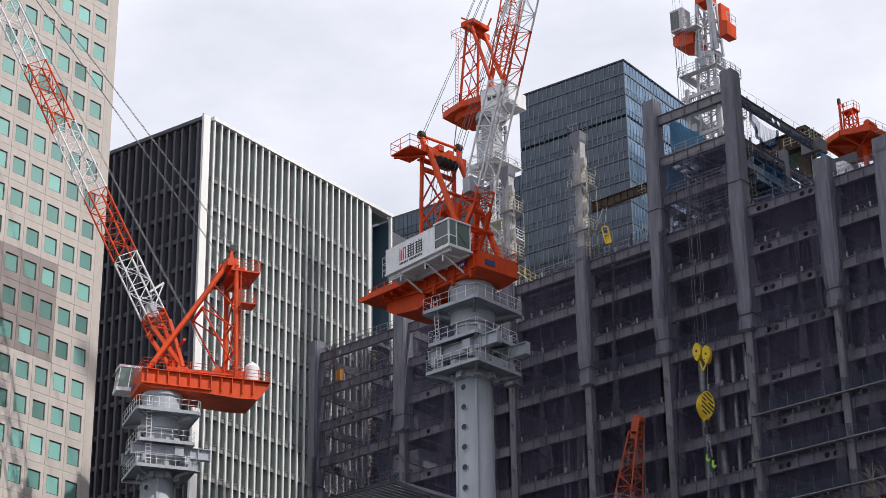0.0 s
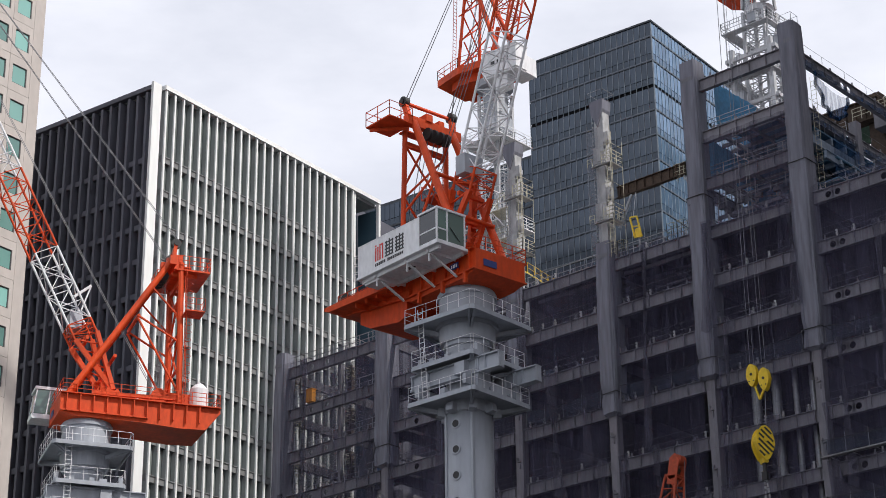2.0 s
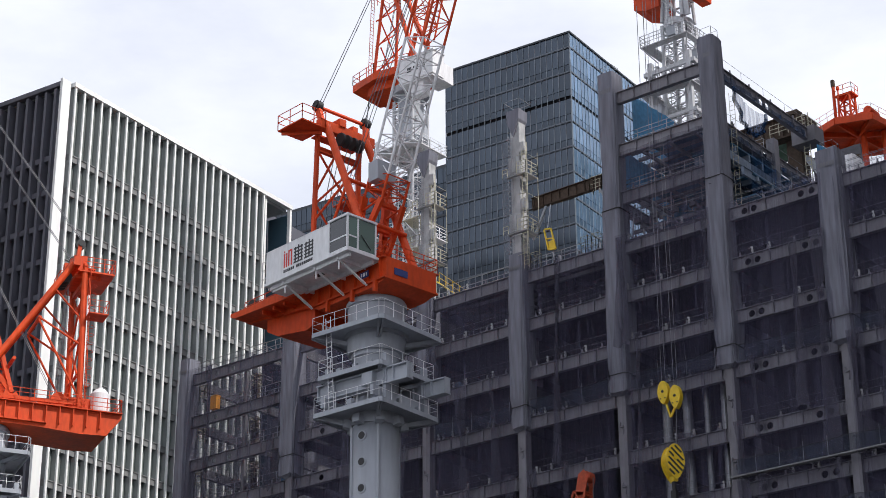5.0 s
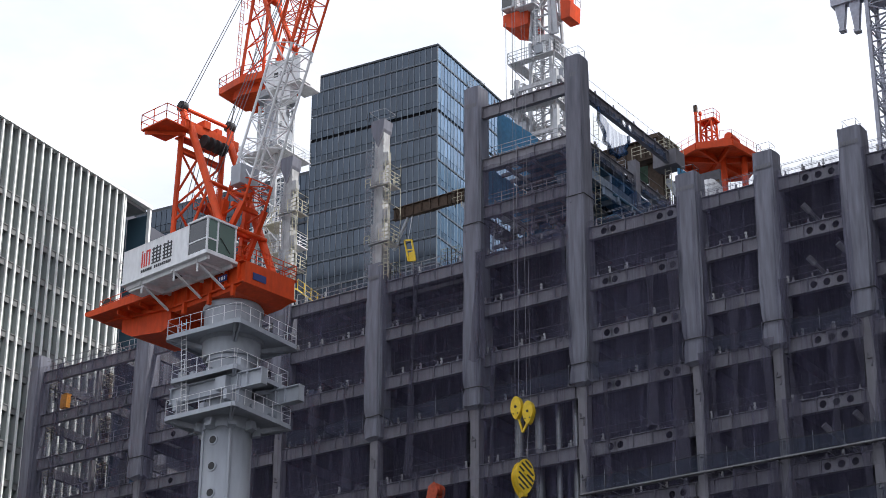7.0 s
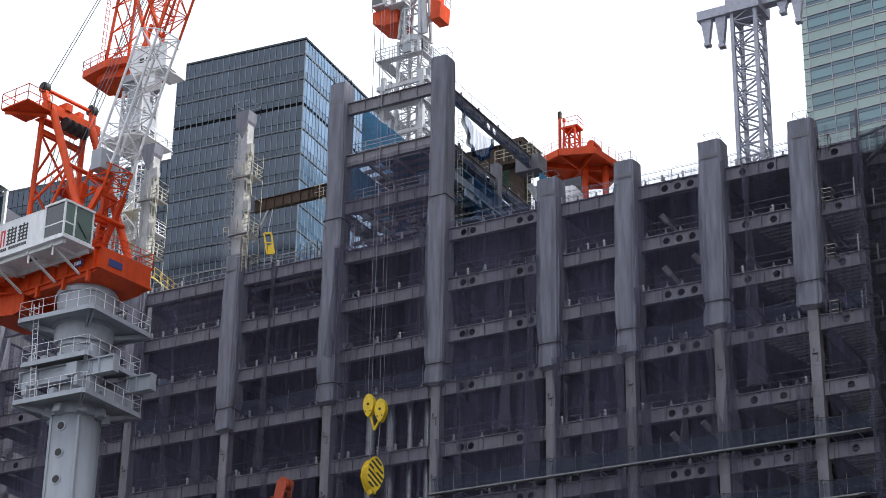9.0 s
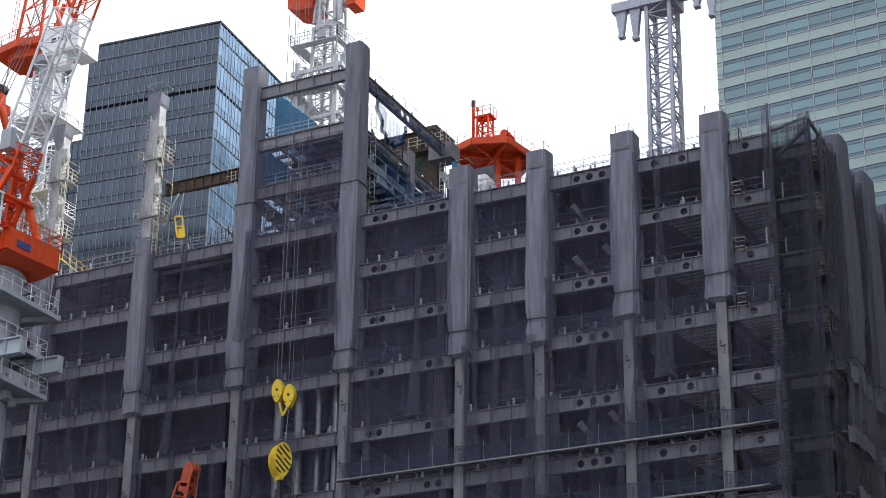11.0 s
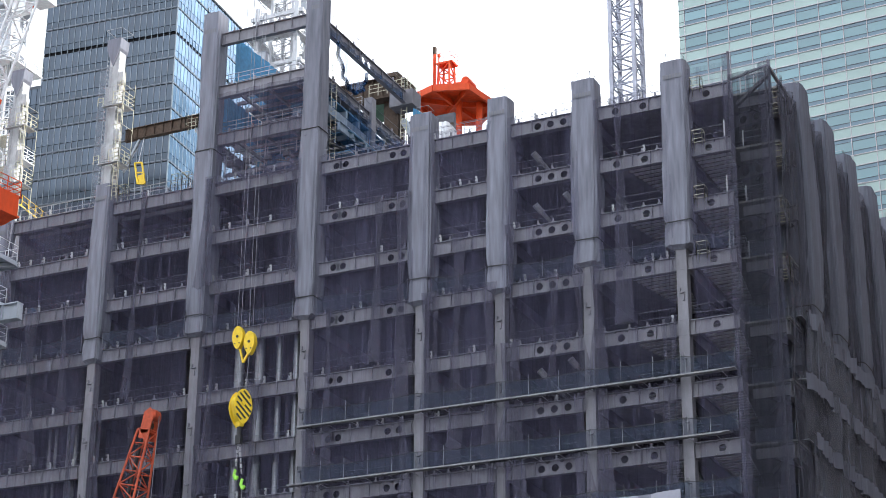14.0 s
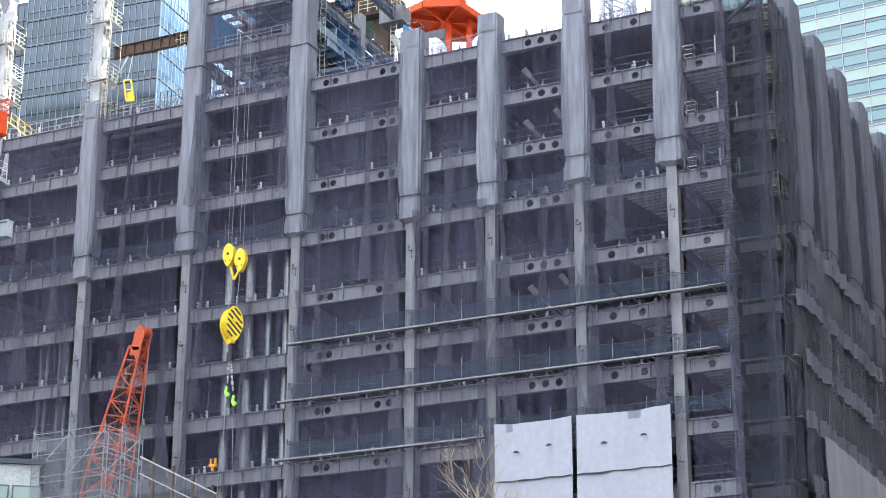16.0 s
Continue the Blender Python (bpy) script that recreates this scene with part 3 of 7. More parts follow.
for y in (2.0, 4.2, 6.4):
    part("roof_purlin", Shape().box(-97, -79, FY + y - 0.1, FY + y + 0.1, ROOF - 0.75, ROOF - 0.42), STEEL, tower)
part("core_wall", Shape().box(-104, -42, FY + 16, FY + 16.4, 0, 80.3).box(-104, -103.6, FY + 16.4, FY + 40, 0, 80.3).box(-42.4, -42, FY + 16.4, FY + 48, 0, 80.3), CONCRETE, tower, "bare concrete lift core")

# right-hand flank
SX = -33.5
me = girder(FY + 2.4, FY + 52, (), 1.7).mesh("beam")
for z in LEVELS:
    part("beam", me, STEEL, tower, at=(SX, 0, z), turn=90)
    # corner members take the steel copy with shade in its colour
    part("corner_beam", Shape().beam((-36.1, FY + 2.6, z + 0.55), (SX, FY + 2.6, z + 0.55), 0.25, 0.7), STEEL_SHADED, tower)
    part("corner_truss", Shape().beam((-36.0, FY + 6.0, z + 0.2), (SX, FY + 3.2, z + 0.9), 0.16, 0.3).beam((-36.0, FY + 3.2, z + 0.9), (SX, FY + 6.5, z + 0.2), 0.16, 0.3), STEEL_SHADED, tower)
FLANK = [126.9, 133.6, 140.35, 147.05, 154.0, 160.8, 167.6]
for i, y in enumerate(FLANK):
    part("column", bare_column(0, 82.6), STEEL, tower, at=(SX, y, 0), turn=90)
    cover = part("column_wrap", wrap(2.7, 2.2, 62.0, 83.3, 40 + i, cinch=(66.2,), flare=0.4), NET_SLEEVE, tower, "grey net sleeve tied round a steel column, toned for the flank's shade", at=(SX, y, 0), turn=90, smooth=True)
    part("tie_rope", rope_ring(2.85, 2.35, 66.2, 40 + i), BLACK, cover, "dark tie rope")
    part("guard_loop", Shape().rail([(-0.5, -0.5, 0), (0.5, -0.5, 0), (0.5, 0.5, 0), (-0.5, 0.5, 0)], 0.8, 1.2, 0.02, 1, True), GALV, tower, at=(SX, y, 83.2))

# nets
seed = 100
for a, b, _ in BAYS:
    x0, x1 = COLS[a] + 0.38, COLS[b] - 0.38
    seed += 1
    part("safety_net", sheet(COLS[a] - 0.1, COLS[b] + 0.1, 34, ROOF + 0.3, 60, 30, 0.22, seed), NET, tower, "thin grey safety net hung behind the beams", at=(0, FY + (2.4 if a in "SAD" else 9.0 if a == "E" else 0.62), 0), smooth=True)
    part("safety_net", sheet(x0, x1, 34, ROOF + 0.3, 60, 30, 0.30, seed + 50), NET_THIN, tower, "thin lilac grey safety net hung over the bay", at=(0, FY - 0.75, 0), smooth=True)
    for j in range(6):                                           # gathered lengths of net hanging in the bay
        u = (random.uniform(0.0, 0.06), random.uniform(0.84, 0.93), random.uniform(0.1, 0.5), random.uniform(0.4, 0.85), random.uniform(0.0, 0.1), random.uniform(0.82, 0.95))[j]
        xa = x0 + (x1 - x0) * u
        hi = random.choice(LEVELS[7:] if j < 4 else LEVELS[4:8]) + BH
        lo = hi - random.choice((9, 13, 17))
        part("net_drape", gathered(random.uniform(0.7, 1.6), lo, hi, seed + j * 31), NET_DENSE, tower, "gathered dark grey net", at=(xa + 0.4, FY - 1.05, 0), smooth=True)
part("safety_net", sheet(-39.8, -35.9, 34, 81.0, 30, 30, 0.2, 150), NET, tower, at=(0, FY + 9.0, 0), smooth=True)
part("net_drape", sheet(-36.3, -35.6, 34, 83.6, 16, 30, 0.2, 153, freq=2.5), NET_DENSE, tower, at=(0, FY - 0.3, 0), smooth=True)
part("net_drape", sheet(-33.9, -32.9, 34, 82.6, 16, 30, 0.25, 154, freq=2.5), NET_DENSE, tower, at=(0, FY + 0.1, 0), smooth=True)
part("safety_net", sheet(COLS["V"] + 0.5, COLS["U"] - 0.5, 34, ROOF, 40, 30, 0.3, 161), NET, tower, at=(0, FY + 2.5, 0), smooth=True)
part("net_drape", sheet(COLS["V"] + 4.5, COLS["V"] + 7.5, 48, ROOF - 1, 30, 24, 0.3, 162, freq=2.0), NET_DENSE, tower, at=(0, FY + 1.4, 0), smooth=True)
# blackened net that puts the corner bay in shade
part("safety_net", sheet(-36.0, -32.9, 34, 82.0, 36, 30, 0.25, 155), NET_SHADE, tower, at=(0, FY - 0.1, 0), smooth=True)
part("safety_net", sheet(-38.9, -36.0, 34, 82.8, 36, 30, 0.25, 156), NET_THIN, tower, at=(0, FY - 0.6, 0), smooth=True)
part("corner_strut", Shape().beam((-33.6, FY + 1.0, 30), (-33.6, FY + 1.0, 82.6), 0.12, 0.12), STEEL_SHADED, tower)
part("safety_net", sheet(FY + 0.6, FY + 52, 34, 81.6, 300, 30, 0.6, 152, freq=1.0), NET_DUSK, tower, "dark grey net curtain in heavy folds", at=(SX + 0.75, 0, 0), turn=90, smooth=True)
# flank tarpaulin in the darkened white
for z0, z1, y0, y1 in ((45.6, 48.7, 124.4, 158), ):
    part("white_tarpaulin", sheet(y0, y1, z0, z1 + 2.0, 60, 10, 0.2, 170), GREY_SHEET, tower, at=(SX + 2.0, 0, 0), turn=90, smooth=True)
for z in LEVELS[1:8]:                                            # slanting net shelves on the flank
    g = Shape()
    part("catch_net", sheet(FY + 2.2, FY + 50, z - 2.7, z + 1.5, 240, 8, 0.75, z * 3, sag=0.2, freq=1.3), NET_FLANK, tower, "grey net skirt along the floor edge", at=(SX + 1.35, 0, 0), turn=90, smooth=True)
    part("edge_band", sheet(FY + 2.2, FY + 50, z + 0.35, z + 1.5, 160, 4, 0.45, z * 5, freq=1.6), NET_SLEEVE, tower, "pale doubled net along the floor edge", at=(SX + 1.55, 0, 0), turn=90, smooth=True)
    part("edge_rope", Shape().bar((SX + 1.4, FY + 2.2, z + 1.5), (SX + 1.4, FY + 50, z + 1.5), 0.05, 5), BLACK, tower)
    part("edge_board", Shape().box(SX + 0.55, SX + 1.1, FY + 2.2, FY + 50, z + BH + 0.02, z + BH + 0.08), PLANK, tower)

# blue knee-high fence nets at the tied floor and along the walkways
def fence(x0, x1, z, h, y, parent, net=None, posts=1.9):
    n = max(2, int((x1 - x0) / posts))
    p = part("fence_net", sheet(x0, x1, z, z + h, 40, 4, 0.10, x0 + z, sag=0.15), net or NET_BLUE, parent, "dark blue fence net", at=(0, y, 0), smooth=True)
    me = Shape().bar((0, 0, 0), (0, 0, h + 0.25), 0.022, 5).mesh("fence_post")
    for i in range(n + 1):
        part("fence_post", me, CABLE, p, at=(x0 + (x1 - x0) * i / n, 0, z))
    rope = Shape()
    for i in range(12):
        a, b = i / 12, (i + 1) / 12
        sg = lambda u: z + h - 0.18 * math.sin(math.pi * u)
        rope.bar((x0 + (x1 - x0) * a, -0.04, sg(a)), (x0 + (x1 - x0) * b, -0.04, sg(b)), 0.03, 4)
    part("edge_rope", rope, BLACK, p)


for a, b, _ in BAYS[2:]:
    fence(COLS[a] + 1.0, COLS[b] - 1.0, 68.95, 1.25, FY - 0.55, tower)
fence(COLS["F"] + 1.0, -36.0, 68.95, 1.25, FY - 0.55, tower)
for z, xa, xb in ((60.05, -69.0, -36.1), (55.8, -69.6, -36.1), (51.55, -69.8, -53.5)):
    w = Shape()
    w.box(xa, xb - 1.2, FY - 1.25, FY - 0.75, z + 0.03, z + 0.07)
    x = xa
    while x < xb - 1.2:
        w.box(x, x + 1.76, FY - 1.3, FY - 0.7, z + 0.07, z + 0.12)
        w.bar((x + 0.9, FY - 1.3, z - 0.12), (x + 0.9, FY - 0.2, z - 0.12), 0.035, 5)
        x += 1.83
    w.bar((xa, FY - 1.32, z + 0.02), (xb - 1.2, FY - 1.32, z + 0.02), 0.03, 6)
    part("walkway", w, PLANK, tower, "galvanised scaffold walkway along the floor edge")
    for a, b, _ in BAYS[5:]:
        if COLS[b] <= xb + 14:
            fence(COLS[a] + 0.3, COLS[b] + 0.3, z + 0.15, 1.15, FY - 1.3, tower)
    fence(-39.8, -36.1, z + 0.15, 1.15, FY - 1.3, tower)
for i, z in enumerate(LEVELS):                                   # lifelines behind the front beams
    g = Shape()
    for h in (0.55, 1.1):
        g.bar((-126, FY + 0.1, z + BH + h), (-36.2, FY + 0.1, z + BH + h), 0.013, 4)
    part("lifeline", g, CABLE, tower)

clamp_mesh = Shape().box(-0.05, 0.05, -0.06, 0.06, 0, 0.42).box(-0.09, 0.09, -0.1, 0.02, 0.12, 0.26).box(-0.11, 0.05, -0.07, 0.03, 0.42, 0.54).mesh("lifeline_clamp")
rc = random.Random(23)
for a, b, _ in BAYS[2:]:
    for z in LEVELS[4:]:
        for u in (0.12, 0.24, 0.45, 0.66, 0.88):
            if rc.random() < (0.8 if a in "TSA" else 0.28):
                part("lifeline_clamp", clamp_mesh, CLAMP_WHITE, tower, at=(COLS[a] + (COLS[b] - COLS[a]) * (u + rc.uniform(-0.04, 0.04)), FY - 0.08, z + BH + 0.004), turn=rc.uniform(-25, 25))

# white tarpaulins at the foot
for x0, x1 in ((-52.6, -47.0), (-46.65, -40.1)):
    for z0, z1, sd in ((48.3, 52.35, 201), (44.0, 48.42, 202)):
        s = part("white_tarpaulin", sheet(x0, x1, z0, z1, 90, 40, 0.16, sd + x0, sag=0.14, freq=0.8), WHITE_SHEET, tower, "creased white tarpaulin laced to the frame", at=(0, FY - 1.45, 0), smooth=True)
        for u in (0.3, 0.72):
            if z0 > 46:
                xs, zs = x0 + (x1 - x0) * u, z0 + 1.7 + u * 0.6
                part("vent_slit", Shape().box(xs - 0.24, xs + 0.24, -0.03, 0.02, zs, zs + 0.05).box(xs - 0.14, xs + 0.14, -0.06, 0.0, zs + 0.05, zs + 0.13), BLACK, s, "dark vent slit", at=(0, -0.16, 0))
        r = Shape()
        for i in range(10):
            u, v = i / 10, (i + 1) / 10
            r.bar((x0 + (x1 - x0) * u, FY - 1.55, z0 + 0.03 * math.sin(i * 2)), (x0 + (x1 - x0) * v, FY - 1.55, z0 + 0.03 * math.sin(i * 2 + 2)), 0.05, 4)
        part("lacing_rope", r, BLACK, tower)

# loose steel, reels and blue sheets on the open top floors
rs = random.Random(11)
for i in range(26):
    x, y, z = rs.uniform(-96.5, -70.5), FY + rs.uniform(0.8, 7), rs.choice((77.4, 77.4, 73.25))
    k = rs.random()
    if k < 0.4:
        part("stacked_tube", Shape().bar((x, y, z + 0.3), (x + rs.uniform(1, 3), y + rs.uniform(-0.8, 0.8), z + rs.uniform(0.2, 1.2)), 0.06, 6), DUCT, tower)
    elif k < 0.7:
        part("blue_bundle", wrap(rs.uniform(0.5, 1.1), 0.6, z + 0.16, z + rs.uniform(0.5, 1.1), 500 + i, flare=0.2), BLUE_TARP, tower, at=(x, y, 0))
    else:
        part("guard_frame", Shape().rail([(x, y, z + 0.16), (x + 1.5, y, z + 0.16)], 1.2, 0.75, 0.035, 3), GALV, tower)

# small gear at the open end of the front
for z in LEVELS[6:]:
    part("ladder_cage", Shape().rail([(-0.35, -0.3, 0), (0.4, -0.3, 0), (0.4, 0.3, 0), (-0.35, 0.3, 0)], 1.4, 0.8, 0.04, 3, True), CREAM_RAIL, tower, at=(-124.6, FY + 0.4, z - 1.6))
    part("ladder_cage", Shape().rail([(-0.35, -0.3, 0), (0.4, -0.3, 0), (0.4, 0.3, 0), (-0.35, 0.3, 0)], 1.4, 0.8, 0.04, 3, True), CREAM_RAIL, tower, at=(-118.2, FY + 0.6, z - 1.9))
    part("guard_rail", Shape().rail([(-125.4, FY + 0.5, z + BH + 0.16), (-113.6, FY + 0.5, z + BH + 0.16)], 1.1, 1.6, 0.03, 2), GALV, tower)
    part("hanging_post", Shape().box(-119.4, -119.1, FY + 0.3, FY + 0.6, z - 3.1, z).box(-117.6, -117.3, FY + 5, FY + 5.3, z - 3.1, z), STEEL, tower)
for z in LEVELS[5:11]:
    part("hoist_post", Shape().box(-118.9, -118.45, FY + 1.0, FY + 1.4, z + BH, z + 4.1), RUST, tower, "rusty hoist post")
    part("hoist_bracket", Shape().rail([(-119.6, FY + 0.7, z + 2.9), (-117.4, FY + 0.7, z + 2.9), (-117.4, FY + 1.8, z + 2.9)], 0.6, 0.8, 0.03, 2), GALV, tower)
    part("blue_sheet", sheet(-116.5, -113.8, z + BH + 0.3, z + BH + 1.5, 16, 6, 0.25, z), BLUE_TARP if int(z) % 2 else NET_PALE, tower, at=(0, FY + 2.2, 0), smooth=True)
part("tool_box", Shape().box(-123.3, -122.5, FY - 0.1, FY + 0.4, 77.5, 78.7).box(-123.36, -122.44, FY - 0.14, FY + 0.44, 78.7, 78.78), TAG_ORANGE, tower, "ochre tool box")

# ducts and pipes standing on the floors
for z0, z1 in ((46.3, 50.5), (50.5, 54.65), (54.65, 58.8), (58.8, 63.2), (63.2, 67.9)):
    for x, r in ((-75.7, 0.36), (-73.9, 0.36), (-72.2, 0.22), (-70.7, 0.26)):
        g = Shape().tube((x, FY + 1.5), r, z0 + BH + 0.16, z1 + 0.9, 16)
        for k in range(3):
            g.tube((x, FY + 1.5), r + 0.04, z0 + BH + 0.9 + k, z0 + BH + 1.0 + k, 16)
        part("duct", g, DUCT, tower, "silver spiral duct")
for z0, z1 in ((54.65, 58.8), (58.8, 63.2), (50.5, 54.65)):
    for x in (-92.6, -92.0, -90.8, -90.1):
        part("riser_pipe", Shape().tube((x, FY + 1.3), 0.13, z0 + BH + 0.16, z1 + 0.9, 10), CLAMP_WHITE, tower, "pale riser pipe")
for x, z in ((-50.3, 60.4), (-48.0, 60.9), (-50.5, 72.9), (-48.2, 73.4), (-50.6, 77.0)):   # bagged brace ends
    part("bagged_brace", Shape().bar((x, FY + 0.6, z + 1.6), (x + 1.1, FY + 4.5, z - 0.2), 0.15, 8).bar((x - 0.25, FY + 0.2, z + 1.95), (x + 0.05, FY + 0.7, z + 1.5), 0.24, 8), GALV, tower, "brace end bagged in pale plastic")


# ---- steelwork above the roof ----
upper = tower
for x in (COLS["A"], COLS["B"]):                                 # girders running back from the two tall columns
    me = girder(0.6, 15.0, (7.6, 8.6), 2.0, r=0.3).mesh("beam")
    for z in (93.4, 88.6, 84.4):
        if x == COLS["A"] and z > 93:
            continue
        part("beam", me, STEEL, upper, at=(x, FY, z), turn=90)
        part("blue_netting", sheet(1, 14.5, z - 0.1, z + 0.6, 60, 5, 0.25, z + x, sag=0.4, freq=1.5), NET_NAVY if x == COLS["B"] else NET_CLEAR, upper, at=(x + 0.3, FY, 0), turn=90, smooth=True)
        part("guard_rail", Shape().rail([(0, 0.8, 0), (0, 14.6, 0)], 0.7, 3.4, 0.016, 1), CABLE, upper, at=(x + 0.25, FY, z + BH))
for y in (129.0, 138.0):
    me = girder(COLS["A"] + HW, COLS["B"] - HW, (), 1.5).mesh("beam")
    for z in (84.6, 88.8):
        part("beam", me, STEEL, upper, at=(0, y, z))
    for x in (COLS["A"], COLS["B"]):
        part("column", bare_column(81, 91.0), STEEL, upper, at=(x, y, 0))
for z in (85.9, 90.1, 83.2):                                           # loose secondary beams, planks and rails inside the frame
    for i in range(6):
        y = FY + 1.6 + i * 1.3
        part("secondary_beam", Shape().box(COLS["A"] + 0.6, COLS["B"] - 0.6, y - 0.08, y + 0.08, z - 0.6, z - 0.3), STEEL, upper)
    for x in (-76.5, -74.0, -71.5):
        part("secondary_beam", Shape().box(x - 0.1, x + 0.1, FY + 0.4, FY + 9, z - 0.85, z - 0.6), STEEL, upper)
    for k in range(5):
        part("clutter_post", Shape().box(-77.4 + k * 1.7, -77.25 + k * 1.7, FY + 3.2 + (k % 3) * 2, FY + 3.35 + (k % 3) * 2, z - 0.3, z + 1.6).box(-77.5 + k * 1.7, -76.9 + k * 1.7, FY + 1.0, FY + 1.3, z, z + 0.35), STEEL_SHADED, upper)
    for y in (0.7, 8.6):
        part("guard_rail", Shape().rail([(-78, FY + y, z), (-69.6, FY + y, z)], 1.1, 1.5, 0.03, 3), GALV, upper)
for z, y0 in ((90.1, 1.8), (85.9, 1.8), (83.2, 1.5)):
    part("deck_sheet", Shape().box(-76.0, COLS["B"] - 0.6, FY + y0, FY + 9.6, z - 0.28, z - 0.24).box(-78.0, -76.0, FY + y0 + 3, FY + 9.6, z - 0.28, z - 0.24), NAVY, upper, "dark deck sheeting on secondary beams")
for i in range(7):
    part("hanging_tube", Shape().bar((-77.8 + i * 1.2, FY + 1.2 + (i % 3) * 1.1, 82.0), (-77.6 + i * 1.2, FY + 1.2 + (i % 3) * 1.1, 84.5 + (i % 4) * 0.8), 0.05, 5), GALV, upper)
rg = random.Random(41)
for z in (85.65, 89.85, 82.95):
    for k in range(9):
        x, y = rg.uniform(-77.6, -71.0), FY + rg.uniform(1.2, 8.5)
        ln, up = rg.uniform(0.8, 2.6), rg.uniform(0.0, 0.5)
        if k % 3 == 0:
            part("scaffold_board", Shape().beam((x, y, z + 0.35), (x + ln * 0.3, y + ln, z + 0.35 + up), 0.24, 0.05), CLAMP_WHITE, upper)
        elif k % 3 == 1:
            part("tool_crate", Shape().box(x, x + 0.7, y, y + 0.5, z + 0.3, z + 0.75).box(x - 0.03, x + 0.73, y - 0.03, y + 0.53, z + 0.75, z + 0.8), CRANE_GREY, upper)
        else:
            part("guard_post", Shape().bar((x, y, z), (x, y, z + 1.5), 0.035, 6).bar((x - 0.06, y, z + 0.9), (x + 0.7, y, z + 0.9), 0.03, 5), CREAM_RAIL, upper)
part("work_platform", Shape().box(-77.6, -76.5, FY + 0.9, FY + 8.6, 85.3, 85.42).box(-77.6, -77.5, FY + 0.9, FY + 8.6, 85.42, 86.2), CRANE_WHITE, upper)
part("blue_sheet", sheet(FY + 1.0, FY + 9.0, 90.4, 94.8, 30, 10, 0.25, 301), BLUE_TARP, upper, "bright blue tarpaulin", at=(-77.3, 0, 0), turn=90, smooth=True)
part("blue_sheet", sheet(FY + 0.8, FY + 6.5, 86.2, 89.6, 30, 10, 0.25, 307), BLUE_TARP, upper, at=(-77.9, 0, 0), turn=90, smooth=True)
part("blue_sheet", sheet(-77.4, -74.2, 84.0, 86.5, 20, 8, 0.2, 302), BLUE_TARP, upper, at=(0, FY + 5.2, 0), smooth=True)
part("safety_net", sheet(-77.6, -70.0, 81, 89.0, 40, 16, 0.25, 303), NET, upper, "thin grey safety net", at=(0, FY - 0.4, 0), smooth=True)
loop, nu, nv = Shape(), 48, 14                                     # loose net slung in a loop below the girder
vs = []
for k in range(nv + 1):
    for i in range(nu + 1):
        u, v = i / nu, k / nv
        drop = 2.9 * math.sin(math.pi * u) ** 0.6
        vs.append((COLS["B"] + 0.45 + 0.28 * noise.noise((u * 14, v * 0.8, 3.0)) * (0.4 + v), FY + 2.4 + 5.0 * u + 0.25 * noise.noise((u * 9, v, 7.0)), 93.0 - 0.5 * u - drop * v - 0.5 * math.sin(math.pi * u) * (1 - v)))
loop.add(vs, [(k * (nu + 1) + i, k * (nu + 1) + i + 1, (k + 1) * (nu + 1) + i + 1, (k + 1) * (nu + 1) + i) for k in range(nv) for i in range(nu)])
slung = part("hanging_net", loop, NET_LOOP, upper, "loose pale net hanging in a loop", smooth=True)
rim = Shape()
for i in range(nu):
    rim.bar(vs[nv * (nu + 1) + i], vs[nv * (nu + 1) + i + 1], 0.16, 6)
part("net_rim", rim, NET_NAVY, slung, "gathered navy edge of the net", smooth=True)

# brown and green temporary steel behind the tall frame
gantry = thing("temporary_steel_gantry", "rusty brown and green temporary steel gantry on the roof", "gantry")
part("post", Shape().box(-71.6, -70.2, 136.3, 137.6, 81.5, 96.2), RUST, gantry, "rusty box column")
part("girder", Shape().box(-76.5, -70.2, 135.7, 136.2, 94.6, 96.4).box(-76.5, -70.2, 135.4, 136.5, 96.4, 96.5).box(-76.5, -70.2, 135.4, 136.5, 94.5, 94.6), RUST, gantry, "rusty plate girder")
for i in range(7):
    part("stiffener", Shape().box(-76.2 + i * 0.95, -76.14 + i * 0.95, 135.45, 135.7, 94.6, 96.4), RUST, gantry)
part("panel", Shape().box(-74.4, -71.4, 137.8, 138.1, 93.6, 97.0).box(-73.6, -71.6, 137.9, 139.6, 97.0, 97.5), GREEN, gantry, "green steel panel")
part("winch_box", Shape().box(-71.6, -69.6, 136.2, 138.4, 95.0, 96.5).box(-71.3, -70.2, 136.0, 137.0, 96.5, 97.1).box(-69.9, -69.4, 136.0, 136.6, 94.0, 96.2), RUST, gantry)
part("cross_head", Shape().box(-70.4, -68.2, 135.0, 136.6, 93.2, 94.6), STEEL, gantry)
part("screen", Shape().box(-69.6, -65.2, 137.0, 137.3, 81.6, 92.6), STEEL_SHADED, gantry, "dark steel screen")
for i in range(5):
    part("screen_rib", Shape().box(-69.6, -65.2, 136.75, 137.0, 82.5 + i * 2.2, 82.75 + i * 2.2), RUST, gantry)
part("ladder", Shape().ladder((-69.3, 135.6, 81.6), (-69.3, 135.6, 96.2), (1, 0, 0), 0.55, 0.4, 0.04), CREAM_RAIL, gantry)
part("guard_rail", Shape().rail([(-72.5, 135.2, 94.7), (-69.0, 135.2, 94.7), (-69.0, 138, 94.7)], 1.1, 0.9, 0.04, 3), CREAM_RAIL, gantry)
part("brace", Shape().beam((-66.0, 134, 87.0), (-69.8, 136.5, 92.5), 0.45, 0.45), CRANE_GREY, gantry)
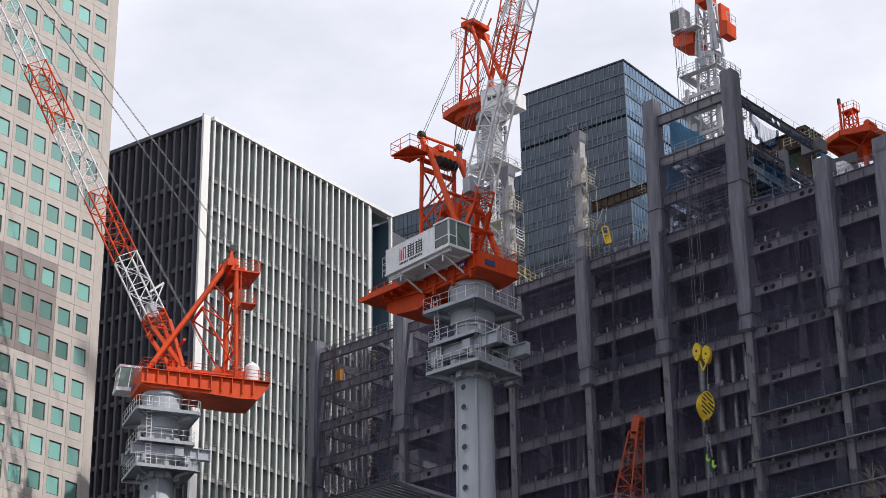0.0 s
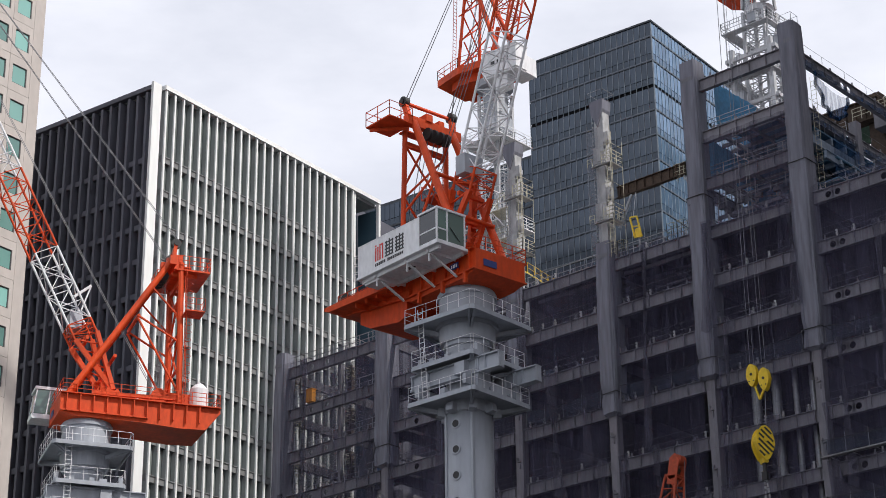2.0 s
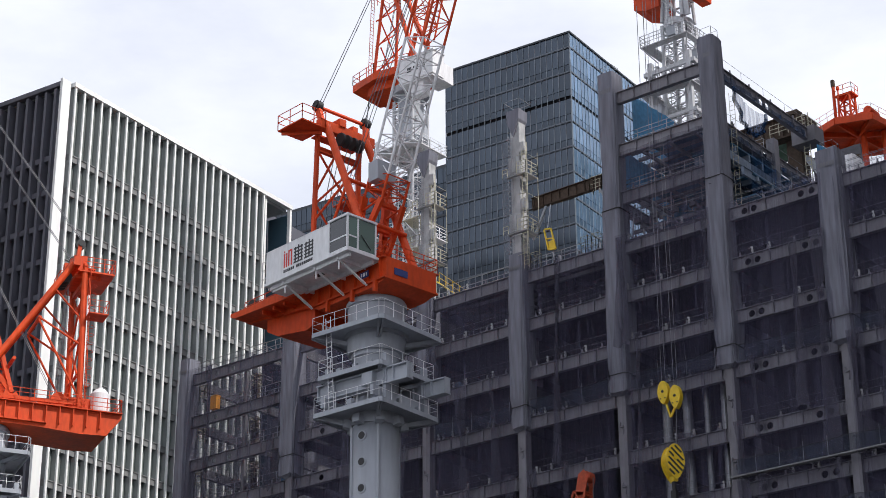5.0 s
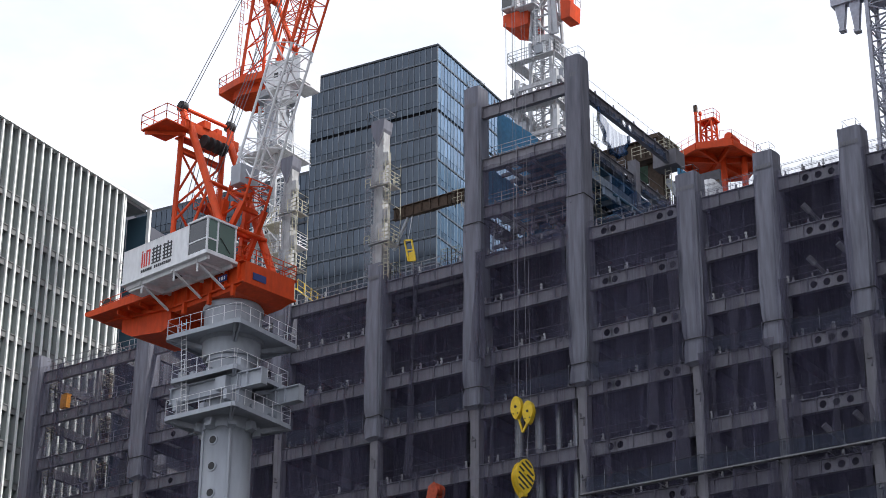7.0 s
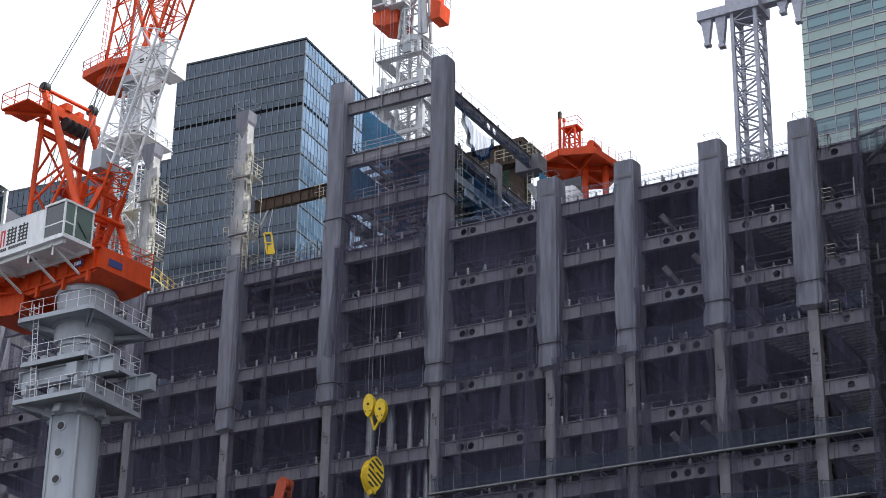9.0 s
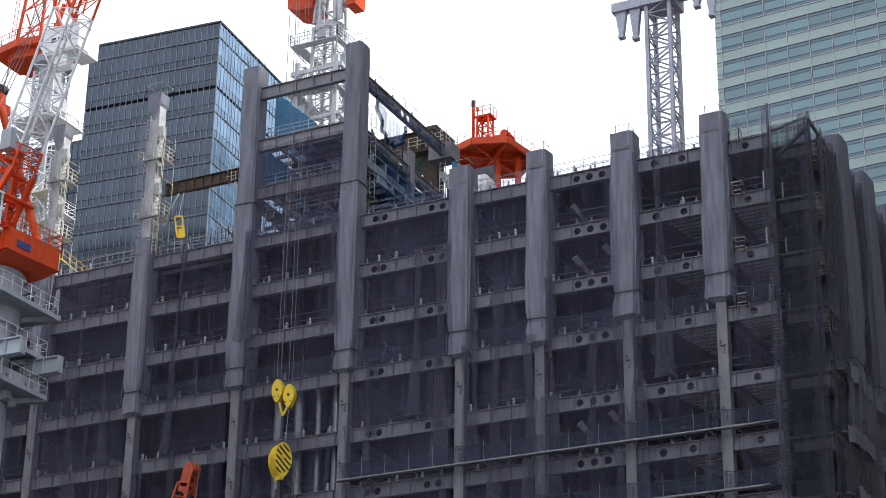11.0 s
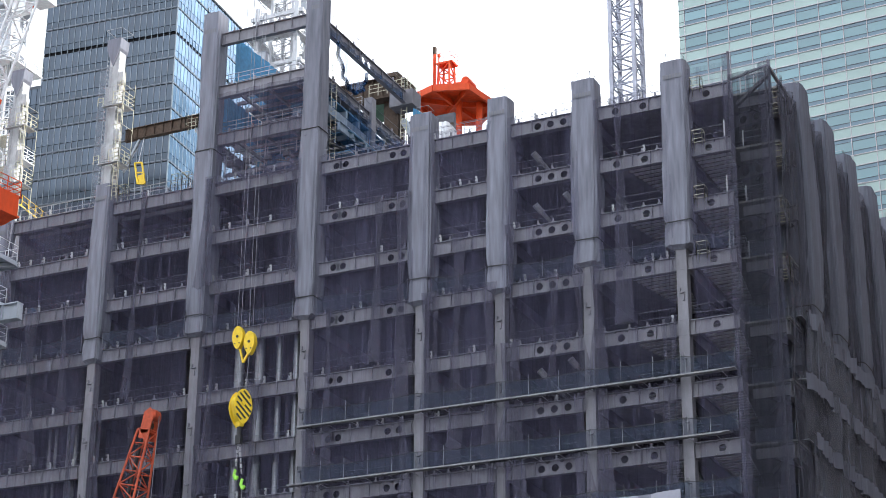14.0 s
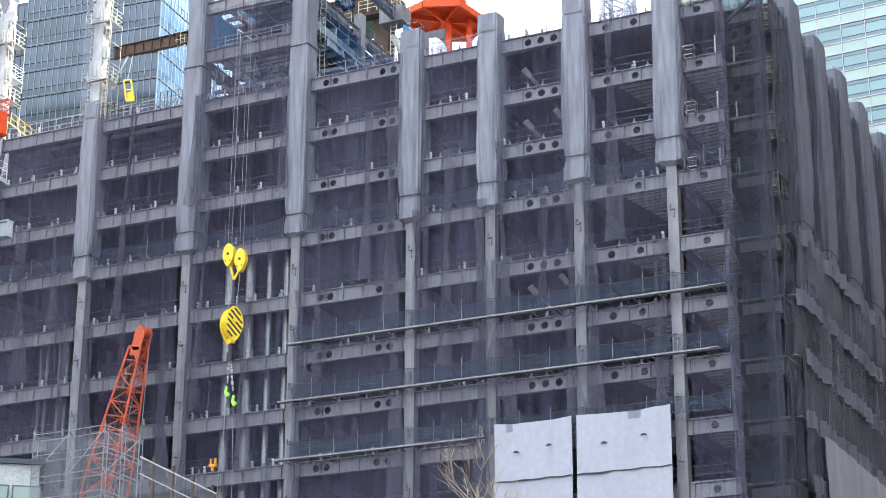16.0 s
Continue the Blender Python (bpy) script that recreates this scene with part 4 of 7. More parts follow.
part("blue_cover", sheet(135, 140, 91.6, 92.8, 24, 6, 0.3, 309), BLUE_TARP, gantry, "blue sheeting bundle", at=(-68.0, 0, 0), turn=90, smooth=True)
# working deck behind the tall column, seen from below
wd = thing("roof_working_deck", "steel working deck with blue-sheeted underside above the roof", "deck", at=(-4.3, 0, 0))
part("deck_plate", Shape().box(-68.3, -64.6, 122.2, 131.5, 88.0, 88.12), NAVY, wd)
for i in range(5):
    part("deck_joist", Shape().box(-68.3, -64.6, 122.6 + i * 2.1, 122.85 + i * 2.1, 87.4, 88.0), BLUE_STEEL, wd)
for x in (-67.2, -64.9):
    part("deck_beam", Shape().box(x, x + 0.22, 121.6, 136, 86.7, 87.4), BLUE_STEEL, wd)
for x, z in ((-65.8, 84.2), (-63.4, 84.6), (-65.8, 82.3)):
    part("long_beam", Shape().box(x, x + 0.2, 121.2, 136, z, z + 0.6).box(x - 0.12, x + 0.32, 121.2, 136, z + 0.6, z + 0.66), BLUE_STEEL, wd)
part("lower_plate", Shape().box(-68.3, -63.0, 122.5, 136.4, 85.0, 85.1), NAVY, wd)
part("lower_plate", Shape().box(-68.3, -62.6, 121.8, 136.4, 82.9, 83.0), NAVY, wd)
part("side_sheet", sheet(122.4, 136.0, 83.1, 86.9, 50, 8, 0.18, 611, freq=1.4), NET_NAVY, wd, "navy sheeting bundle", at=(-63.2, 0, 0), turn=90, smooth=True)
for i in range(6):
    part("joist", Shape().box(-68.3, -63.0, 123.0 + i * 2.2, 123.2 + i * 2.2, 84.6, 85.0), BLUE_STEEL, wd)
part("ladder", Shape().ladder((-63.9, 121.4, 82.0), (-63.9, 121.4, 92.0), (1, 0, 0), 0.45, 0.4, 0.02), CREAM_RAIL, wd)
for x, y in ((-67.0, 130.5), (-64.8, 130.5)):
    part("deck_post", Shape().box(x, x + 0.2, y, y + 0.2, 81.5, 86.7), BLUE_STEEL, wd)
part("guard_rail", Shape().rail([(-64.6, 122.2, 88.1), (-64.6, 131.5, 88.1)], 1.1, 1.5, 0.03, 2), GALV, wd)


def stub_column(x, z0, z1, seed):
    """Bare column head above the roof with a wrapped top, rungs, small platforms and guard rails."""
    t = thing("column_stub", "bare grey steel column with ladder and small work platforms", "column", at=(x, FY, 0))
    part("shaft", Shape().box(-0.45, 0.45, -0.45, 0.45, z0, z1 - 0.1), STUB_GREY, t)
    b = Shape()
    for i in range(int((z1 - z0 - 2) / 0.42)):
        for k in (-0.62, 0.5):
            b.box(k, k + 0.09, -0.56, -0.46, z0 + 0.6 + i * 0.42, z0 + 0.72 + i * 0.42)
    part("bolting", b, STUB_GREY, t, kind="stuff")
    for z in (z0 + 3.6, z0 + 8.8):
        part("splice_plate", Shape().box(-0.55, 0.55, -0.6, -0.46, z, z + 1.6).box(-0.6, -0.46, -0.45, 0.45, z, z + 1.6).box(0.46, 0.6, -0.45, 0.45, z, z + 1.6).box(-0.16, 0.16, -0.66, -0.6, z + 0.2, z + 1.4), STUB_GREY, t)
        p = part("platform", Shape().box(0.62, 1.45, -0.95, 0.7, z - 0.33, z - 0.28).box(-0.62, 0.62, -0.95, -0.62, z - 0.33, z - 0.28), GALV, t)
        part("guard_rail", Shape().rail([(0.5, -0.95, z - 0.28), (1.45, -0.95, z - 0.28), (1.45, 0.7, z - 0.28), (0.7, 0.7, z - 0.28)], 1.1, 0.8, 0.035, 3), CREAM_RAIL, p)
        part("hand_loop", Shape().rail([(-1.0, -0.9, z - 0.2), (-0.5, -0.9, z - 0.2)], 0.7, 0.5, 0.035, 2), CREAM_RAIL, p)
        part("bracket", Shape().box(-0.95, -0.45, -0.15, 0.15, z + 0.3, z + 0.75).box(0.45, 0.8, -0.2, 0.2, z + 2.2, z + 2.6), CRANE_GREY, t)
        part("bag", wrap(0.5, 0.4, z + 1.9, z + 2.7, seed * 3 + int(z), flare=0.4), STUB_GREY, t, "pale plastic bag tied on", at=(0.85, -0.5, 0))
    for k, (px, py) in enumerate(((1.45, -0.95), (1.45, 0.7))):
        part("scaffold_post", Shape().bar((px, py, z0), (px, py, z1 - 3.0 - k), 0.026, 6), CREAM_RAIL, t)
    for k in range(6):
        part("scaffold_ledger", Shape().bar((0.5, -0.95, z0 + 1.2 + k * 1.8), (1.45, -0.95, z0 + 1.2 + k * 1.8), 0.02, 5).bar((1.45, -0.95, z0 + 1.2 + k * 1.8), (1.45, 0.7, z0 + 1.2 + k * 1.8), 0.02, 5), CREAM_RAIL, t)
    part("ladder", Shape().ladder((1.15, -0.7, z0), (1.15, -0.7, z1 - 3.5), (1, 0, 0), 0.5, 0.35, 0.03), CREAM_RAIL, t)
    part("net_sleeve", sheet(-1.15, 0.05, z0, z1 - 2.6, 16, 20, 0.16, seed * 5, freq=2.4), NET_PALE, t, "thin grey net hanging beside the column", at=(0, -0.72, 0), smooth=True)
    hood = [(-0.75, z1), (0.62, z1), (0.55, z1 - 0.9), (-0.05, z1 - 2.5), (-0.7, z1 - 1.0)]
    part("top_wrap", Shape().sweep_side(hood, -0.62, 0.6), FABRIC, t, "grey cloth hood hanging to a point")
    part("top_rail", Shape().rail([(-0.8, -0.8, z1), (0.8, -0.8, z1), (0.8, 0.8, z1), (-0.8, 0.8, z1)], 0.8, 1.6, 0.025, 1, True), GALV, t)
    return t


stub_column(COLS["S"], 81.4, 96.2, 61)
stub_column(COLS["T"], 81.4, 95.4, 62)
# link beam between the stub and the tall frame, left roof edge rail
single("link_girder", girder(COLS["S"] + 0.46, COLS["A"] - 0.7, (), 0.9, lugs=False), RUST, "rusty brown girder bridging two columns", "beam", at=(0, FY + 1.2, 87.4))
for x0, x1 in ((COLS["S"] + 0.5, COLS["S"] + 1.9), (COLS["A"] - 0.8, COLS["A"] - 2.2)):
    single("knee_brace", Shape().beam((x0, FY + 1.2, 84.7), (x1, FY + 1.2, 87.35), 0.2, 0.2), CRANE_GREY, "grey steel knee brace under the link girder", "brace")
g = Shape()
for a, b in (("T", "S"), ("S", "A"), ("V", "U"), ("U", "T")):
    g.rail([(COLS[a] + 1, FY + 0.2, ROOF), (COLS[b] - 1, FY + 0.2, ROOF)], 1.1, 1.5, 0.03, 2)
single("roof_edge_rail", g, GALV, "galvanised guard rail along the roof edge", "railing")
g = Shape()
for a, b in (("B", "C"), ("C", "D"), ("D", "E"), ("E", "F")):
    g.rail([(COLS[a] + 1, FY + 0.3, ROOF), (COLS[b] - 1, FY + 0.3, ROOF)], 1.1, 2.2, 0.022, 2)
single("roof_edge_rail", g, CABLE, "thin wire guard rail along the roof edge", "railing")
for x0, x1 in ((-58.4, -54.4), (-52.2, -47.8), (-45.4, -41.0)):
    single("roof_net", sheet(x0, x1, ROOF, ROOF + 1.3, 16, 4, 0.1, x0, sag=0.3), NET_CLEAR, "clear net strung along the roof edge", "net", at=(0, FY + 0.3, 0), smooth=True)
for x in (-80.6, -81.6, -86.6):
    cg = thing("ladder_cage", "small cream steel ladder cage on the roof edge", "cage", "ladder cages on the roof edge", at=(x, FY + 0.2, ROOF))
    part("cage", Shape().rail([(-0.3, -0.3, 0), (0.35, -0.3, 0), (0.35, 0.3, 0), (-0.3, 0.3, 0)], 1.5, 0.7, 0.03, 2, True), CREAM_RAIL, cg)
cg = thing("ladder_cage", "small cream steel ladder cage at the end of the link girder", "cage", "ladder cages on the roof edge", at=(-80.6, FY + 0.8, 86.9))
part("cage", Shape().rail([(-0.7, -0.3, 0), (0.5, -0.3, 0), (0.5, 0.3, 0), (-0.7, 0.3, 0)], 1.3, 0.6, 0.03, 2, True), CREAM_RAIL, cg)
part("hanger_rail", Shape().bar((-0.7, 0, 0), (-0.7, 0.4, 0.55), 0.03, 5).bar((0.5, 0, 0), (0.5, 0.4, 0.55), 0.03, 5), CREAM_RAIL, cg)
bucket = thing("yellow_access_cradle", "bright yellow tilted steel access cradle on the roof", "cradle", at=(-84.6, FY - 0.3, 82.6))
part("frame", Shape().beam((-0.35, 0, 0), (-0.75, 0, 1.9), 0.12, 0.12).beam((0.35, 0, -0.1), (-0.05, 0, 1.8), 0.12, 0.12).beam((-0.35, 0, 0), (0.35, 0, -0.1), 0.12, 0.12).beam((-0.75, 0, 1.9), (-0.05, 0, 1.8), 0.12, 0.12).beam((-0.55, 0, 1.0), (0.15, 0, 0.9), 0.1, 0.1), YELLOW, bucket)
part("floor_pan", Shape().beam((-0.02, 0.1, 0.0), (-0.1, 0.1, 0.8), 0.6, 0.06), YELLOW, bucket)
part("hanger", Shape().bar((-0.4, 0, 1.85), (-0.6, 0.8, 4.4), 0.03, 5).bar((0, 0.2, -1.2), (0, 0.2, 0), 0.06, 6), GALV, bucket)

# ladder cages and brackets at the free corner
for i, z in enumerate((68.0, 72.1, 76.3, 80.4)):
    t = thing("ladder_cage", "small cream steel ladder cage bolted to the beam end", "cage", "ladder cages at the corner", at=(-38.1, FY - 0.8, z + 0.1))
    part("cage", Shape().rail([(-0.35, -0.3, 0), (0.4, -0.3, 0), (0.4, 0.3, 0), (-0.35, 0.3, 0)], 1.3, 0.8, 0.03, 2, True), CREAM_RAIL, t)
for z in (80.4, 76.3, 72.1, 67.9):
    t = thing("ladder_cage", "small cream steel ladder cage bolted to the beam end", "cage", "ladder cages at the corner", at=(SX + 0.1, FY + 2.6, z - 1.0))
    part("cage", Shape().rail([(-0.35, -0.3, 0), (0.4, -0.3, 0), (0.4, 0.3, 0), (-0.35, 0.3, 0)], 1.8, 0.8, 0.04, 4, True), CREAM_RAIL, t)
    part("guard_post", Shape().box(-35.75, -35.67, FY + 2.0, FY + 2.08, z + BH, z + BH + 1.2), GALV, tower)
    part("guard_post", Shape().box(-36.45, -36.37, FY - 0.1, FY - 0.02, z + BH, z + BH + 1.25), CLAMP_WHITE, tower)
    part("corner_wire", Shape().bar((-36.0, FY + 2.1, z + BH + 0.6), (SX, FY + 2.1, z + BH + 0.6), 0.02, 4).bar((-36.0, FY + 2.1, z + BH + 1.1), (SX, FY + 2.1, z + BH + 1.1), 0.02, 4), CABLE, tower)
for z in LEVELS[:9]:
    fence(-35.9, SX + 0.3, z + BH, 1.2, FY + 1.9, tower)
me = Shape()
pierced_web(me, 0, 5.0, 0, 1.0, 0, (1.2, 2.3, 3.4), 0.3)
me.box(0, 5.0, -0.18, 0.18, -0.05, 0).box(0, 5.0, -0.18, 0.18, 1.0, 1.05)
me = me.mesh("corner_girder")
for z in (80.2, 76.1, 72.0):
    part("corner_girder", me, STEEL, tower, at=(-37.6, FY + 5.0, z), turn=-12)
for a, b, w in (((-36.0, 0.3, 80.3), (-36.0, 0.3, 84.0), 0.14), ((-36.0, 0.6, 81.9), (-33.3, 0.8, 82.6), 0.14), ((-33.3, 0.8, 80.3), (-33.3, 0.8, 83.0), 0.14), ((-33.3, 0.8, 82.5), (-33.0, 5.5, 81.6), 0.2),
                ((-36.0, 2.0, 80.6), (-33.4, 1.0, 81.9), 0.24), ((-35.9, 5.0, 81.2), (-33.2, 3.0, 82.0), 0.18)):
    part("corner_brace", Shape().beam((a[0], FY + a[1], a[2]), (b[0], FY + b[1], b[2]), w, w), STEEL_SHADED, tower)
for x in (-35.2, -34.4):
    part("corner_pole", Shape().bar((x, FY + 1.6, 81.4), (x, FY + 1.6, 83.0 + (x + 35) * 0.3), 0.035, 6), GALV, tower)
part("roof_net", sheet(-35.9, -33.0, 81.5, 83.4, 16, 6, 0.15, 311, sag=0.5), NET_CLEAR, tower, at=(0, FY + 0.4, 0), smooth=True)


# ---- tower cranes ----
def lattice_parts(parent, p, q, w0, w1, bays, r, lace, mat, side=(0, 1, 0)):
    """A lattice as four chord parts and its lacing."""
    p, q = Vector(p), Vector(q)
    d = (q - p).normalized()
    s = Vector(side)
    s = (s - d * s.dot(d)).normalized()
    u = d.cross(s)
    cs = [(-1, -1), (1, -1), (1, 1), (-1, 1)]
    at = lambda t, c: p.lerp(q, t) + (s * c[0] + u * c[1]) * (w0 + (w1 - w0) * t) / 2
    for c in cs:
        part("chord", Shape().bar(at(0, c), at(1, c), r, 8), mat, parent)
    g = Shape()
    for k in range(bays):
        for a in range(4):
            i, j = cs[a], cs[(a + 1) % 4]
            if (k + a) % 2:
                i, j = j, i
            g.bar(at(k / bays, i), at((k + 1) / bays, j), lace, 5).bar(at((k + 1) / bays, i), at((k + 1) / bays, j), lace, 5)
    part("lacing", g, mat, parent, kind="stuff")


def post_crane(name, label, at, turn, dz, boom_angle, boom_len, with_house, bands, deck_back=11.6, ax=0.0, deck_front=3.6, square=None, foot_x=-1.2):
    """Luffing crane on a round steel post. Local x points along the boom; heights as for the nearer crane, moved by dz."""
    t = thing(name, label, "crane", "tower cranes on the site", at=(at[0], at[1], 0), turn=turn)
    R = 1.62
    post = part("post", Shape().tube((0, 0), R, 0, 61.6 + dz, 40), CRANE_GREY, t, "pale grey round steel post", smooth=False)
    for p in post.data.polygons:
        p.use_smooth = len(p.vertices) == 4
    # seams, and pin holes down the post; turned to face the street
    face = math.radians(-49.3 - turn)
    seam = Shape()
    for a in (0.12, 1.9, 3.5, 5.0):
        c, s = math.cos(face + a), math.sin(face + a)
        seam.beam((c * (R + 0.03), s * (R + 0.03), 0), (c * (R + 0.03), s * (R + 0.03), 61.2 + dz), 0.22, 0.16)
    part("post_seam", seam, CRANE_GREY, post)
    for side in (-0.6, math.pi - 0.6):
        c, s = math.cos(face + side), math.sin(face + side)
        for i in range(12):
            z = 60.4 + dz - i * 1.83
            p = Vector((c * R, s * R, z))
            d = Vector((c, s, 0))
            hole = part("pin_hole", Shape().bar(p - d * 0.06, p + d * 0.05, 0.36, 20), CRANE_GREY, post, "round pin hole with a raised collar")
            part("hole_shadow", Shape().bar(p + d * 0.045, p + d * 0.06, 0.26, 20), BLACK, hole)
    col = Shape()
    col.tube((0, 0), 1.74, 61.3 + dz, 61.9 + dz, 32).tube((0, 0), 1.75, 61.9 + dz, 63.4 + dz, 32, 1.55).tube((0, 0), 1.55, 63.4 + dz, 66.2 + dz, 32).tube((0, 0), 1.72, 66.2 + dz, 66.5 + dz, 32).tube((0, 0), 1.95, 66.5 + dz, 67.6 + dz, 32, 2.05)
    for i in range(30):
        a = i * math.pi / 15
        col.box(1.68 * math.cos(a) - 0.05, 1.68 * math.cos(a) + 0.05, 1.68 * math.sin(a) - 0.05, 1.68 * math.sin(a) + 0.05, 66.5 + dz, 66.62 + dz)
    col.tube((0, 0), 2.2, 67.6 + dz, 68.3 + dz, 36).tube((0, 0), 2.0, 68.3 + dz, 70.4 + dz, 36).tube((0, 0), 2.12, 69.9 + dz, 70.2 + dz, 36)
    part("slewing_column", col, CRANE_GREY, t, "pale grey slewing column with bolted rings")
    for (h, z, chamfer, kind) in ((3.25, 68.0, 0.25, "upper"), (2.85, 64.9, 0.12, "middle"), (3.05, 62.2, 0.15, "lower")):
        z += dz
        o = [(h, -h + chamfer), (h, h - chamfer), (h - chamfer, h), (-h + chamfer, h), (-h, h - chamfer), (-h, -h + chamfer), (-h + chamfer, -h), (h - chamfer, -h)]
        sq = math.radians(-turn if square is None else square)
        ca, sa = math.cos(sq), math.sin(sq)
        o = [(x * ca - y * sa, x * sa + y * ca) for x, y in o]
        pl = part("platform", Shape().prism(o, z - 0.12, z), CRANE_GREY, t, "grey steel service platform")
        for i, (x, y) in enumerate(o):
            nx, ny = o[(i + 1) % 8]
            part("edge_joist", Shape().beam((x, y, z - 0.22), (nx, ny, z - 0.22), 0.1, 0.26), CRANE_GREY, pl)
            part("bracket", Shape().beam((x, y, z - 0.2), (x * 0.45, y * 0.45, z - 0.65), 0.12, 0.3), CRANE_GREY, pl)
        part("guard_rail", Shape().rail([(x, y, z) for x, y in o], 1.1, 1.0, 0.024, 2, True), CRANE_WHITE, pl)
    sq = math.radians(-turn if square is None else square)
    ca, sa = math.cos(sq), math.sin(sq)
    rot = lambda x, y: (x * ca - y * sa, x * sa + y * ca)
    clamp = part("climbing_clamp", Shape().beam((*rot(1.4, -2.6), 63.9 + dz), (*rot(1.4, -2.2), 63.9 + dz), 0.9, 0.9), CRANE_GREY, t, "grey box beams of the climbing clamp")
    piece = lambda nm, a, b, w, h: part(nm, Shape().beam(a, b, w, h), CRANE_GREY, clamp)
    for y in (-2.0, 2.0):
        piece("clamp_beam", (*rot(-3.4, y), 63.9 + dz), (*rot(4.7, y), 63.9 + dz), 0.16, 1.1)
        for z in (63.36, 64.44):
            piece("clamp_flange", (*rot(-3.4, y), z + dz), (*rot(4.7, y), z + dz), 0.62, 0.08)
        for x in (-3.3, -1.8, 1.8, 2.6, 3.4, 4.65):
            piece("clamp_stiffener", (*rot(x - 0.03, y), 63.9 + dz), (*rot(x + 0.03, y), 63.9 + dz), 0.58, 1.02)
    for x in (-2.2, 2.2):
        piece("clamp_beam", (*rot(x, -3.0), 62.85 + dz), (*rot(x, 3.0), 62.85 + dz), 0.3, 0.7)
    for k in range(8):
        a = math.pi / 4 * k + 0.2
        piece("post_block", (1.62 * math.cos(a), 1.62 * math.sin(a), 61.45 + dz), (2.2 * math.cos(a), 2.2 * math.sin(a), 61.55 + dz), 0.55, 0.6)
    for x, y in ((2.6, -2.0), (-2.6, -2.0), (2.6, 2.0)):
        piece("clamp_post", (*rot(x, y), 62.0 + dz), (*rot(x, y), 65.6 + dz), 0.35, 0.35)
    for x, y, z, s in ((1.2, -1.9, 64.9, 0.3), (-1.4, -2.2, 65.0, 0.22), (0.2, -2.4, 64.95, 0.2), (2.3, -0.4, 62.3, 0.3), (-2.2, -2.4, 62.3, 0.26), (0.1, -2.7, 62.3, 0.24), (2.5, 1.4, 62.3, 0.22)):
        x, y = rot(x, y)
        part("control_box", Shape().box(x - s, x + s, y - s * 0.6, y + s * 0.6, z + dz, z + dz + s * 1.6).box(x - s * 0.8, x + s * 0.8, y - s * 0.66, y - s * 0.6, z + dz + s * 0.2, z + dz + s * 1.4), CRANE_GREY, t)
    part("ladder", Shape().ladder((*rot(-1.7, -2.6), 62.2 + dz), (*rot(-1.9, -2.9), 69.0 + dz), (1, 0, 0), 0.5, 0.35, 0.03), CRANE_WHITE, t)
    # machinery deck
    zb, zt = 70.4 + dz, 72.2 + dz
    b = -deck_back
    side = [(deck_front, zt), (deck_front, zb + 0.3), (deck_front - 1.2, zb), (-3.5, zb)]
    side += [(-4.6, zb + 0.5), (b + 0.3, zt - 0.5), (b, zt - 0.3), (b, zt)] if with_house else [(b + 3.4, zb - 0.2), (b + 1.2, zb - 0.1), (b, zt - 0.35), (b, zt)]
    deck = part("machinery_deck", Shape().sweep_side(side, -2.3, 2.3), ORANGE, t, "vermilion machinery deck")
    if with_house:
        part("tail_plate", Shape().sweep_side([(-4.4, zt - 0.05), (-4.4, zt - 0.75), (b + 0.6, zt - 0.5), (b, zt - 0.3), (b, zt - 0.05)], -3.7, 3.2), ORANGE, deck)
        ballast = part("ballast_box", Shape().sweep_side([(-4.3, zb + 0.75), (-4.3, zb - 0.7), (-5.2, zb - 0.95), (b + 3.4, zb - 0.45), (b + 2.2, zb + 0.2), (b + 2.2, zb + 1.2)], -2.0, 2.0), ORANGE, deck)
        for x in (-4.9, -6.1, -7.3, -8.5):
            part("ballast_rib", Shape().box(x - 0.06, x + 0.06, -3.4, -2.0, zt - 0.95, zt - 0.6), ORANGE, ballast)
        for x in (-2.4, 0.2, 2.6):
            part("deck_gusset", Shape().box(x - 0.12, x + 0.12, -2.55, -2.3, zb - 0.5, zb + 0.35), ORANGE, deck)
    ribs = Shape()
    for i in range(11):
        x = deck_front - 0.5 - i * (deck_back + deck_front - 1.2) / 11
        lo = zb + 0.35 if x > -4.5 or not with_house else zt - 0.6
        ribs.box(x - 0.04, x + 0.04, -2.55, -2.3, lo, zt).box(x - 0.04, x + 0.04, 2.3, 2.55, lo, zt)
    ribs.box(b, deck_front, -2.6, 2.6, zt, zt + 0.08).box(-4.5, deck_front, -2.5, -2.3, zb + 0.3, zb + 0.42).box(-4.5, deck_front, 2.3, 2.5, zb + 0.3, zb + 0.42)
    part("deck_ribs", ribs, ORANGE, deck)
    part("deck_rail", Shape().rail([(deck_front - 0.1, -2.5, zt + 0.08), (b + 0.1, -2.5, zt + 0.08), (b + 0.1, 2.5, zt + 0.08), (deck_front - 0.1, 2.5, zt + 0.08)], 1.1, 1.2, 0.035, 3, True), ORANGE, deck)
    m = Shape().box(b + 1.0, b + 4.2, -1.2, 1.2, zt + 0.1, zt + 1.4).box(b + 4.8, b + 6.4, -1.7, 0.4, zt + 0.1, zt + 1.1)
    for y in (-0.9, 0.0, 0.9):
        m.bar((b + 5.0, y - 0.4, zt + 0.9), (b + 5.0, y + 0.4, zt + 0.9), 0.7, 18)
    part("winch", m, ORANGE, deck, "vermilion rope winch")
    part("hose_reel", Shape().bar((b + 0.9, -2.2, zt + 0.7), (b + 0.9, -2.5, zt + 0.7), 0.5, 16), BLACK, deck)
    part("name_plate", Shape().box(1.2, 2.1, -2.62, -2.56, zb + 0.75, zb + 1.2), BLUE_INK, deck)
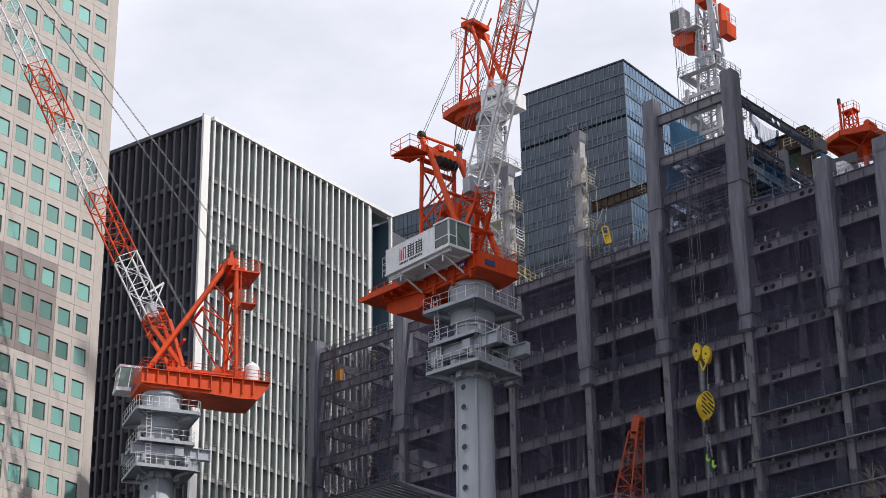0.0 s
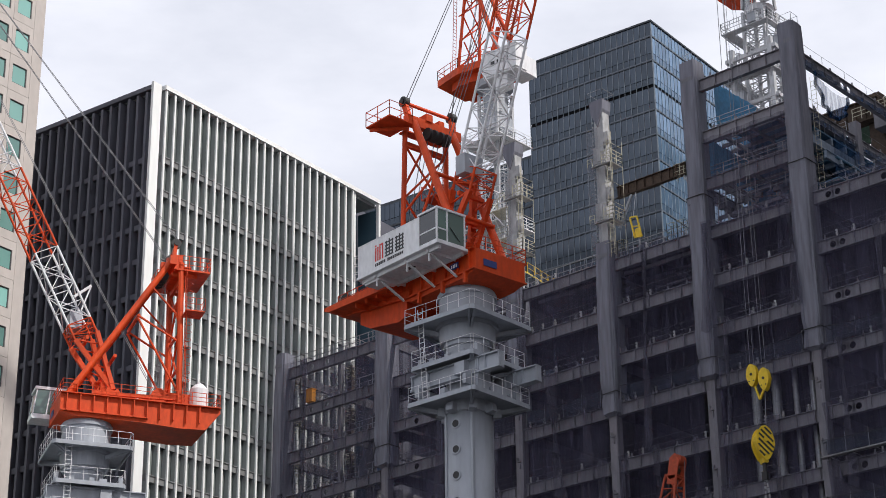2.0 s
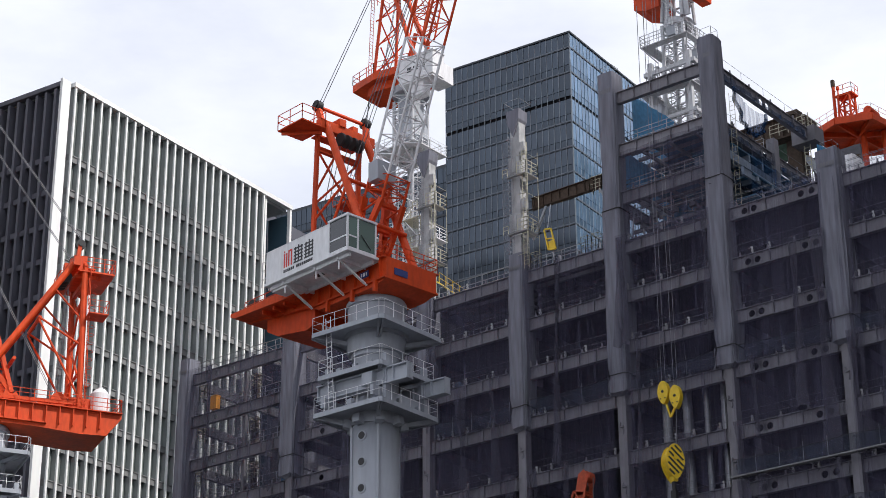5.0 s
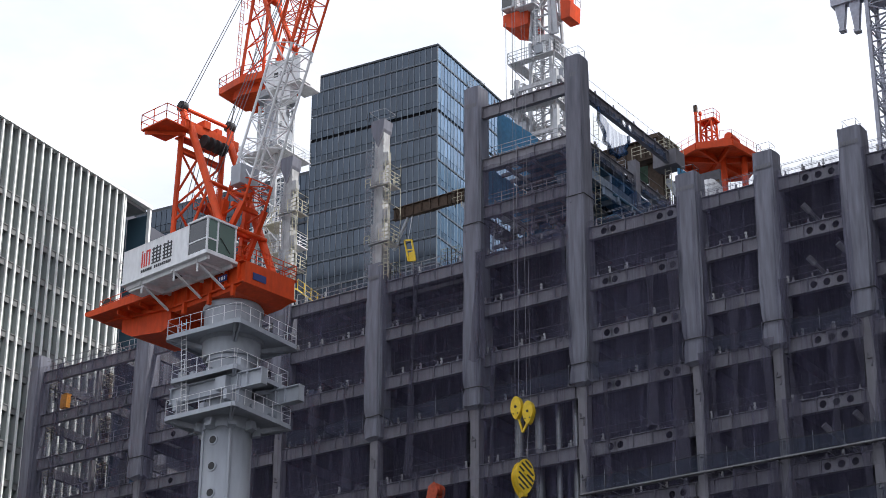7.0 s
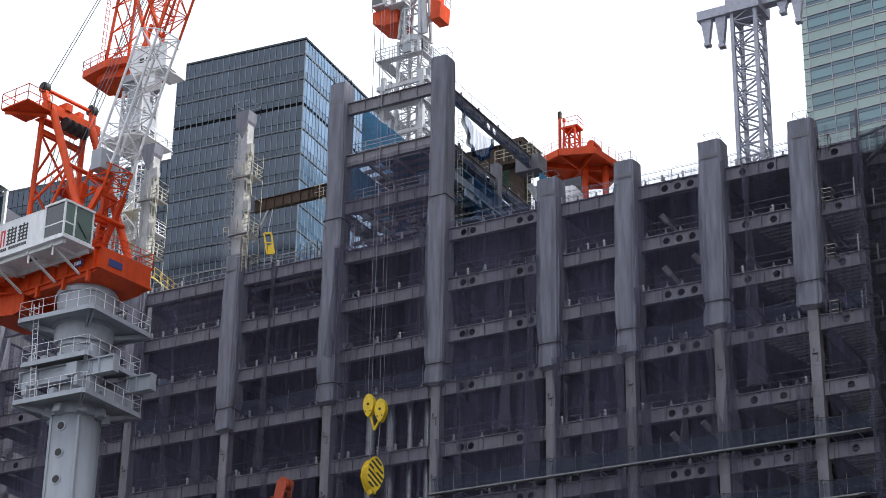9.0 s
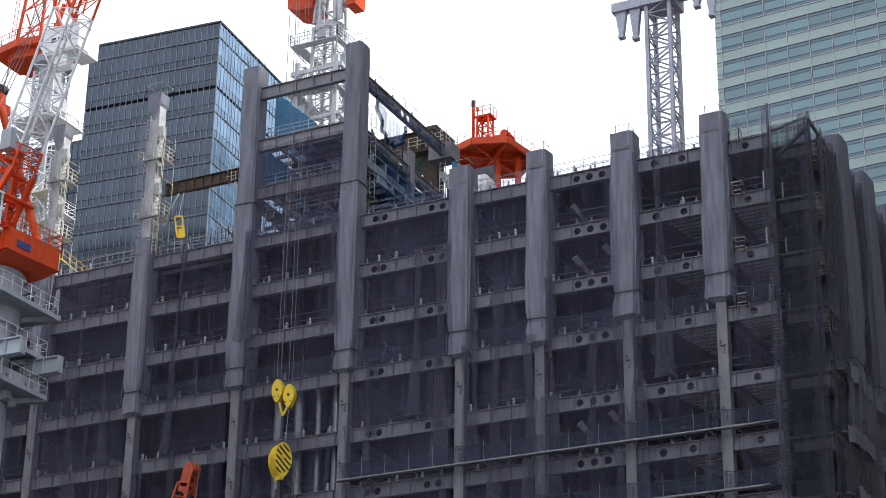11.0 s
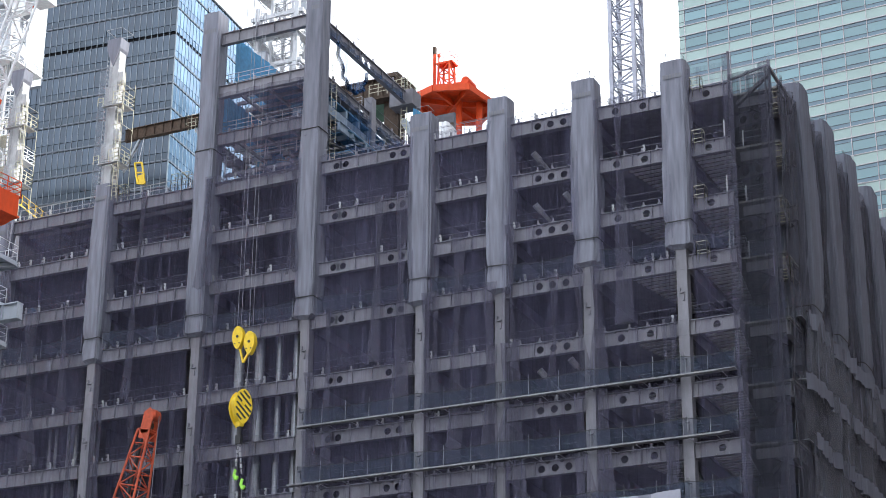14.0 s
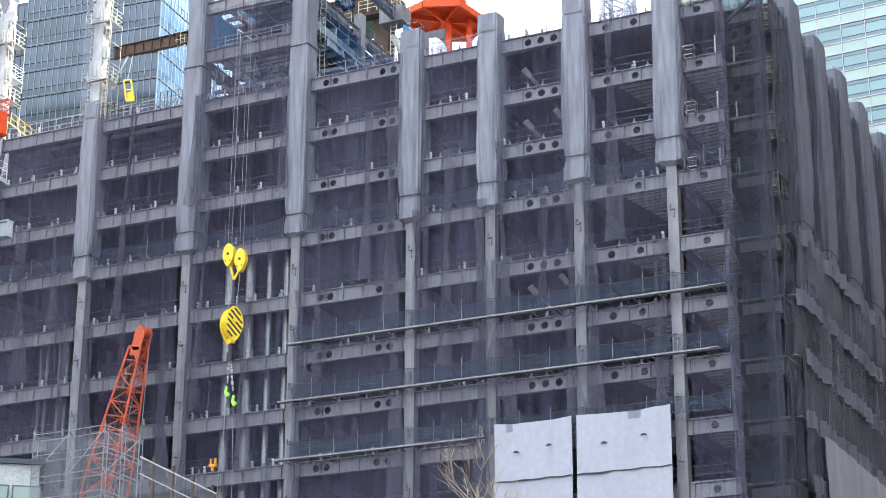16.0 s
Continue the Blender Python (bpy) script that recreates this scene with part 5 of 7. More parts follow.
    part("name_plate", Shape().box(deck_front + 0.02, deck_front + 0.06, -1.6, -0.4, zb + 0.7, zb + 1.2), BLUE_INK, deck)
    part("name_bars", Shape().box(1.35, 1.45, -2.64, -2.62, zb + 0.85, zb + 1.1).box(1.55, 1.75, -2.64, -2.62, zb + 0.85, zb + 1.1).box(1.85, 1.95, -2.64, -2.62, zb + 0.85, zb + 1.1), CRANE_WHITE, deck)
    # A-frame
    za = 85.0 + dz
    standing = set(t.children)
    for y in (-2.0, 2.0):
        part("front_leg", Shape().bar((2.1, y, zt), (-4.0 + ax, y * 0.95, za), 0.29 if with_house else 0.27, 14), ORANGE, t, smooth=False)
        part("rear_leg", Shape().bar((-5.2, y * 1.05, zt), (-4.9, y, za), 0.2 if with_house else 0.26, 10), ORANGE, t)
    fr = Shape().beam((-4.1, -2.6, za), (-4.1, 2.6, za), 0.55, 0.75).beam((-5.0, -2.1, za - 1.5), (-5.0, 2.1, za - 1.5), 0.3, 0.4)
    for z0, z1 in ((za - 10.5, za - 6.0), (za - 6.0, za - 1.5)):
        fr.bar((-5.1, -2.05, z0), (-5.0, 2.0, z1), 0.09, 6).bar((-5.1, 2.05, z0), (-5.0, -2.0, z1), 0.09, 6)
    for y in (-2.0, 2.0):
        fr.bar((-5.1, y, za - 7.2), (-1.4, y, za - 5.2), 0.1, 6).bar((-5.0, y, za - 5.0), (-2.6, y, za - 2.6), 0.09, 6).bar((-1.4, y, za - 5.4), (-5.1, y, za - 11.6), 0.1, 6)
        fr.beam((-5.1, y, za - 12.2), (2.0, y, za - 12.4), 0.22, 0.3)
    fr.bar((-1.5, -2.0, za - 5.2), (-1.5, 2.0, za - 5.2), 0.16, 8).bar((0.3, -2.0, za - 9.0), (0.3, 2.0, za - 9.0), 0.16, 8)
    part("frame_bracing", fr, ORANGE, t)
    head = Shape().beam((-4.2, -2.1, za), (-4.9, -2.1, za + 1.9), 0.3, 0.45).beam((-4.2, 2.1, za), (-4.3, 2.1, za + 1.6), 0.3, 0.45).bar((-4.9, -2.1, za + 1.9), (-4.4, 2.1, za + 1.6), 0.14, 8)
    head.box(-4.6, -3.7, -0.9, -0.3, za + 0.3, za + 0.9).box(-4.6, -3.9, 0.5, 1.0, za + 0.3, za + 0.8)
    hd = part("frame_head", head, ORANGE, t)
    for y, z in ((-2.1, 1.9), (2.1, 1.65)):
        part("sheave", Shape().bar((-4.85 + (y > 0) * 0.5, y - 0.22, za + z), (-4.85 + (y > 0) * 0.5, y + 0.22, za + z), 0.42, 20).bar((-4.85 + (y > 0) * 0.5, y - 0.3, za + z), (-4.85 + (y > 0) * 0.5, y + 0.3, za + z), 0.2, 12), BLACK, hd, "dark rope sheave")
    lower = Shape()
    for y in (-0.9, -0.3, 0.3, 0.9):
        lower.bar((-3.6, y - 0.12, za - 0.9), (-3.6, y + 0.12, za - 0.9), 0.5, 18)
    part("sheave", lower, BLACK, hd, "row of dark sheaves")
    pl = part("head_platform", Shape().box(-6.6, -3.8, -4.4, -2.1, za - 0.35, za - 0.25).beam((-6.4, -4.2, za - 0.5), (-4.2, -2.2, za - 0.6), 0.15, 0.25).box(-5.8, -5.0, -1.9, 2.0, za - 0.35, za - 0.25), ORANGE, t)
    part("guard_rail", Shape().rail([(-6.6, -4.4, za - 0.25), (-3.8, -4.4, za - 0.25), (-3.8, -2.2, za - 0.25), (-6.6, -2.2, za - 0.25)], 1.2, 1.2, 0.035, 2, True), ORANGE, pl)
    lad = Shape().ladder((-5.6, 2.3, zt), (-5.3, 2.3, za - 0.3), (0, 1, 0), 0.5, 0.4, 0.03)
    for i in range(14):
        z = zt + 2.2 + i * 0.72
        for k in range(8):
            a0, a1 = math.pi * k / 8 - math.pi / 2, math.pi * (k + 1) / 8 - math.pi / 2
            lad.bar((-5.55 - 0.4 * math.cos(a0), 2.3 + 0.4 * math.sin(a0), z), (-5.55 - 0.4 * math.cos(a1), 2.3 + 0.4 * math.sin(a1), z), 0.02, 4)
    part("caged_ladder", lad, ORANGE, t)
    rest = part("rest_platform", Shape().box(-6.9, -5.3, 1.2, 3.0, za - 4.6, za - 4.5), ORANGE, t)
    part("guard_rail", Shape().rail([(-6.9, 1.2, za - 4.5), (-6.9, 3.0, za - 4.5), (-5.3, 3.0, za - 4.5)], 1.1, 1.0, 0.03, 2), ORANGE, rest)
    for o in set(t.children) - standing:                         # the whole frame may stand further back
        if o.name.split('.')[0] != 'front_leg':
            o.location.x += ax
    # boom
    c, s = math.cos(math.radians(boom_angle)), math.sin(math.radians(boom_angle))
    foot = Vector((foot_x, 0, 73.2 + dz))
    d = Vector((c, 0, s))
    n0 = Vector((-s, 0, c))
    butt = Shape()
    for y in (-1.15, 1.15):
        butt.beam(foot + Vector((0, y * 1.2, 0)), foot + d * 5.2 + Vector((-s, 0, c)) * 1.0 + Vector((0, y * 0.9, 0)), 0.35, 0.5)
        butt.beam(foot + Vector((0, y * 1.2, 0)), foot + d * 5.2 - Vector((-s, 0, c)) * 1.0 + Vector((0, y * 0.9, 0)), 0.3, 0.4)
        butt.beam(foot + d * 3.0 + Vector((-s, 0, c)) * 0.6 + Vector((0, y, 0)), foot + d * 3.0 - Vector((-s, 0, c)) * 0.6 + Vector((0, y, 0)), 0.2, 0.2)
        butt.beam(foot + Vector((0.2, y * 1.2, 0)), (foot.x + 0.6, y * 1.2, zt), 0.4, 0.7).beam(foot + Vector((-0.2, y * 1.2, 0)), (foot.x - 1.0, y * 1.2, zt), 0.3, 0.4)
    for y in (-1.1, 1.1):
        for k in range(4):
            sg = 1 if k % 2 else -1
            wa, wb = 0.2 + k * 0.2, 0.4 + k * 0.2
            butt.bar(foot + d * (0.8 + k * 1.1) + n0 * sg * wa + Vector((0, y, 0)), foot + d * (1.9 + k * 1.1) - n0 * sg * wb + Vector((0, y, 0)), 0.08, 6)
    for k in (1.6, 3.2, 5.0):
        butt.beam(foot + d * k + Vector((0, -1.2, 0)), foot + d * k + Vector((0, 1.2, 0)), 0.25, 0.3)
    boom = part("boom", butt, ORANGE, t, "red and white lattice boom")
    for k0, k1, red in bands:
        lattice_parts(boom, foot + d * k0, foot + d * k1, 2.0, 2.0 if k1 < boom_len - 6 else 1.2, max(3, round((k1 - k0) / 1.55)), 0.10, 0.043, ORANGE if red else CRANE_WHITE)
    spur = foot + d * 9.0
    n = Vector((-s, 0, c))
    part("boom_outrigger", Shape().beam(spur + n * 0.8, spur + n * 2.6 + d * 0.4, 0.2, 0.22).beam(spur + n * 2.6 + d * 0.4, spur + n * 0.9 - d * 1.3, 0.12, 0.12), CRANE_WHITE, boom)
    part("boom_winch", Shape().box(foot.x + d.x * 7.5 - 0.8, foot.x + d.x * 7.5 + 0.2, -1.5, 0.2, foot.z + d.z * 7.5 - 1.1, foot.z + d.z * 7.5 + 0.4), CRANE_GREY, boom)
    tip = foot + d * boom_len + n * 1.0
    ropes = Shape()
    for y in (-2.2, -1.95, 1.95, 2.2):
        ropes.bar((-4.7 + ax, y, za + 1.8), tip + Vector((0, y * 0.3, 0)), 0.03, 5)
    for y in (-0.7, -0.3, 0.3, 0.7):
        ropes.bar((-4.0 + ax, y, za), (b + 5.0, y, zt + 1.0), 0.03, 4)
        ropes.bar((b + 5.0, y * 0.6, zt + 1.4), tip - d * 3 + Vector((0, y * 0.3, 0)), 0.028, 4) if abs(y) < 0.5 else None
    part("rope", ropes, CABLE, t, "steel pendant ropes")
    if with_house:
        hz = 71.4 + dz
        house = part("machine_house", Shape().box(-6.3, 0.5, -5.3, -2.4, hz + 0.8, hz + 3.15).box(-6.3, 0.5, -5.32, -2.4, hz + 3.15, hz + 3.2), CRANE_WHITE, t, "white machine house with red and black lettering")
        part("floor_frame", Shape().box(-6.4, 2.6, -5.36, -2.35, hz + 0.62, hz + 0.8), CRANE_WHITE, house)
        for y in (-4.9, -2.8):
            part("sill_beam", Shape().box(-6.2, 2.3, y - 0.1, y + 0.1, hz + 0.36, hz + 0.62), CRANE_WHITE, house)
        for x in (-4.6, -1.2, 1.2):
            part("bracket", Shape().beam((x, -5.1, hz + 0.5), (x, -2.3, hz + 0.5), 0.16, 0.22), CRANE_WHITE, house)
            part("bracket_strut", Shape().beam((x, -4.9, hz + 0.4), (x, -2.4, hz - 0.75), 0.14, 0.14), CRANE_WHITE, house)
            part("bracket_post", Shape().beam((x, -4.9, hz - 0.25), (x, -4.9, hz + 0.4), 0.1, 0.1), CRANE_WHITE, house)
        part("under_box", Shape().box(-6.0, -4.4, -4.9, -3.2, hz + 0.2, hz + 0.62), CRANE_WHITE, house)
        part("floor_hatch", Shape().box(-2.4, -1.5, -4.1, -3.7, hz + 0.6, hz + 0.615), BLACK, house)
        part("access_cage", Shape().rail([(-6.35, -5.1, hz + 0.8), (-7.0, -5.1, hz + 0.8), (-7.0, -2.6, hz + 0.8)], 1.9, 0.7, 0.03, 3), CRANE_WHITE, house)
        house.location.x = 0.5
        cz0, cz1 = hz + 0.8, hz + 3.4
        cab = part("operator_cab", Shape().box(0.5, 2.5, -5.3, -2.7, cz0, cz0 + 0.16), CRANE_WHITE, house, "white framed cab")
        part("cab_roof", Shape().box(0.45, 2.55, -5.35, -2.65, cz1 - 0.16, cz1), CRANE_WHITE, cab)
        for x, y in ((0.55, -5.25), (2.45, -5.25), (2.45, -2.75), (0.55, -2.75), (2.45, -4.35)):
            part("cab_post", Shape().box(x - 0.06, x + 0.06, y - 0.06, y + 0.06, cz0 + 0.16, cz1 - 0.16), CRANE_WHITE, cab)
        part("cab_rail", Shape().box(0.6, 2.4, -5.29, -5.21, cz0 + 0.95, cz0 + 1.05), CRANE_WHITE, cab)
        part("cab_rail", Shape().box(2.41, 2.49, -5.2, -4.4, cz0 + 0.95, cz0 + 1.05), CRANE_WHITE, cab)
        side_glass = glazing("cab_side_glass", (0.02, 0.023, 0.028), 0.06)
        part("cab_glass", Shape().box(0.62, 2.38, -5.26, -5.23, cz0 + 0.18, cz0 + 0.95), side_glass, cab, "dark side window")
        part("cab_glass", Shape().box(0.62, 2.38, -5.26, -5.23, cz0 + 1.05, cz1 - 0.18), side_glass, cab, "dark side window")
        part("cab_glass", Shape().box(2.43, 2.46, -5.18, -4.42, cz0 + 0.18, cz0 + 0.95), GREEN_GLASS, cab, "pale green windscreen")
        part("cab_glass", Shape().box(2.43, 2.46, -5.18, -4.42, cz0 + 1.05, cz1 - 0.18), GREEN_GLASS, cab, "pale green windscreen")
        part("cab_glass", Shape().box(2.43, 2.46, -4.28, -2.82, cz0 + 0.18, cz1 - 0.18), GREEN_GLASS, cab, "pale green windscreen")
        part("wiper", Shape().bar((2.5, -4.1, cz0 + 1.3), (2.5, -3.2, cz0 + 0.4), 0.03, 5), BLACK, cab)
        ink = Shape()
        x0, z0 = -4.3, hz + 1.42
        ink.box(x0, x0 + 0.13, -5.325, -5.303, z0, z0 + 1.05).box(x0 + 0.24, x0 + 0.37, -5.325, -5.303, z0, z0 + 1.05).box(x0 + 0.48, x0 + 0.61, -5.325, -5.303, z0, z0 + 1.2)
        ink.box(x0 + 0.61, x0 + 0.9, -5.325, -5.303, z0 + 1.07, z0 + 1.2).box(x0 + 0.78, x0 + 0.9, -5.325, -5.303, z0, z0 + 1.07).box(x0, x0 + 0.13, -5.325, -5.303, z0 + 1.12, z0 + 1.25)
        part("sign_mark", ink, RED_INK, house, "red emblem of plain bars")
        k = Shape()
        for q in (0, 1.15):
            xx = x0 + 1.1 + q
            for j in range(5):
                k.box(xx, xx + 0.95, -5.325, -5.303, z0 + j * 0.26, z0 + j * 0.26 + 0.1)
            k.box(xx + 0.1, xx + 0.22, -5.325, -5.303, z0, z0 + 1.2).box(xx + 0.45, xx + 0.56, -5.325, -5.303, z0 + 0.1, z0 + 1.3).box(xx + 0.8, xx + 0.9, -5.325, -5.303, z0 + 0.1, z0 + 1.2)
        part("sign_mark", k, DARK_INK, house, "black emblem of plain bars")
        k = Shape()
        for i in range(16):
            if i != 6:
                k.box(x0 + i * 0.2, x0 + i * 0.2 + 0.14, -5.325, -5.303, z0 - 0.38, z0 - 0.17)
        part("sign_bars", k, DARK_INK, house)
    else:
        hz = 71.6 + dz
        cab = part("operator_cab", Shape().box(1.4, 4.2, -4.3, -2.4, hz - 0.2, hz + 0.2).box(1.3, 4.0, -4.35, -2.35, hz + 2.35, hz + 2.6).box(1.4, 1.9, -4.3, -2.4, hz + 0.2, hz + 2.35), CRANE_WHITE, t, "white crane cab with dark glazing")
        for x, y in ((4.1, -4.25), (4.1, -2.45), (3.0, -4.25), (3.0, -2.45)):
            part("cab_post", Shape().beam((x, y, hz + 0.2), (x - 0.25, y, hz + 2.35), 0.1, 0.1), CRANE_WHITE, cab)
        part("cab_glass", Shape().sweep_side([(4.08, hz + 0.2), (4.12, hz + 0.2), (3.87, hz + 2.35), (3.83, hz + 2.35)], -4.2, -2.5), GREEN_GLASS, cab, "greenish cab glass")
        for y in (-4.27, -2.45):
            part("cab_glass", Shape().sweep_side([(1.9, hz + 0.25), (4.05, hz + 0.25), (3.8, hz + 2.3), (1.9, hz + 2.3)], y, y + 0.03), GREEN_GLASS, cab, "greenish cab glass")
        hp = part("rear_head_platform", Shape().box(-7.4 + ax, -4.4 + ax, -2.3, 2.3, za - 0.75, za - 0.6).box(-6.4 + ax, -4.2 + ax, -1.6, 1.6, za - 1.1, za - 0.75), ORANGE, t)
        part("guard_rail", Shape().rail([(-4.6 + ax, -2.3, za - 0.6), (-7.4 + ax, -2.3, za - 0.6), (-7.4 + ax, 2.3, za - 0.6), (-4.6 + ax, 2.3, za - 0.6)], 1.2, 1.1, 0.04, 3), ORANGE, hp)
        part("luffing_block", Shape().box(-5.3 + ax, -4.2 + ax, -0.9, -0.6, za - 0.1, za + 1.2).box(-5.3 + ax, -4.2 + ax, 0.6, 0.9, za - 0.1, za + 1.2).bar((-4.7 + ax, -0.6, za + 0.7), (-4.7 + ax, 0.6, za + 0.7), 0.4, 14), ORANGE, t)
        for k in range(3):
            part("frame_tie", Shape().bar((-5.1 + ax, -2.05, za - 3.0 - 3.2 * k), (-5.1 + ax, 2.05, za - 3.0 - 3.2 * k), 0.13, 8), ORANGE, t)
        part("side_box", Shape().box(-0.2, 0.9, -2.75, -2.3, zt + 0.1, zt + 1.1), ORANGE, t)
        part("side_ladder", Shape().ladder((-1.6, -2.66, zb + 0.2), (-1.6, -2.66, zt), (1, 0, 0), 0.5, 0.3, 0.03), ORANGE, t)
        part("water_tank", Shape().tube((b + 1.6, 1.1), 0.8, zt + 0.1, zt + 1.9, 24).tube((b + 1.6, 1.1), 0.8, zt + 1.9, zt + 2.35, 24, 0.4).tube((b + 1.6, 1.1), 0.18, zt + 2.35, zt + 2.55, 10), CRANE_WHITE, t, "white round tank", smooth=False)
    return t


BANDS = [(5.2, 7.0, True), (7.0, 17.2, False), (17.2, 22.5, True), (22.5, 30.5, False), (30.5, 39.0, True)]
post_crane("tower_crane", "vermilion luffing tower crane with white machine house on a grey post", (-83.59, 96.94), -8.0, 0.0, 68.8, 39, True, BANDS, 11.9, 0.5)
post_crane("tower_crane", "vermilion luffing tower crane with white tank on a grey post", (-122.85, 94.52), 242.7, -1.3, 62.3, 58, False,
           [(5.2, 6.6, True), (6.6, 13.4, False), (13.4, 21.0, True), (21.0, 29.0, False), (29.0, 36.5, True), (36.5, 45, False), (45, 58, True)], 10.6, -1.9, 2.7, 180.0, -1.7)


# ---- lattice cranes standing in the building ----
def mast(parent, c, w, z0, z1, mat, bay=2.6, chord=0.16, lace=0.07, name="mast", label=""):
    """Square lattice mast with cross-braced bays."""
    p = part(name, Shape().box(c[0] - w / 2 - 0.1, c[0] + w / 2 + 0.1, c[1] - w / 2 - 0.1, c[1] + w / 2 + 0.1, z0 - 0.3, z0), mat, parent, label)
    h = w / 2
    for sx, sy in ((-1, -1), (1, -1), (1, 1), (-1, 1)):
        part("mast_leg", Shape().beam((c[0] + sx * h, c[1] + sy * h, z0), (c[0] + sx * h, c[1] + sy * h, z1), chord * 2, chord * 2), mat, p)
    n = round((z1 - z0) / bay)
    cs = [(-h, -h), (h, -h), (h, h), (-h, h)]
    for k in range(n):
        za, zb = z0 + (z1 - z0) * k / n, z0 + (z1 - z0) * (k + 1) / n
        g = Shape()
        for a in range(4):
            i, j = cs[a], cs[(a + 1) % 4]
            zm = (za + zb) / 2
            g.bar((c[0] + i[0], c[1] + i[1], za), (c[0] + j[0], c[1] + j[1], zm), lace, 5).bar((c[0] + j[0], c[1] + j[1], zm), (c[0] + i[0], c[1] + i[1], zb), lace, 5)
            g.bar((c[0] + i[0], c[1] + i[1], za), (c[0] + j[0], c[1] + j[1], za), lace * 0.9, 5).bar((c[0] + i[0], c[1] + i[1], zm), (c[0] + j[0], c[1] + j[1], zm), lace * 0.6, 5)
        part("bracing", g, mat, p, kind="stuff")
    return p


# crane behind the near one
c3 = thing("tower_crane", "vermilion luffing crane on a pale lattice mast behind the roof", "crane", "tower cranes on the site", at=(-114.6, 138.0, 0))
mast(c3, (0, 0), 2.4, 76, 113.4, MAST_PALE, 2.4, 0.13, 0.06, label="white lattice mast")
part("mast_ladder", Shape().ladder((0.9, -0.3, 77), (0.9, -0.3, 113), (1, 0, 0), 0.5, 0.4, 0.03).ladder((-0.6, -1.5, 77), (-0.6, -1.5, 113), (1, 0, 0), 0.5, 0.4, 0.03), CRANE_WHITE, c3)
for z in (98.0, 107.5):
    pl = part("platform", Shape().box(-2.6, 2.6, -2.6, 2.6, z - 0.1, z), CRANE_WHITE, c3)
    part("guard_rail", Shape().rail([(-2.6, -2.6, z), (2.6, -2.6, z), (2.6, 2.6, z), (-2.6, 2.6, z)], 1.1, 1.2, 0.035, 3, True), CRANE_WHITE, pl)
part("slewing_column", Shape().tube((0, 0), 1.7, 109.0, 110.4, 24).tube((0, 0), 1.3, 110.4, 114.4, 24).tube((0, 0), 1.9, 114.0, 114.8, 24), CRANE_GREY, c3)
deck = part("machinery_deck", Shape().prism([(-6.0, -2.2), (-2.5, -3.0), (1.6, -2.4), (1.6, 2.4), (-2.5, 3.0), (-6.0, 2.2)], 115.7, 116.5).prism([(-4.4, -1.7), (-3.0, -2.2), (0.8, -1.7), (0.8, 1.7), (-3.0, 2.2), (-4.4, 1.7)], 114.8, 115.7), ORANGE, c3, "vermilion machinery deck")
part("deck_rail", Shape().rail([(-6.0, -2.2, 116.5), (-2.5, -3.0, 116.5), (1.6, -2.4, 116.5), (1.6, 2.4, 116.5), (-2.5, 3, 116.5), (-6, 2.2, 116.5)], 1.1, 1.2, 0.04, 2, True), ORANGE, deck)
part("machine_house", Shape().box(0.9, 5.3, -3.0, -1.2, 113.9, 116.5).box(0.8, 5.4, -3.05, -1.15, 116.5, 116.62).box(1.0, 5.2, -2.9, -1.3, 113.7, 113.9), CRANE_WHITE, c3, "white machine house")
part("winch_house", Shape().box(1.8, 3.8, 0.4, 2.2, 115.0, 117.0), CRANE_WHITE, c3)
part("operator_cab", Shape().box(2.2, 3.8, -2.6, -1.5, 112.3, 114.2), CRANE_WHITE, c3)
part("house_bars", Shape().box(2.0, 2.5, -3.03, -3.005, 114.9, 115.4).box(2.8, 3.4, -3.03, -3.005, 114.9, 115.4).box(3.7, 4.3, -3.03, -3.005, 114.9, 115.4), DARK_INK, c3)
for y in (-1.7, 1.7):
    part("front_leg", Shape().bar((2.2, y, 116.5), (-1.8, y * 0.7, 127.6), 0.24, 10), ORANGE, c3)
    part("rear_leg", Shape().bar((-3.6, y, 116.5), (-2.7, y * 0.7, 127.4), 0.17, 10), ORANGE, c3)
fr = Shape().beam((-2.2, -2.4, 127.6), (-2.2, 2.4, 127.6), 0.7, 0.7).box(-3.0, -1.2, -1.6, 1.6, 128.0, 128.5)
for z0 in (117.5, 120.5, 123.5):
    fr.bar((-3.4, -1.6, z0), (-2.9, 1.4, z0 + 2.8), 0.08, 5).bar((-3.4, 1.6, z0), (-2.9, -1.4, z0 + 2.8), 0.08, 5).bar((-3.2, -1.5, z0), (0.2, -1.4, z0 + 2.0), 0.08, 5)
fr.bar((-1.4, -1.2, 128.0), (-3.2, -1.5, 129.3), 0.12, 6).bar((-1.4, 1.2, 128.0), (-0.6, 1.3, 129.4), 0.12, 6)
part("frame_bracing", fr, ORANGE, c3)
part("caged_ladder", Shape().ladder((-4.4, -1.4, 116.5), (-4.0, -1.4, 126.8), (0, 1, 0), 0.5, 0.4, 0.03).rail([(-4.6, -1.9, 126.6), (-3.0, -1.9, 126.6), (-3.0, 1.9, 126.6), (-4.6, 1.9, 126.6)], 1.1, 1.0, 0.035, 2, True), ORANGE, c3)
boom = part("boom", Shape().beam((0.6, -1.2, 117), (1.5, -1.0, 120.5), 0.3, 0.4).beam((0.6, 1.2, 117), (1.5, 1.0, 120.5), 0.3, 0.4), ORANGE, c3, "red and white lattice boom")
lattice_parts(boom, (1.5, 0, 120.5), (5.4, 0, 136), 1.8, 1.8, 10, 0.1, 0.05, ORANGE)
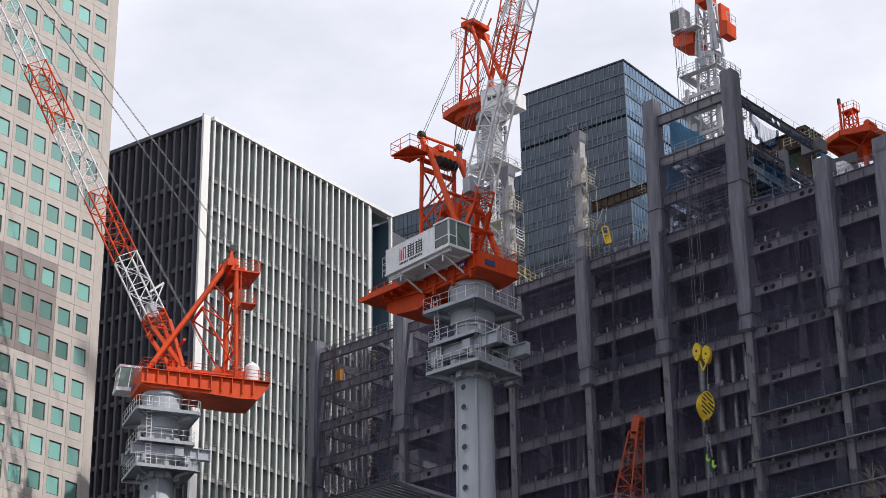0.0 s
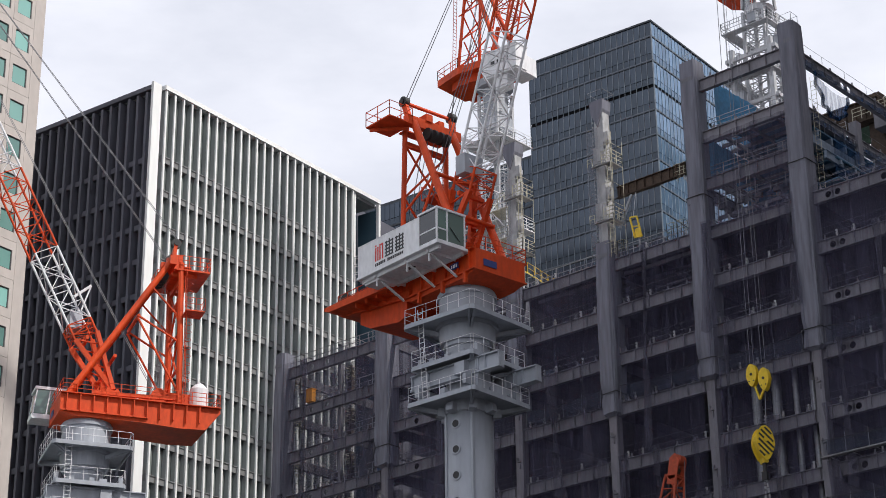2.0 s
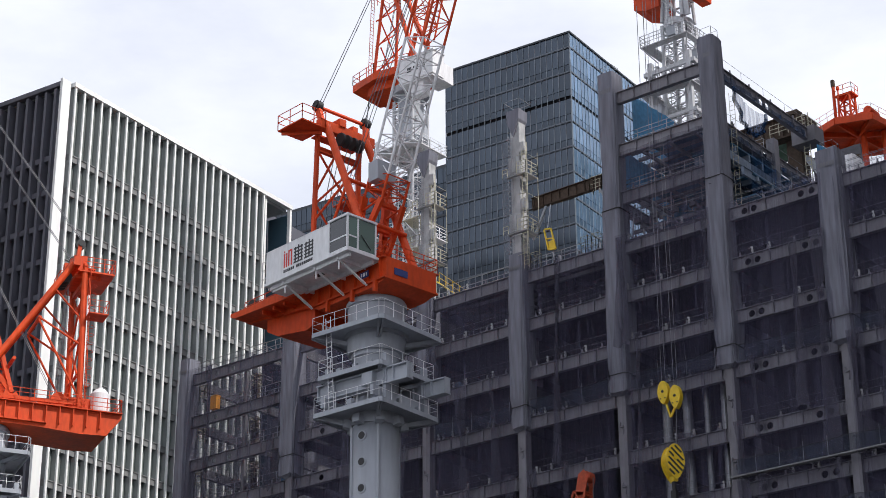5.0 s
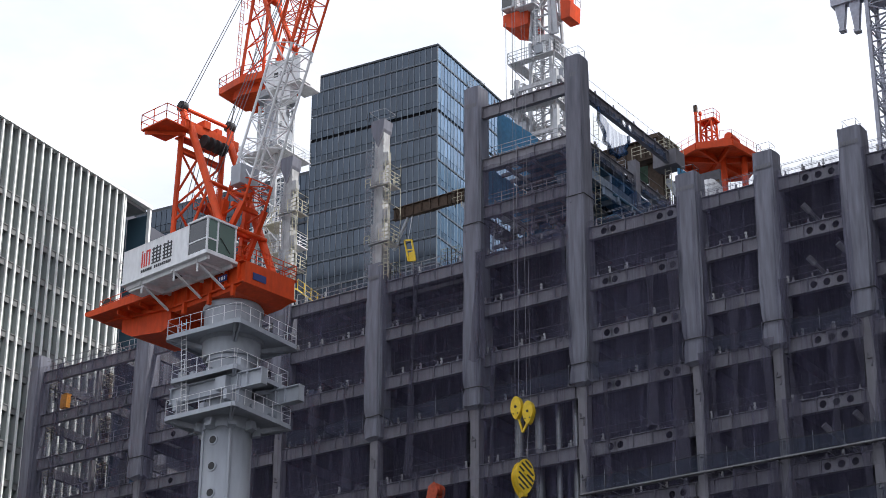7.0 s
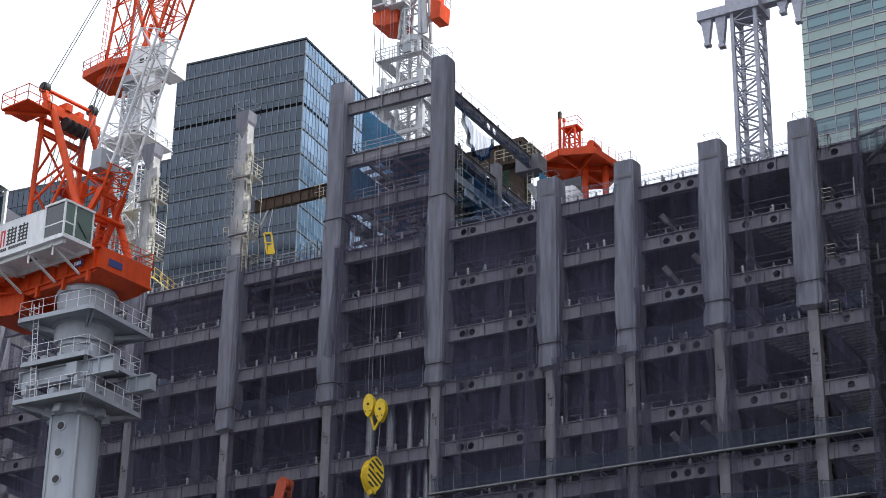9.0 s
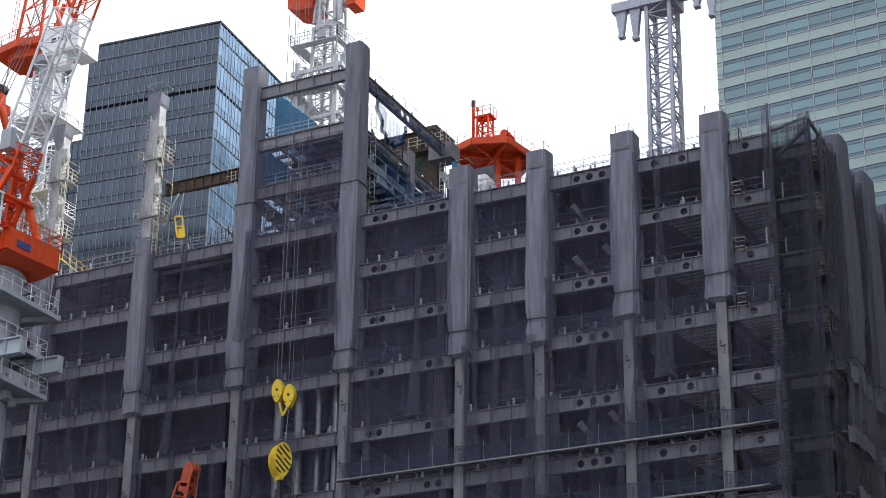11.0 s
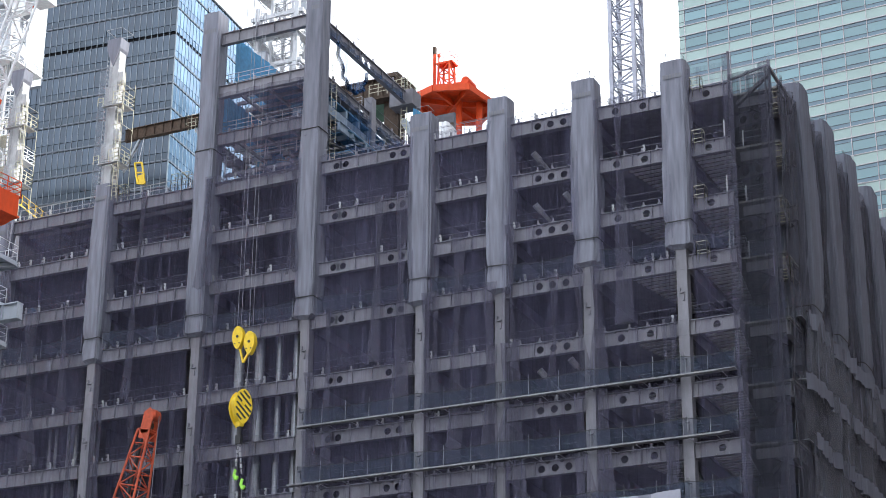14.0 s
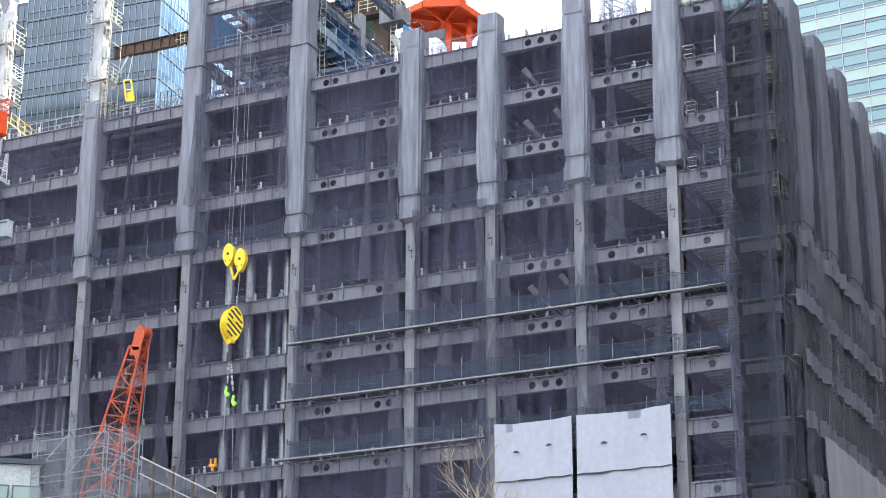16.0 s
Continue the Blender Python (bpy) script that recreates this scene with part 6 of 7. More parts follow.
lattice_parts(boom, (5.4, 0, 136), (8.4, 0, 148), 1.8, 1.4, 8, 0.1, 0.05, CRANE_WHITE)
ropes = Shape()
for y in (-1.3, -1.1, 1.1, 1.3):
    ropes.bar((-2.6, y, 129.0), (8.2, y * 0.3, 148.5), 0.035, 4)
    ropes.bar((-2.6, y * 0.8, 128.2), (-6.5, y * 0.3, 108.0) if y < 0 else (-4.4, y * 0.3, 117), 0.03, 4)
part("rope", ropes, CABLE, c3)

# crane inside the tall frame
c4 = thing("tower_crane", "white lattice tower crane with red counterweights above the frame", "crane", "tower cranes on the site", at=(-82.7, 138.0, 0))
mast(c4, (0.2, 0), 2.2, 76, 110.5, MAST_PALE, 2.2, 0.13, 0.06, label="white lattice mast")
for z, w in ((103.2, 2.7), (108.2, 2.5)):
    pl = part("platform", Shape().box(-w, w, -w, -1.7, z - 0.08, z).box(-w, w, 1.7, w, z - 0.08, z).box(-w, -1.5, -1.7, 1.7, z - 0.08, z).box(1.9, w, -1.7, 1.7, z - 0.08, z), MAST_PALE, c4)
    part("guard_rail", Shape().rail([(-w, -w, z), (w, -w, z), (w, w, z), (-w, w, z)], 1.1, 1.0, 0.04, 3, True), MAST_PALE, pl)
    part("platform_bracket", Shape().bar((-w, -w, z), (-1.3, -1.5, z - 1.6), 0.07, 6).bar((w, -w, z), (1.7, -1.5, z - 1.6), 0.07, 6).bar((w, w, z), (1.7, 1.5, z - 1.6), 0.07, 6), MAST_PALE, pl)
for sx in (-2.5, 2.7):
    part("climbing_frame", Shape().lattice((sx, 0, 94.5), (sx, 0, 107.0), 0.8, 0.8, 8, 0.08, 0.05), MAST_PALE, c4)
for sx, sy in ((-1.9, -1.9), (2.2, -1.9)):
    part("climbing_post", Shape().box(sx - 0.22, sx + 0.22, sy - 0.22, sy + 0.22, 95.0, 106.5), MAST_PALE, c4)
for z in (97.5, 100.5, 105.5):
    part("climbing_collar", Shape().beam((-2.6, -1.9, z), (2.8, -1.9, z), 0.25, 0.4).beam((-2.6, 1.9, z), (2.8, 1.9, z), 0.25, 0.4).beam((-2.4, -1.9, z), (-2.4, 1.9, z), 0.25, 0.4).beam((2.6, -1.9, z), (2.6, 1.9, z), 0.25, 0.4), MAST_PALE, c4)
for x, y, z in ((-1.0, -2.2, 100.8), (1.4, -2.2, 103.3), (-2.3, -1.2, 97.8), (0.9, -2.3, 108.3), (2.3, -1.0, 105.8)):
    part("pump_box", Shape().box(x - 0.4, x + 0.4, y - 0.3, y + 0.3, z, z + 0.9).box(x - 0.44, x + 0.44, y - 0.34, y + 0.34, z + 0.9, z + 0.96), CRANE_GREY, c4)
lattice_parts(part("slewing_head", Shape().tube((0.2, 0), 1.4, 110.3, 110.9, 24), MAST_PALE, c4, "white slewing head"), (0.2, 0, 110.9), (0.2, 0, 117.6), 2.2, 1.6, 3, 0.16, 0.1, MAST_PALE)
part("head_cheek", Shape().sweep_side([(1.0, 110.9), (2.0, 110.9), (1.6, 117.5), (0.9, 117.5)], -0.95, -0.75), MAST_PALE, c4)
part("head_cheek", Shape().sweep_side([(-1.0, 110.9), (-0.5, 110.9), (-0.3, 117.5), (-0.6, 117.5)], -0.95, -0.75), MAST_PALE, c4)
part("head_tube", Shape().bar((-0.2, -1.2, 108.6), (-0.2, -1.2, 113.8), 0.2, 10), CRANE_GREY, c4)
cab = part("operator_cab", Shape().box(-3.4, -1.7, -2.1, -0.5, 114.4, 114.6).box(-3.4, -1.7, -2.1, -0.5, 116.9, 117.1).box(-2.2, -1.7, -2.1, -0.5, 114.6, 116.9).box(-3.4, -2.2, -0.6, -0.5, 114.6, 116.9), MAST_PALE, c4, "white operator cab")
part("cab_glass", Shape().box(-3.38, -2.2, -2.08, -2.04, 114.6, 116.9).box(-3.38, -3.34, -2.04, -0.6, 114.6, 116.9), glazing("cab_dark_glass", (0.03, 0.035, 0.04), 0.06), cab)
part("cab_walkway", Shape().box(-1.7, 0.3, -2.4, -1.2, 113.9, 114.0).rail([(-1.7, -2.4, 114.0), (0.3, -2.4, 114.0), (0.3, -1.2, 114.0)], 1.1, 0.7, 0.035, 3), MAST_PALE, c4)
part("counterweight", Shape().sweep_side([(-3.6, 114.2), (-0.9, 114.2), (-0.9, 112.5), (-2.4, 112.5), (-3.6, 113.0)], -1.5, 1.5), ORANGE, c4, "vermilion counterweight")
part("counterweight", Shape().sweep_side([(2.3, 112.2), (3.3, 112.2), (3.4, 113.8), (2.7, 114.2), (2.7, 116.4), (2.3, 116.4)], -0.9, 0.9), ORANGE, c4, "vermilion counterweight")
part("weight_arm", Shape().box(1.4, 2.35, -0.5, 0.5, 112.8, 113.2).box(-1.0, -0.6, -0.5, 0.5, 113.0, 113.5), MAST_PALE, c4)
part("side_rail", Shape().rail([(3.4, -0.9, 113.9), (3.4, 0.9, 113.9)], 1.1, 0.9, 0.035, 2), MAST_PALE, c4)
part("side_rail", Shape().rail([(-3.65, -1.5, 114.2), (-3.65, 1.5, 114.2)], 1.1, 0.9, 0.035, 2), MAST_PALE, c4)
jib = part("boom", Shape().box(-0.6, 1.0, -1.0, 1.0, 117.5, 118.6), ORANGE, c4, "vermilion lattice boom")
lattice_parts(jib, (0.2, 0, 118.6), (14.4, -28.0, 160), 1.8, 1.4, 30, 0.12, 0.07, ORANGE)
hoops = Shape().ladder((0.4, -1.9, 96), (0.4, -1.9, 113.8), (1, 0, 0), 0.55, 0.35, 0.035)
for k in range(20):
    z = 96.8 + k * 0.85
    hoops.rail([(0.1, -1.9, z), (0.05, -2.35, z), (0.4, -2.6, z), (0.75, -2.35, z), (0.7, -1.9, z)], 0.05, 9, 0.03, 1)
part("caged_ladder", hoops, MAST_PALE, c4)
part("jib_head", Shape().box(13.6, 15.2, -28.6, -27.4, 159.3, 160.4), ORANGE, jib)
part("hoist_rope", Shape().bar((-3.0, -2, 113), (-3.1, -2, 84), 0.03, 4).bar((-2.3, -2, 113), (-2.4, -2, 84), 0.03, 4), CABLE, c4)

# far mast with hammer-head brackets
c5 = thing("lattice_mast", "galvanised lattice crane mast with drooping bracket arms", "crane", at=(-54.25, 150.0, 0))
mast(c5, (0, 0), 2.2, 78, 124, MAST_LILAC, 2.5, 0.17, 0.09, label="lilac grey lattice mast")
part("arm", Shape().box(-4.8, 5.4, -0.5, 0.5, 112.6, 113.5).box(-1.6, 1.6, -1.5, 1.5, 112.0, 114.2), MAST_LILAC, c5)
for x, h in ((-4.0, 2.4), (-2.6, 2.9), (3.4, 1.0), (4.8, 2.3)):
    part("bracket", Shape().sweep_side([(x - 0.55, 112.6), (x + 0.55, 112.6), (x + 0.2, 112.6 - h), (x - 0.2, 112.6 - h)], -0.25, 0.25).box(x - 0.28, x + 0.28, -0.32, 0.32, 112.3 - h, 112.6 - h), MAST_LILAC, c5)

# red hexagonal machine platform behind the roof
cap = thing("red_crane_platform", "vermilion hexagonal crane platform on short legs above the roof", "platform", at=(-71.4, 150.0, 0))
hexa = [(-3.4, -2.2), (-0.6, -3.3), (2.5, -2.2), (3.2, 2.4), (0.4, 5.0), (-3.4, 3.6)]
part("deck", Shape().prism(hexa, 100.90, 101.15), ORANGE, cap, "vermilion deck plate")
for i, (x, y) in enumerate(hexa):
    nx, ny = hexa[(i + 1) % 6]
    jo = Shape().beam((x, y, 100.70), (nx, ny, 100.70), 0.25, 0.6).beam((x, y, 100.70), (0, 0, 100.40), 0.2, 0.5)
    part("deck_beam", jo, ORANGE, cap)
part("guard_rail", Shape().rail([(x, y, 101.15) for x, y in hexa], 0.9, 1.2, 0.02, 2, True), ORANGE, cap)
for x, y in ((0.4, 0.2), (2.0, 1.2)):
    leg = part("leg", Shape().tube((x, y), 0.3, 96.90, 100.70, 14), ORANGE, cap)
    part("leg_foot", Shape().tube((x, y), 0.34, 81.4, 96.90, 14).bar((x, y, 95.20), (x + 1.8, y + 1, 91.70), 0.14, 6), CRANE_WHITE, leg, "white leg foot")
part("winch_house", Shape().box(-1.9, 0.6, -1.4, 0.8, 101.20, 101.75).box(-1.8, 0.2, -1.2, 0.4, 101.75, 102.1).box(0.7, 2.0, -1.2, 0.4, 101.2, 102.0), ORANGE, cap)
part("winch_drum", Shape().bar((1.7, -1.3, 102.0), (1.7, 0.4, 102.0), 0.4, 12), ORANGE, cap)
ud = part("upper_deck", Shape().box(-1.5, 0.2, -1.0, 0.3, 104.45, 104.6), ORANGE, cap)
part("upper_rail", Shape().rail([(-1.5, -1.0, 104.6), (0.2, -1.0, 104.6), (0.2, 0.3, 104.6)], 0.9, 0.8, 0.03, 2), ORANGE, ud)
lattice_parts(ud, (-0.65, -0.4, 102.10), (-0.65, -0.4, 104.45), 1.2, 1.1, 2, 0.11, 0.07, ORANGE)
part("lamp_pole", Shape().bar((-1.9, -0.4, 101.70), (-1.9, -0.4, 105.90), 0.15, 8), ORANGE, cap)
part("lamp_head", Shape().box(-2.05, -1.75, -0.55, -0.25, 105.90, 106.60), RUST, cap)
part("horn_pole", Shape().bar((-1.45, -0.4, 104.60), (-1.45, -0.4, 105.60), 0.08, 6).bar((-1.45, -0.4, 105.5), (-1.45, -0.4, 105.75), 0.16, 8), ORANGE, cap)
single("plastic_wrapped_plant", wrap(2.4, 2.0, 81.6, 85.0, 77, flare=0.3), CRANE_WHITE, "machine wrapped in white plastic on the roof", "machine", at=(-60.9, 125.0, 0))

# crane-side scaffold tower and access stairs near the lattice mast
sc = thing("access_tower", "cream steel access tower with guard rails beside the mast", "scaffold", at=(-104.2, 126.5, 0))
part("frame", Shape().lattice((0, 0, 81.5), (0, 0, 95.5), 1.9, 1.9, 6, 0.07, 0.045), CRANE_WHITE, sc)
for z in (84, 87, 90, 93):
    part("landing", Shape().box(-1.1, 1.1, -1.1, 1.1, z - 0.06, z).rail([(-1.1, -1.1, z), (1.1, -1.1, z), (1.1, 1.1, z), (-1.1, 1.1, z)], 1.1, 1.1, 0.035, 2, True), CREAM_RAIL, sc)
rb = thing("access_bridge", "cream steel access bridge with guard rails over the roof", "walkway", at=(-104, 125, 82.6))
part("deck", Shape().box(1.5, 13, -0.6, 0.6, 0, 0.1), GALV, rb)
part("guard_rail", Shape().rail([(1.5, -0.6, 0.1), (13, -0.6, 0.1)], 1.1, 1.0, 0.04, 3).rail([(1.5, 0.6, 0.1), (13, 0.6, 0.1)], 1.1, 1.0, 0.04, 3), CREAM_RAIL, rb)
part("stair", Shape().beam((4, -0.9, 2.6), (7, -0.9, 0.1), 0.5, 0.08).rail([(4, -0.7, 2.6), (7, -0.7, 0.1)], 1.0, 1.0, 0.035, 2), YELLOW, rb)

# ---- hooks hanging before the front ----
hk = thing("crane_hook_block", "yellow and black striped crane hook block on steel ropes", "hook", at=(-72.4, 116.6, -1.1))
hk.scale = (1.06, 1.06, 1.06)
def cheek(cx, zc, w, h, y0, y1):
    pts = []
    for i in range(20):
        a = 2 * math.pi * i / 20
        r = 1.0 if math.sin(a) > -0.2 else 0.92
        pts.append((cx + w / 2 * math.cos(a) * (1 if math.sin(a) > 0 else 1 + 0.35 * math.sin(a)), zc + h / 2 * math.sin(a) * r))
    return Shape().sweep_side(pts, y0, y1)
for cx, zc in ((-0.4, 64.0), (0.55, 63.5)):
    b = part("sheave_case", cheek(cx, zc, 0.86, 1.75, -0.2, 0.2), YELLOW, hk, "yellow sheave case")
    for px, pz, pr in ((cx, zc + 0.1, 0.1), (cx - 0.18, zc - 0.4, 0.05), (cx + 0.18, zc - 0.4, 0.05)):
        part("sheave_pin", Shape().bar((px, -0.25, pz), (px, 0.25, pz), pr, 10), BLACK, b)
part("link_fork", Shape().beam((-0.25, 0, 63.2), (0.05, 0, 62.2), 0.12, 0.14).beam((0.4, 0, 62.8), (0.05, 0, 62.2), 0.12, 0.14), YELLOW, hk)
blk = part("hook_block", Shape().bar((0, -0.36, 59.2), (0, 0.36, 59.2), 0.62, 22).box(-0.15, 0.15, -0.36, 0.36, 57.6, 58.6), YELLOW, hk, "yellow hook block with black stripes", at=(0, 0, 0), turn=58)
for y0, y1 in ((-0.46, -0.38), (0.38, 0.46)):
    part("cheek_plate", cheek(0.0, 58.9, 1.36, 2.6, y0, y1), YELLOW, blk)
part("block_body", cheek(0.0, 58.95, 1.12, 2.3, -0.3, 0.3), YELLOW, blk)
for i in range(8):
    g, off = Shape(), -1.05 + i * 0.31
    inside = []
    for k in range(41):
        u = -1.5 + k * 0.075
        x, z = u * 0.72 + off * 0.69, 58.9 + off * 0.72 - u * 0.69
        if ((x / 0.58) ** 2 + ((z - 58.9) / 1.18) ** 2) < 1.0 - (0.35 if z < 58.2 else 0):
            inside.append((x, z))
    if len(inside) > 2:
        (xa, za), (xb, zb) = inside[0], inside[-1]
        g.add([(xa - 0.045, -0.468, za - 0.045), (xb - 0.045, -0.468, zb - 0.045), (xb + 0.055, -0.468, zb + 0.055), (xa + 0.055, -0.468, za + 0.055)], [(0, 1, 2, 3)])
        part("stripe", g, BLACK, blk)
part("block_pin", Shape().bar((0.0, -0.55, 59.2), (0.0, 0.55, 59.2), 0.16, 10), YELLOW, blk)
part("swivel", Shape().bar((0, 0, 57.6), (0, 0, 56.4), 0.16, 8, 0.1).box(-0.2, 0.2, -0.16, 0.16, 56.4, 57.0), BLACK, hk)
sl = Shape()
for x0, x1, z1 in ((-0.05, -0.12, 54.8), (0.05, 0.35, 54.2)):
    for i in range(6):
        a, b = i / 6, (i + 0.75) / 6
        sl.bar((x0 + (x1 - x0) * a, 0, 56.6 + (z1 - 56.6) * a), (x0 + (x1 - x0) * b, 0, 56.6 + (z1 - 56.6) * b), 0.06 if i % 2 else 0.09, 6)
part("chain_sling", sl, GALV, hk, "pale chain sling")
for x, z in ((-0.15, 54.3), (0.42, 53.6)):
    part("safety_hook", Shape().bar((x, 0, z + 0.35), (x - 0.1, 0, z), 0.1, 8).bar((x - 0.1, 0, z), (x + 0.05, 0, z - 0.35), 0.12, 8).bar((x + 0.05, 0, z - 0.35), (x + 0.22, 0, z - 0.15), 0.1, 8), LIME, hk, "lime green safety hook")
rp = Shape()
for x, z, xt in ((-0.55, 64.6, -0.9), (-0.25, 64.6, -0.75), (0.4, 64.2, 0.2), (0.7, 64.2, 0.35)):
    rp.bar((x, 0, z), (x * 0.6, 0, 151.6), 0.016, 4)
rp.bar((-0.35, 0, 63.2), (-0.3, 0, 60.1), 0.03, 4).bar((0.5, 0, 62.6), (0.35, 0, 60.1), 0.03, 4).bar((-0.1, 0, 54), (-1.3, 0, 38), 0.025, 4).bar((0.4, 0, 53.4), (0.8, 0, 38), 0.025, 4).bar((-0.2, 0, 54), (-0.6, 0, 38), 0.02, 4)
part("rope", rp, CABLE, hk)
part("tag_block", Shape().box(-1.25, -0.75, -0.12, 0.12, 49.2, 49.38).box(-1.2, -1.1, -0.08, 0.08, 49.38, 49.75).box(-0.85, -0.75, -0.08, 0.08, 49.38, 49.75).box(-1.06, -0.94, -0.08, 0.08, 48.9, 49.2), TAG_ORANGE, hk, "small orange shackle")

mc = thing("mobile_crane_boom", "faded red lattice boom of a mobile crane with head sheaves", "crane", at=(-82.6, 116.4, 0))
bm = part("boom", Shape().box(-11.2, -9.0, -0.9, 0.9, 0, 2.0), RED_BOOM, mc, "faded red lattice boom")
lattice_parts(bm, (-10.1, 0, 2.0), (0.45, 0, 51.2), 2.3, 2.3, 26, 0.09, 0.05, RED_BOOM)
lattice_parts(bm, (0.45, 0, 51.2), (2.45, 0, 60.6), 2.3, 1.0, 9, 0.09, 0.05, RED_BOOM)
for y in (-0.45, 0.45):
    part("head_plate", Shape().sweep_side([(2.0, 60.0), (2.75, 59.8), (3.25, 61.6), (2.9, 62.2), (2.4, 61.9)], y - 0.05, y + 0.05), RED_BOOM, mc)
part("head_beam", Shape().box(2.2, 2.9, -0.5, 0.5, 60.3, 60.6), RED_BOOM, mc)
part("rope_bundle", Shape().bar((2.0, 0, 60.0), (0.2, 0.1, 52.0), 0.14, 6).bar((0.35, -0.2, 53.4), (0.1, -0.2, 51.6), 0.3, 8), BLACK, mc, "dark cable bundle")
part("head_sheave", Shape().bar((2.95, -0.35, 61.7), (2.95, 0.35, 61.7), 0.4, 16), RED_BOOM, mc)
part("head_sheave", Shape().bar((2.45, -0.35, 61.0), (2.45, 0.35, 61.0), 0.32, 16), RUST, mc)
part("rope", Shape().bar((3.4, 0, 61.6), (2.0, 0, 30), 0.03, 4).bar((2.8, 0.2, 61.6), (-2.5, 0.2, 30), 0.03, 4).bar((2.8, -0.2, 61.6), (-2.5, -0.2, 30), 0.03, 4), CABLE, mc)


# ---- far towers ----
def block(name, label, at, turn, size=1.0):
    """A tower given by its corner; size brings it nearer the viewpoint and makes it smaller alike."""
    ob = thing(name, label, "building", at=(at[0] * size, at[1] * size, 18.6 * (1 - size)), turn=turn)
    ob.scale = (size, size, size)
    return ob


# white-finned tower: street face runs left from the corner, sunlit flank runs back from it
wt = block("white_fin_tower", "office tower with white vertical fins and grey glass behind them", (-143.29, 117.02), 5.4, 0.97)
WH, LW, LF = 117.2, 30.0, 37.75
part("core", Shape().box(-LW, -0.7, 1.0, 33.0, -2, WH - 0.06).box(-LW, -3.3, 33.0, LF + 20, -2, WH - 0.06), FIN_SHADED, wt)
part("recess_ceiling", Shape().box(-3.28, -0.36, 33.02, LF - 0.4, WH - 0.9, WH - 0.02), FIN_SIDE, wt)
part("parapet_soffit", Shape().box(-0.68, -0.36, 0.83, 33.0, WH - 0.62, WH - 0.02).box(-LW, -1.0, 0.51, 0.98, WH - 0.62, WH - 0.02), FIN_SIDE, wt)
part("parapet", Shape().box(-0.35, 0.3, 0.8, LF, WH - 0.5, WH), FIN_WHITE, wt, "white roof edge")
part("parapet", Shape().box(-LW, -0.4, -0.25, 0.5, WH - 0.5, WH), FIN_SHADED, wt, "roof edge, charcoal for the shade on the street face")
part("corner_pier", Shape().box(-0.38, -0.06, -0.72, 0.5, 40, WH - 0.04), FIN_WHITE, wt, "white corner pier")
fin = Shape().box(-0.62, 0.10, -0.08, 0.08, 40, WH - 0.5).mesh("fin")
finb = Shape().box(-0.06, 0.14, -0.11, 0.11, 40, WH - 0.5).mesh("fin_edge")
for i in range(28):
    y = 1.1 + i * 1.31
    if y < 33.0:
        f = part("fin", fin, FIN_SIDE, wt, at=(0, y, 0))
        part("fin_edge", finb, FIN_WHITE, f, at=(0.06, 0, 0))
levels = [108.4 - 3.84 * k for k in range(16)]
bar = Shape().box(-0.62, -0.14, 1.0, 33.0, 0, 0.62).box(-0.62, -0.05, 1.0, 33.0, 0.62, 0.72).mesh("spandrel")
for z in levels:
    part("spandrel", bar, BAR_GREY, wt, "grey floor edge", at=(0, 0, z))
pane = Shape().box(-0.63, -0.6, 0.03, 1.28, 0.74, 3.8).mesh("pane")
tall = Shape().box(-0.63, -0.6, 0.03, 1.28, 0.74, 8.2).mesh("pane")
for k, z in enumerate(levels):
    for i in range(25):
        part("pane", pane if k else tall, WHITE_TOWER_GLASS, wt, at=(0, 1.1 + i * 1.31, z))
# recess at the end of the flank
WHITE_RECESS = glazing("blue_grey_glass", (0.05, 0.09, 0.12), 0.05, 0.4)
part("recess_glass", Shape().box(-3.2, -3.1, 33.1, 37.4, 60, WH - 1.2), WHITE_RECESS, wt)
part("recess_glass", Shape().box(-3.05, -0.2, LF - 0.3, LF - 0.2, 60, WH - 1.2), WHITE_RECESS, wt)
part("recess_frame", Shape().box(-0.2, 0.2, LF - 0.35, LF, 60, WH - 0.5).box(-3.2, 0.0, 33.0, 33.3, 60, WH - 0.5).box(-3.05, -2.95, 35.2, 35.35, 60, WH - 1), FIN_WHITE, wt)
part("recess_rail", Shape().rail([(0.1, 33.3, 97.2), (0.1, LF - 0.3, 97.2)], 1.1, 0.9, 0.04, 2).box(-3.0, 0.2, 33.2, LF, 96.7, 97.2), BAR_GREY, wt)
# shaded street face: deep fins and floor ledges, their charcoal carries the shade
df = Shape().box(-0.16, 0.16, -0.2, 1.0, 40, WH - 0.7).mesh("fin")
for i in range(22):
    part("fin", df, FIN_SHADED, wt, at=(-1.55 - i * 1.33, 0, 0))
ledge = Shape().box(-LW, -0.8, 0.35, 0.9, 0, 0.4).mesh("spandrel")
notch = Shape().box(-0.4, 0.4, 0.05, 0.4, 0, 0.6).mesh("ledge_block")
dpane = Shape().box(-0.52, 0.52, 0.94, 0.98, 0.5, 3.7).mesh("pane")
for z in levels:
    l = part("spandrel", ledge, FIN_SHADED, wt, at=(0, 0, z))
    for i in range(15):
        part("ledge_block", notch, FIN_SHADED, l, at=(-2.2 - i * 1.33, 0, 0))
        part("pane", dpane, SHADED_GLASS, wt, at=(-2.2 - i * 1.33, 0, z))

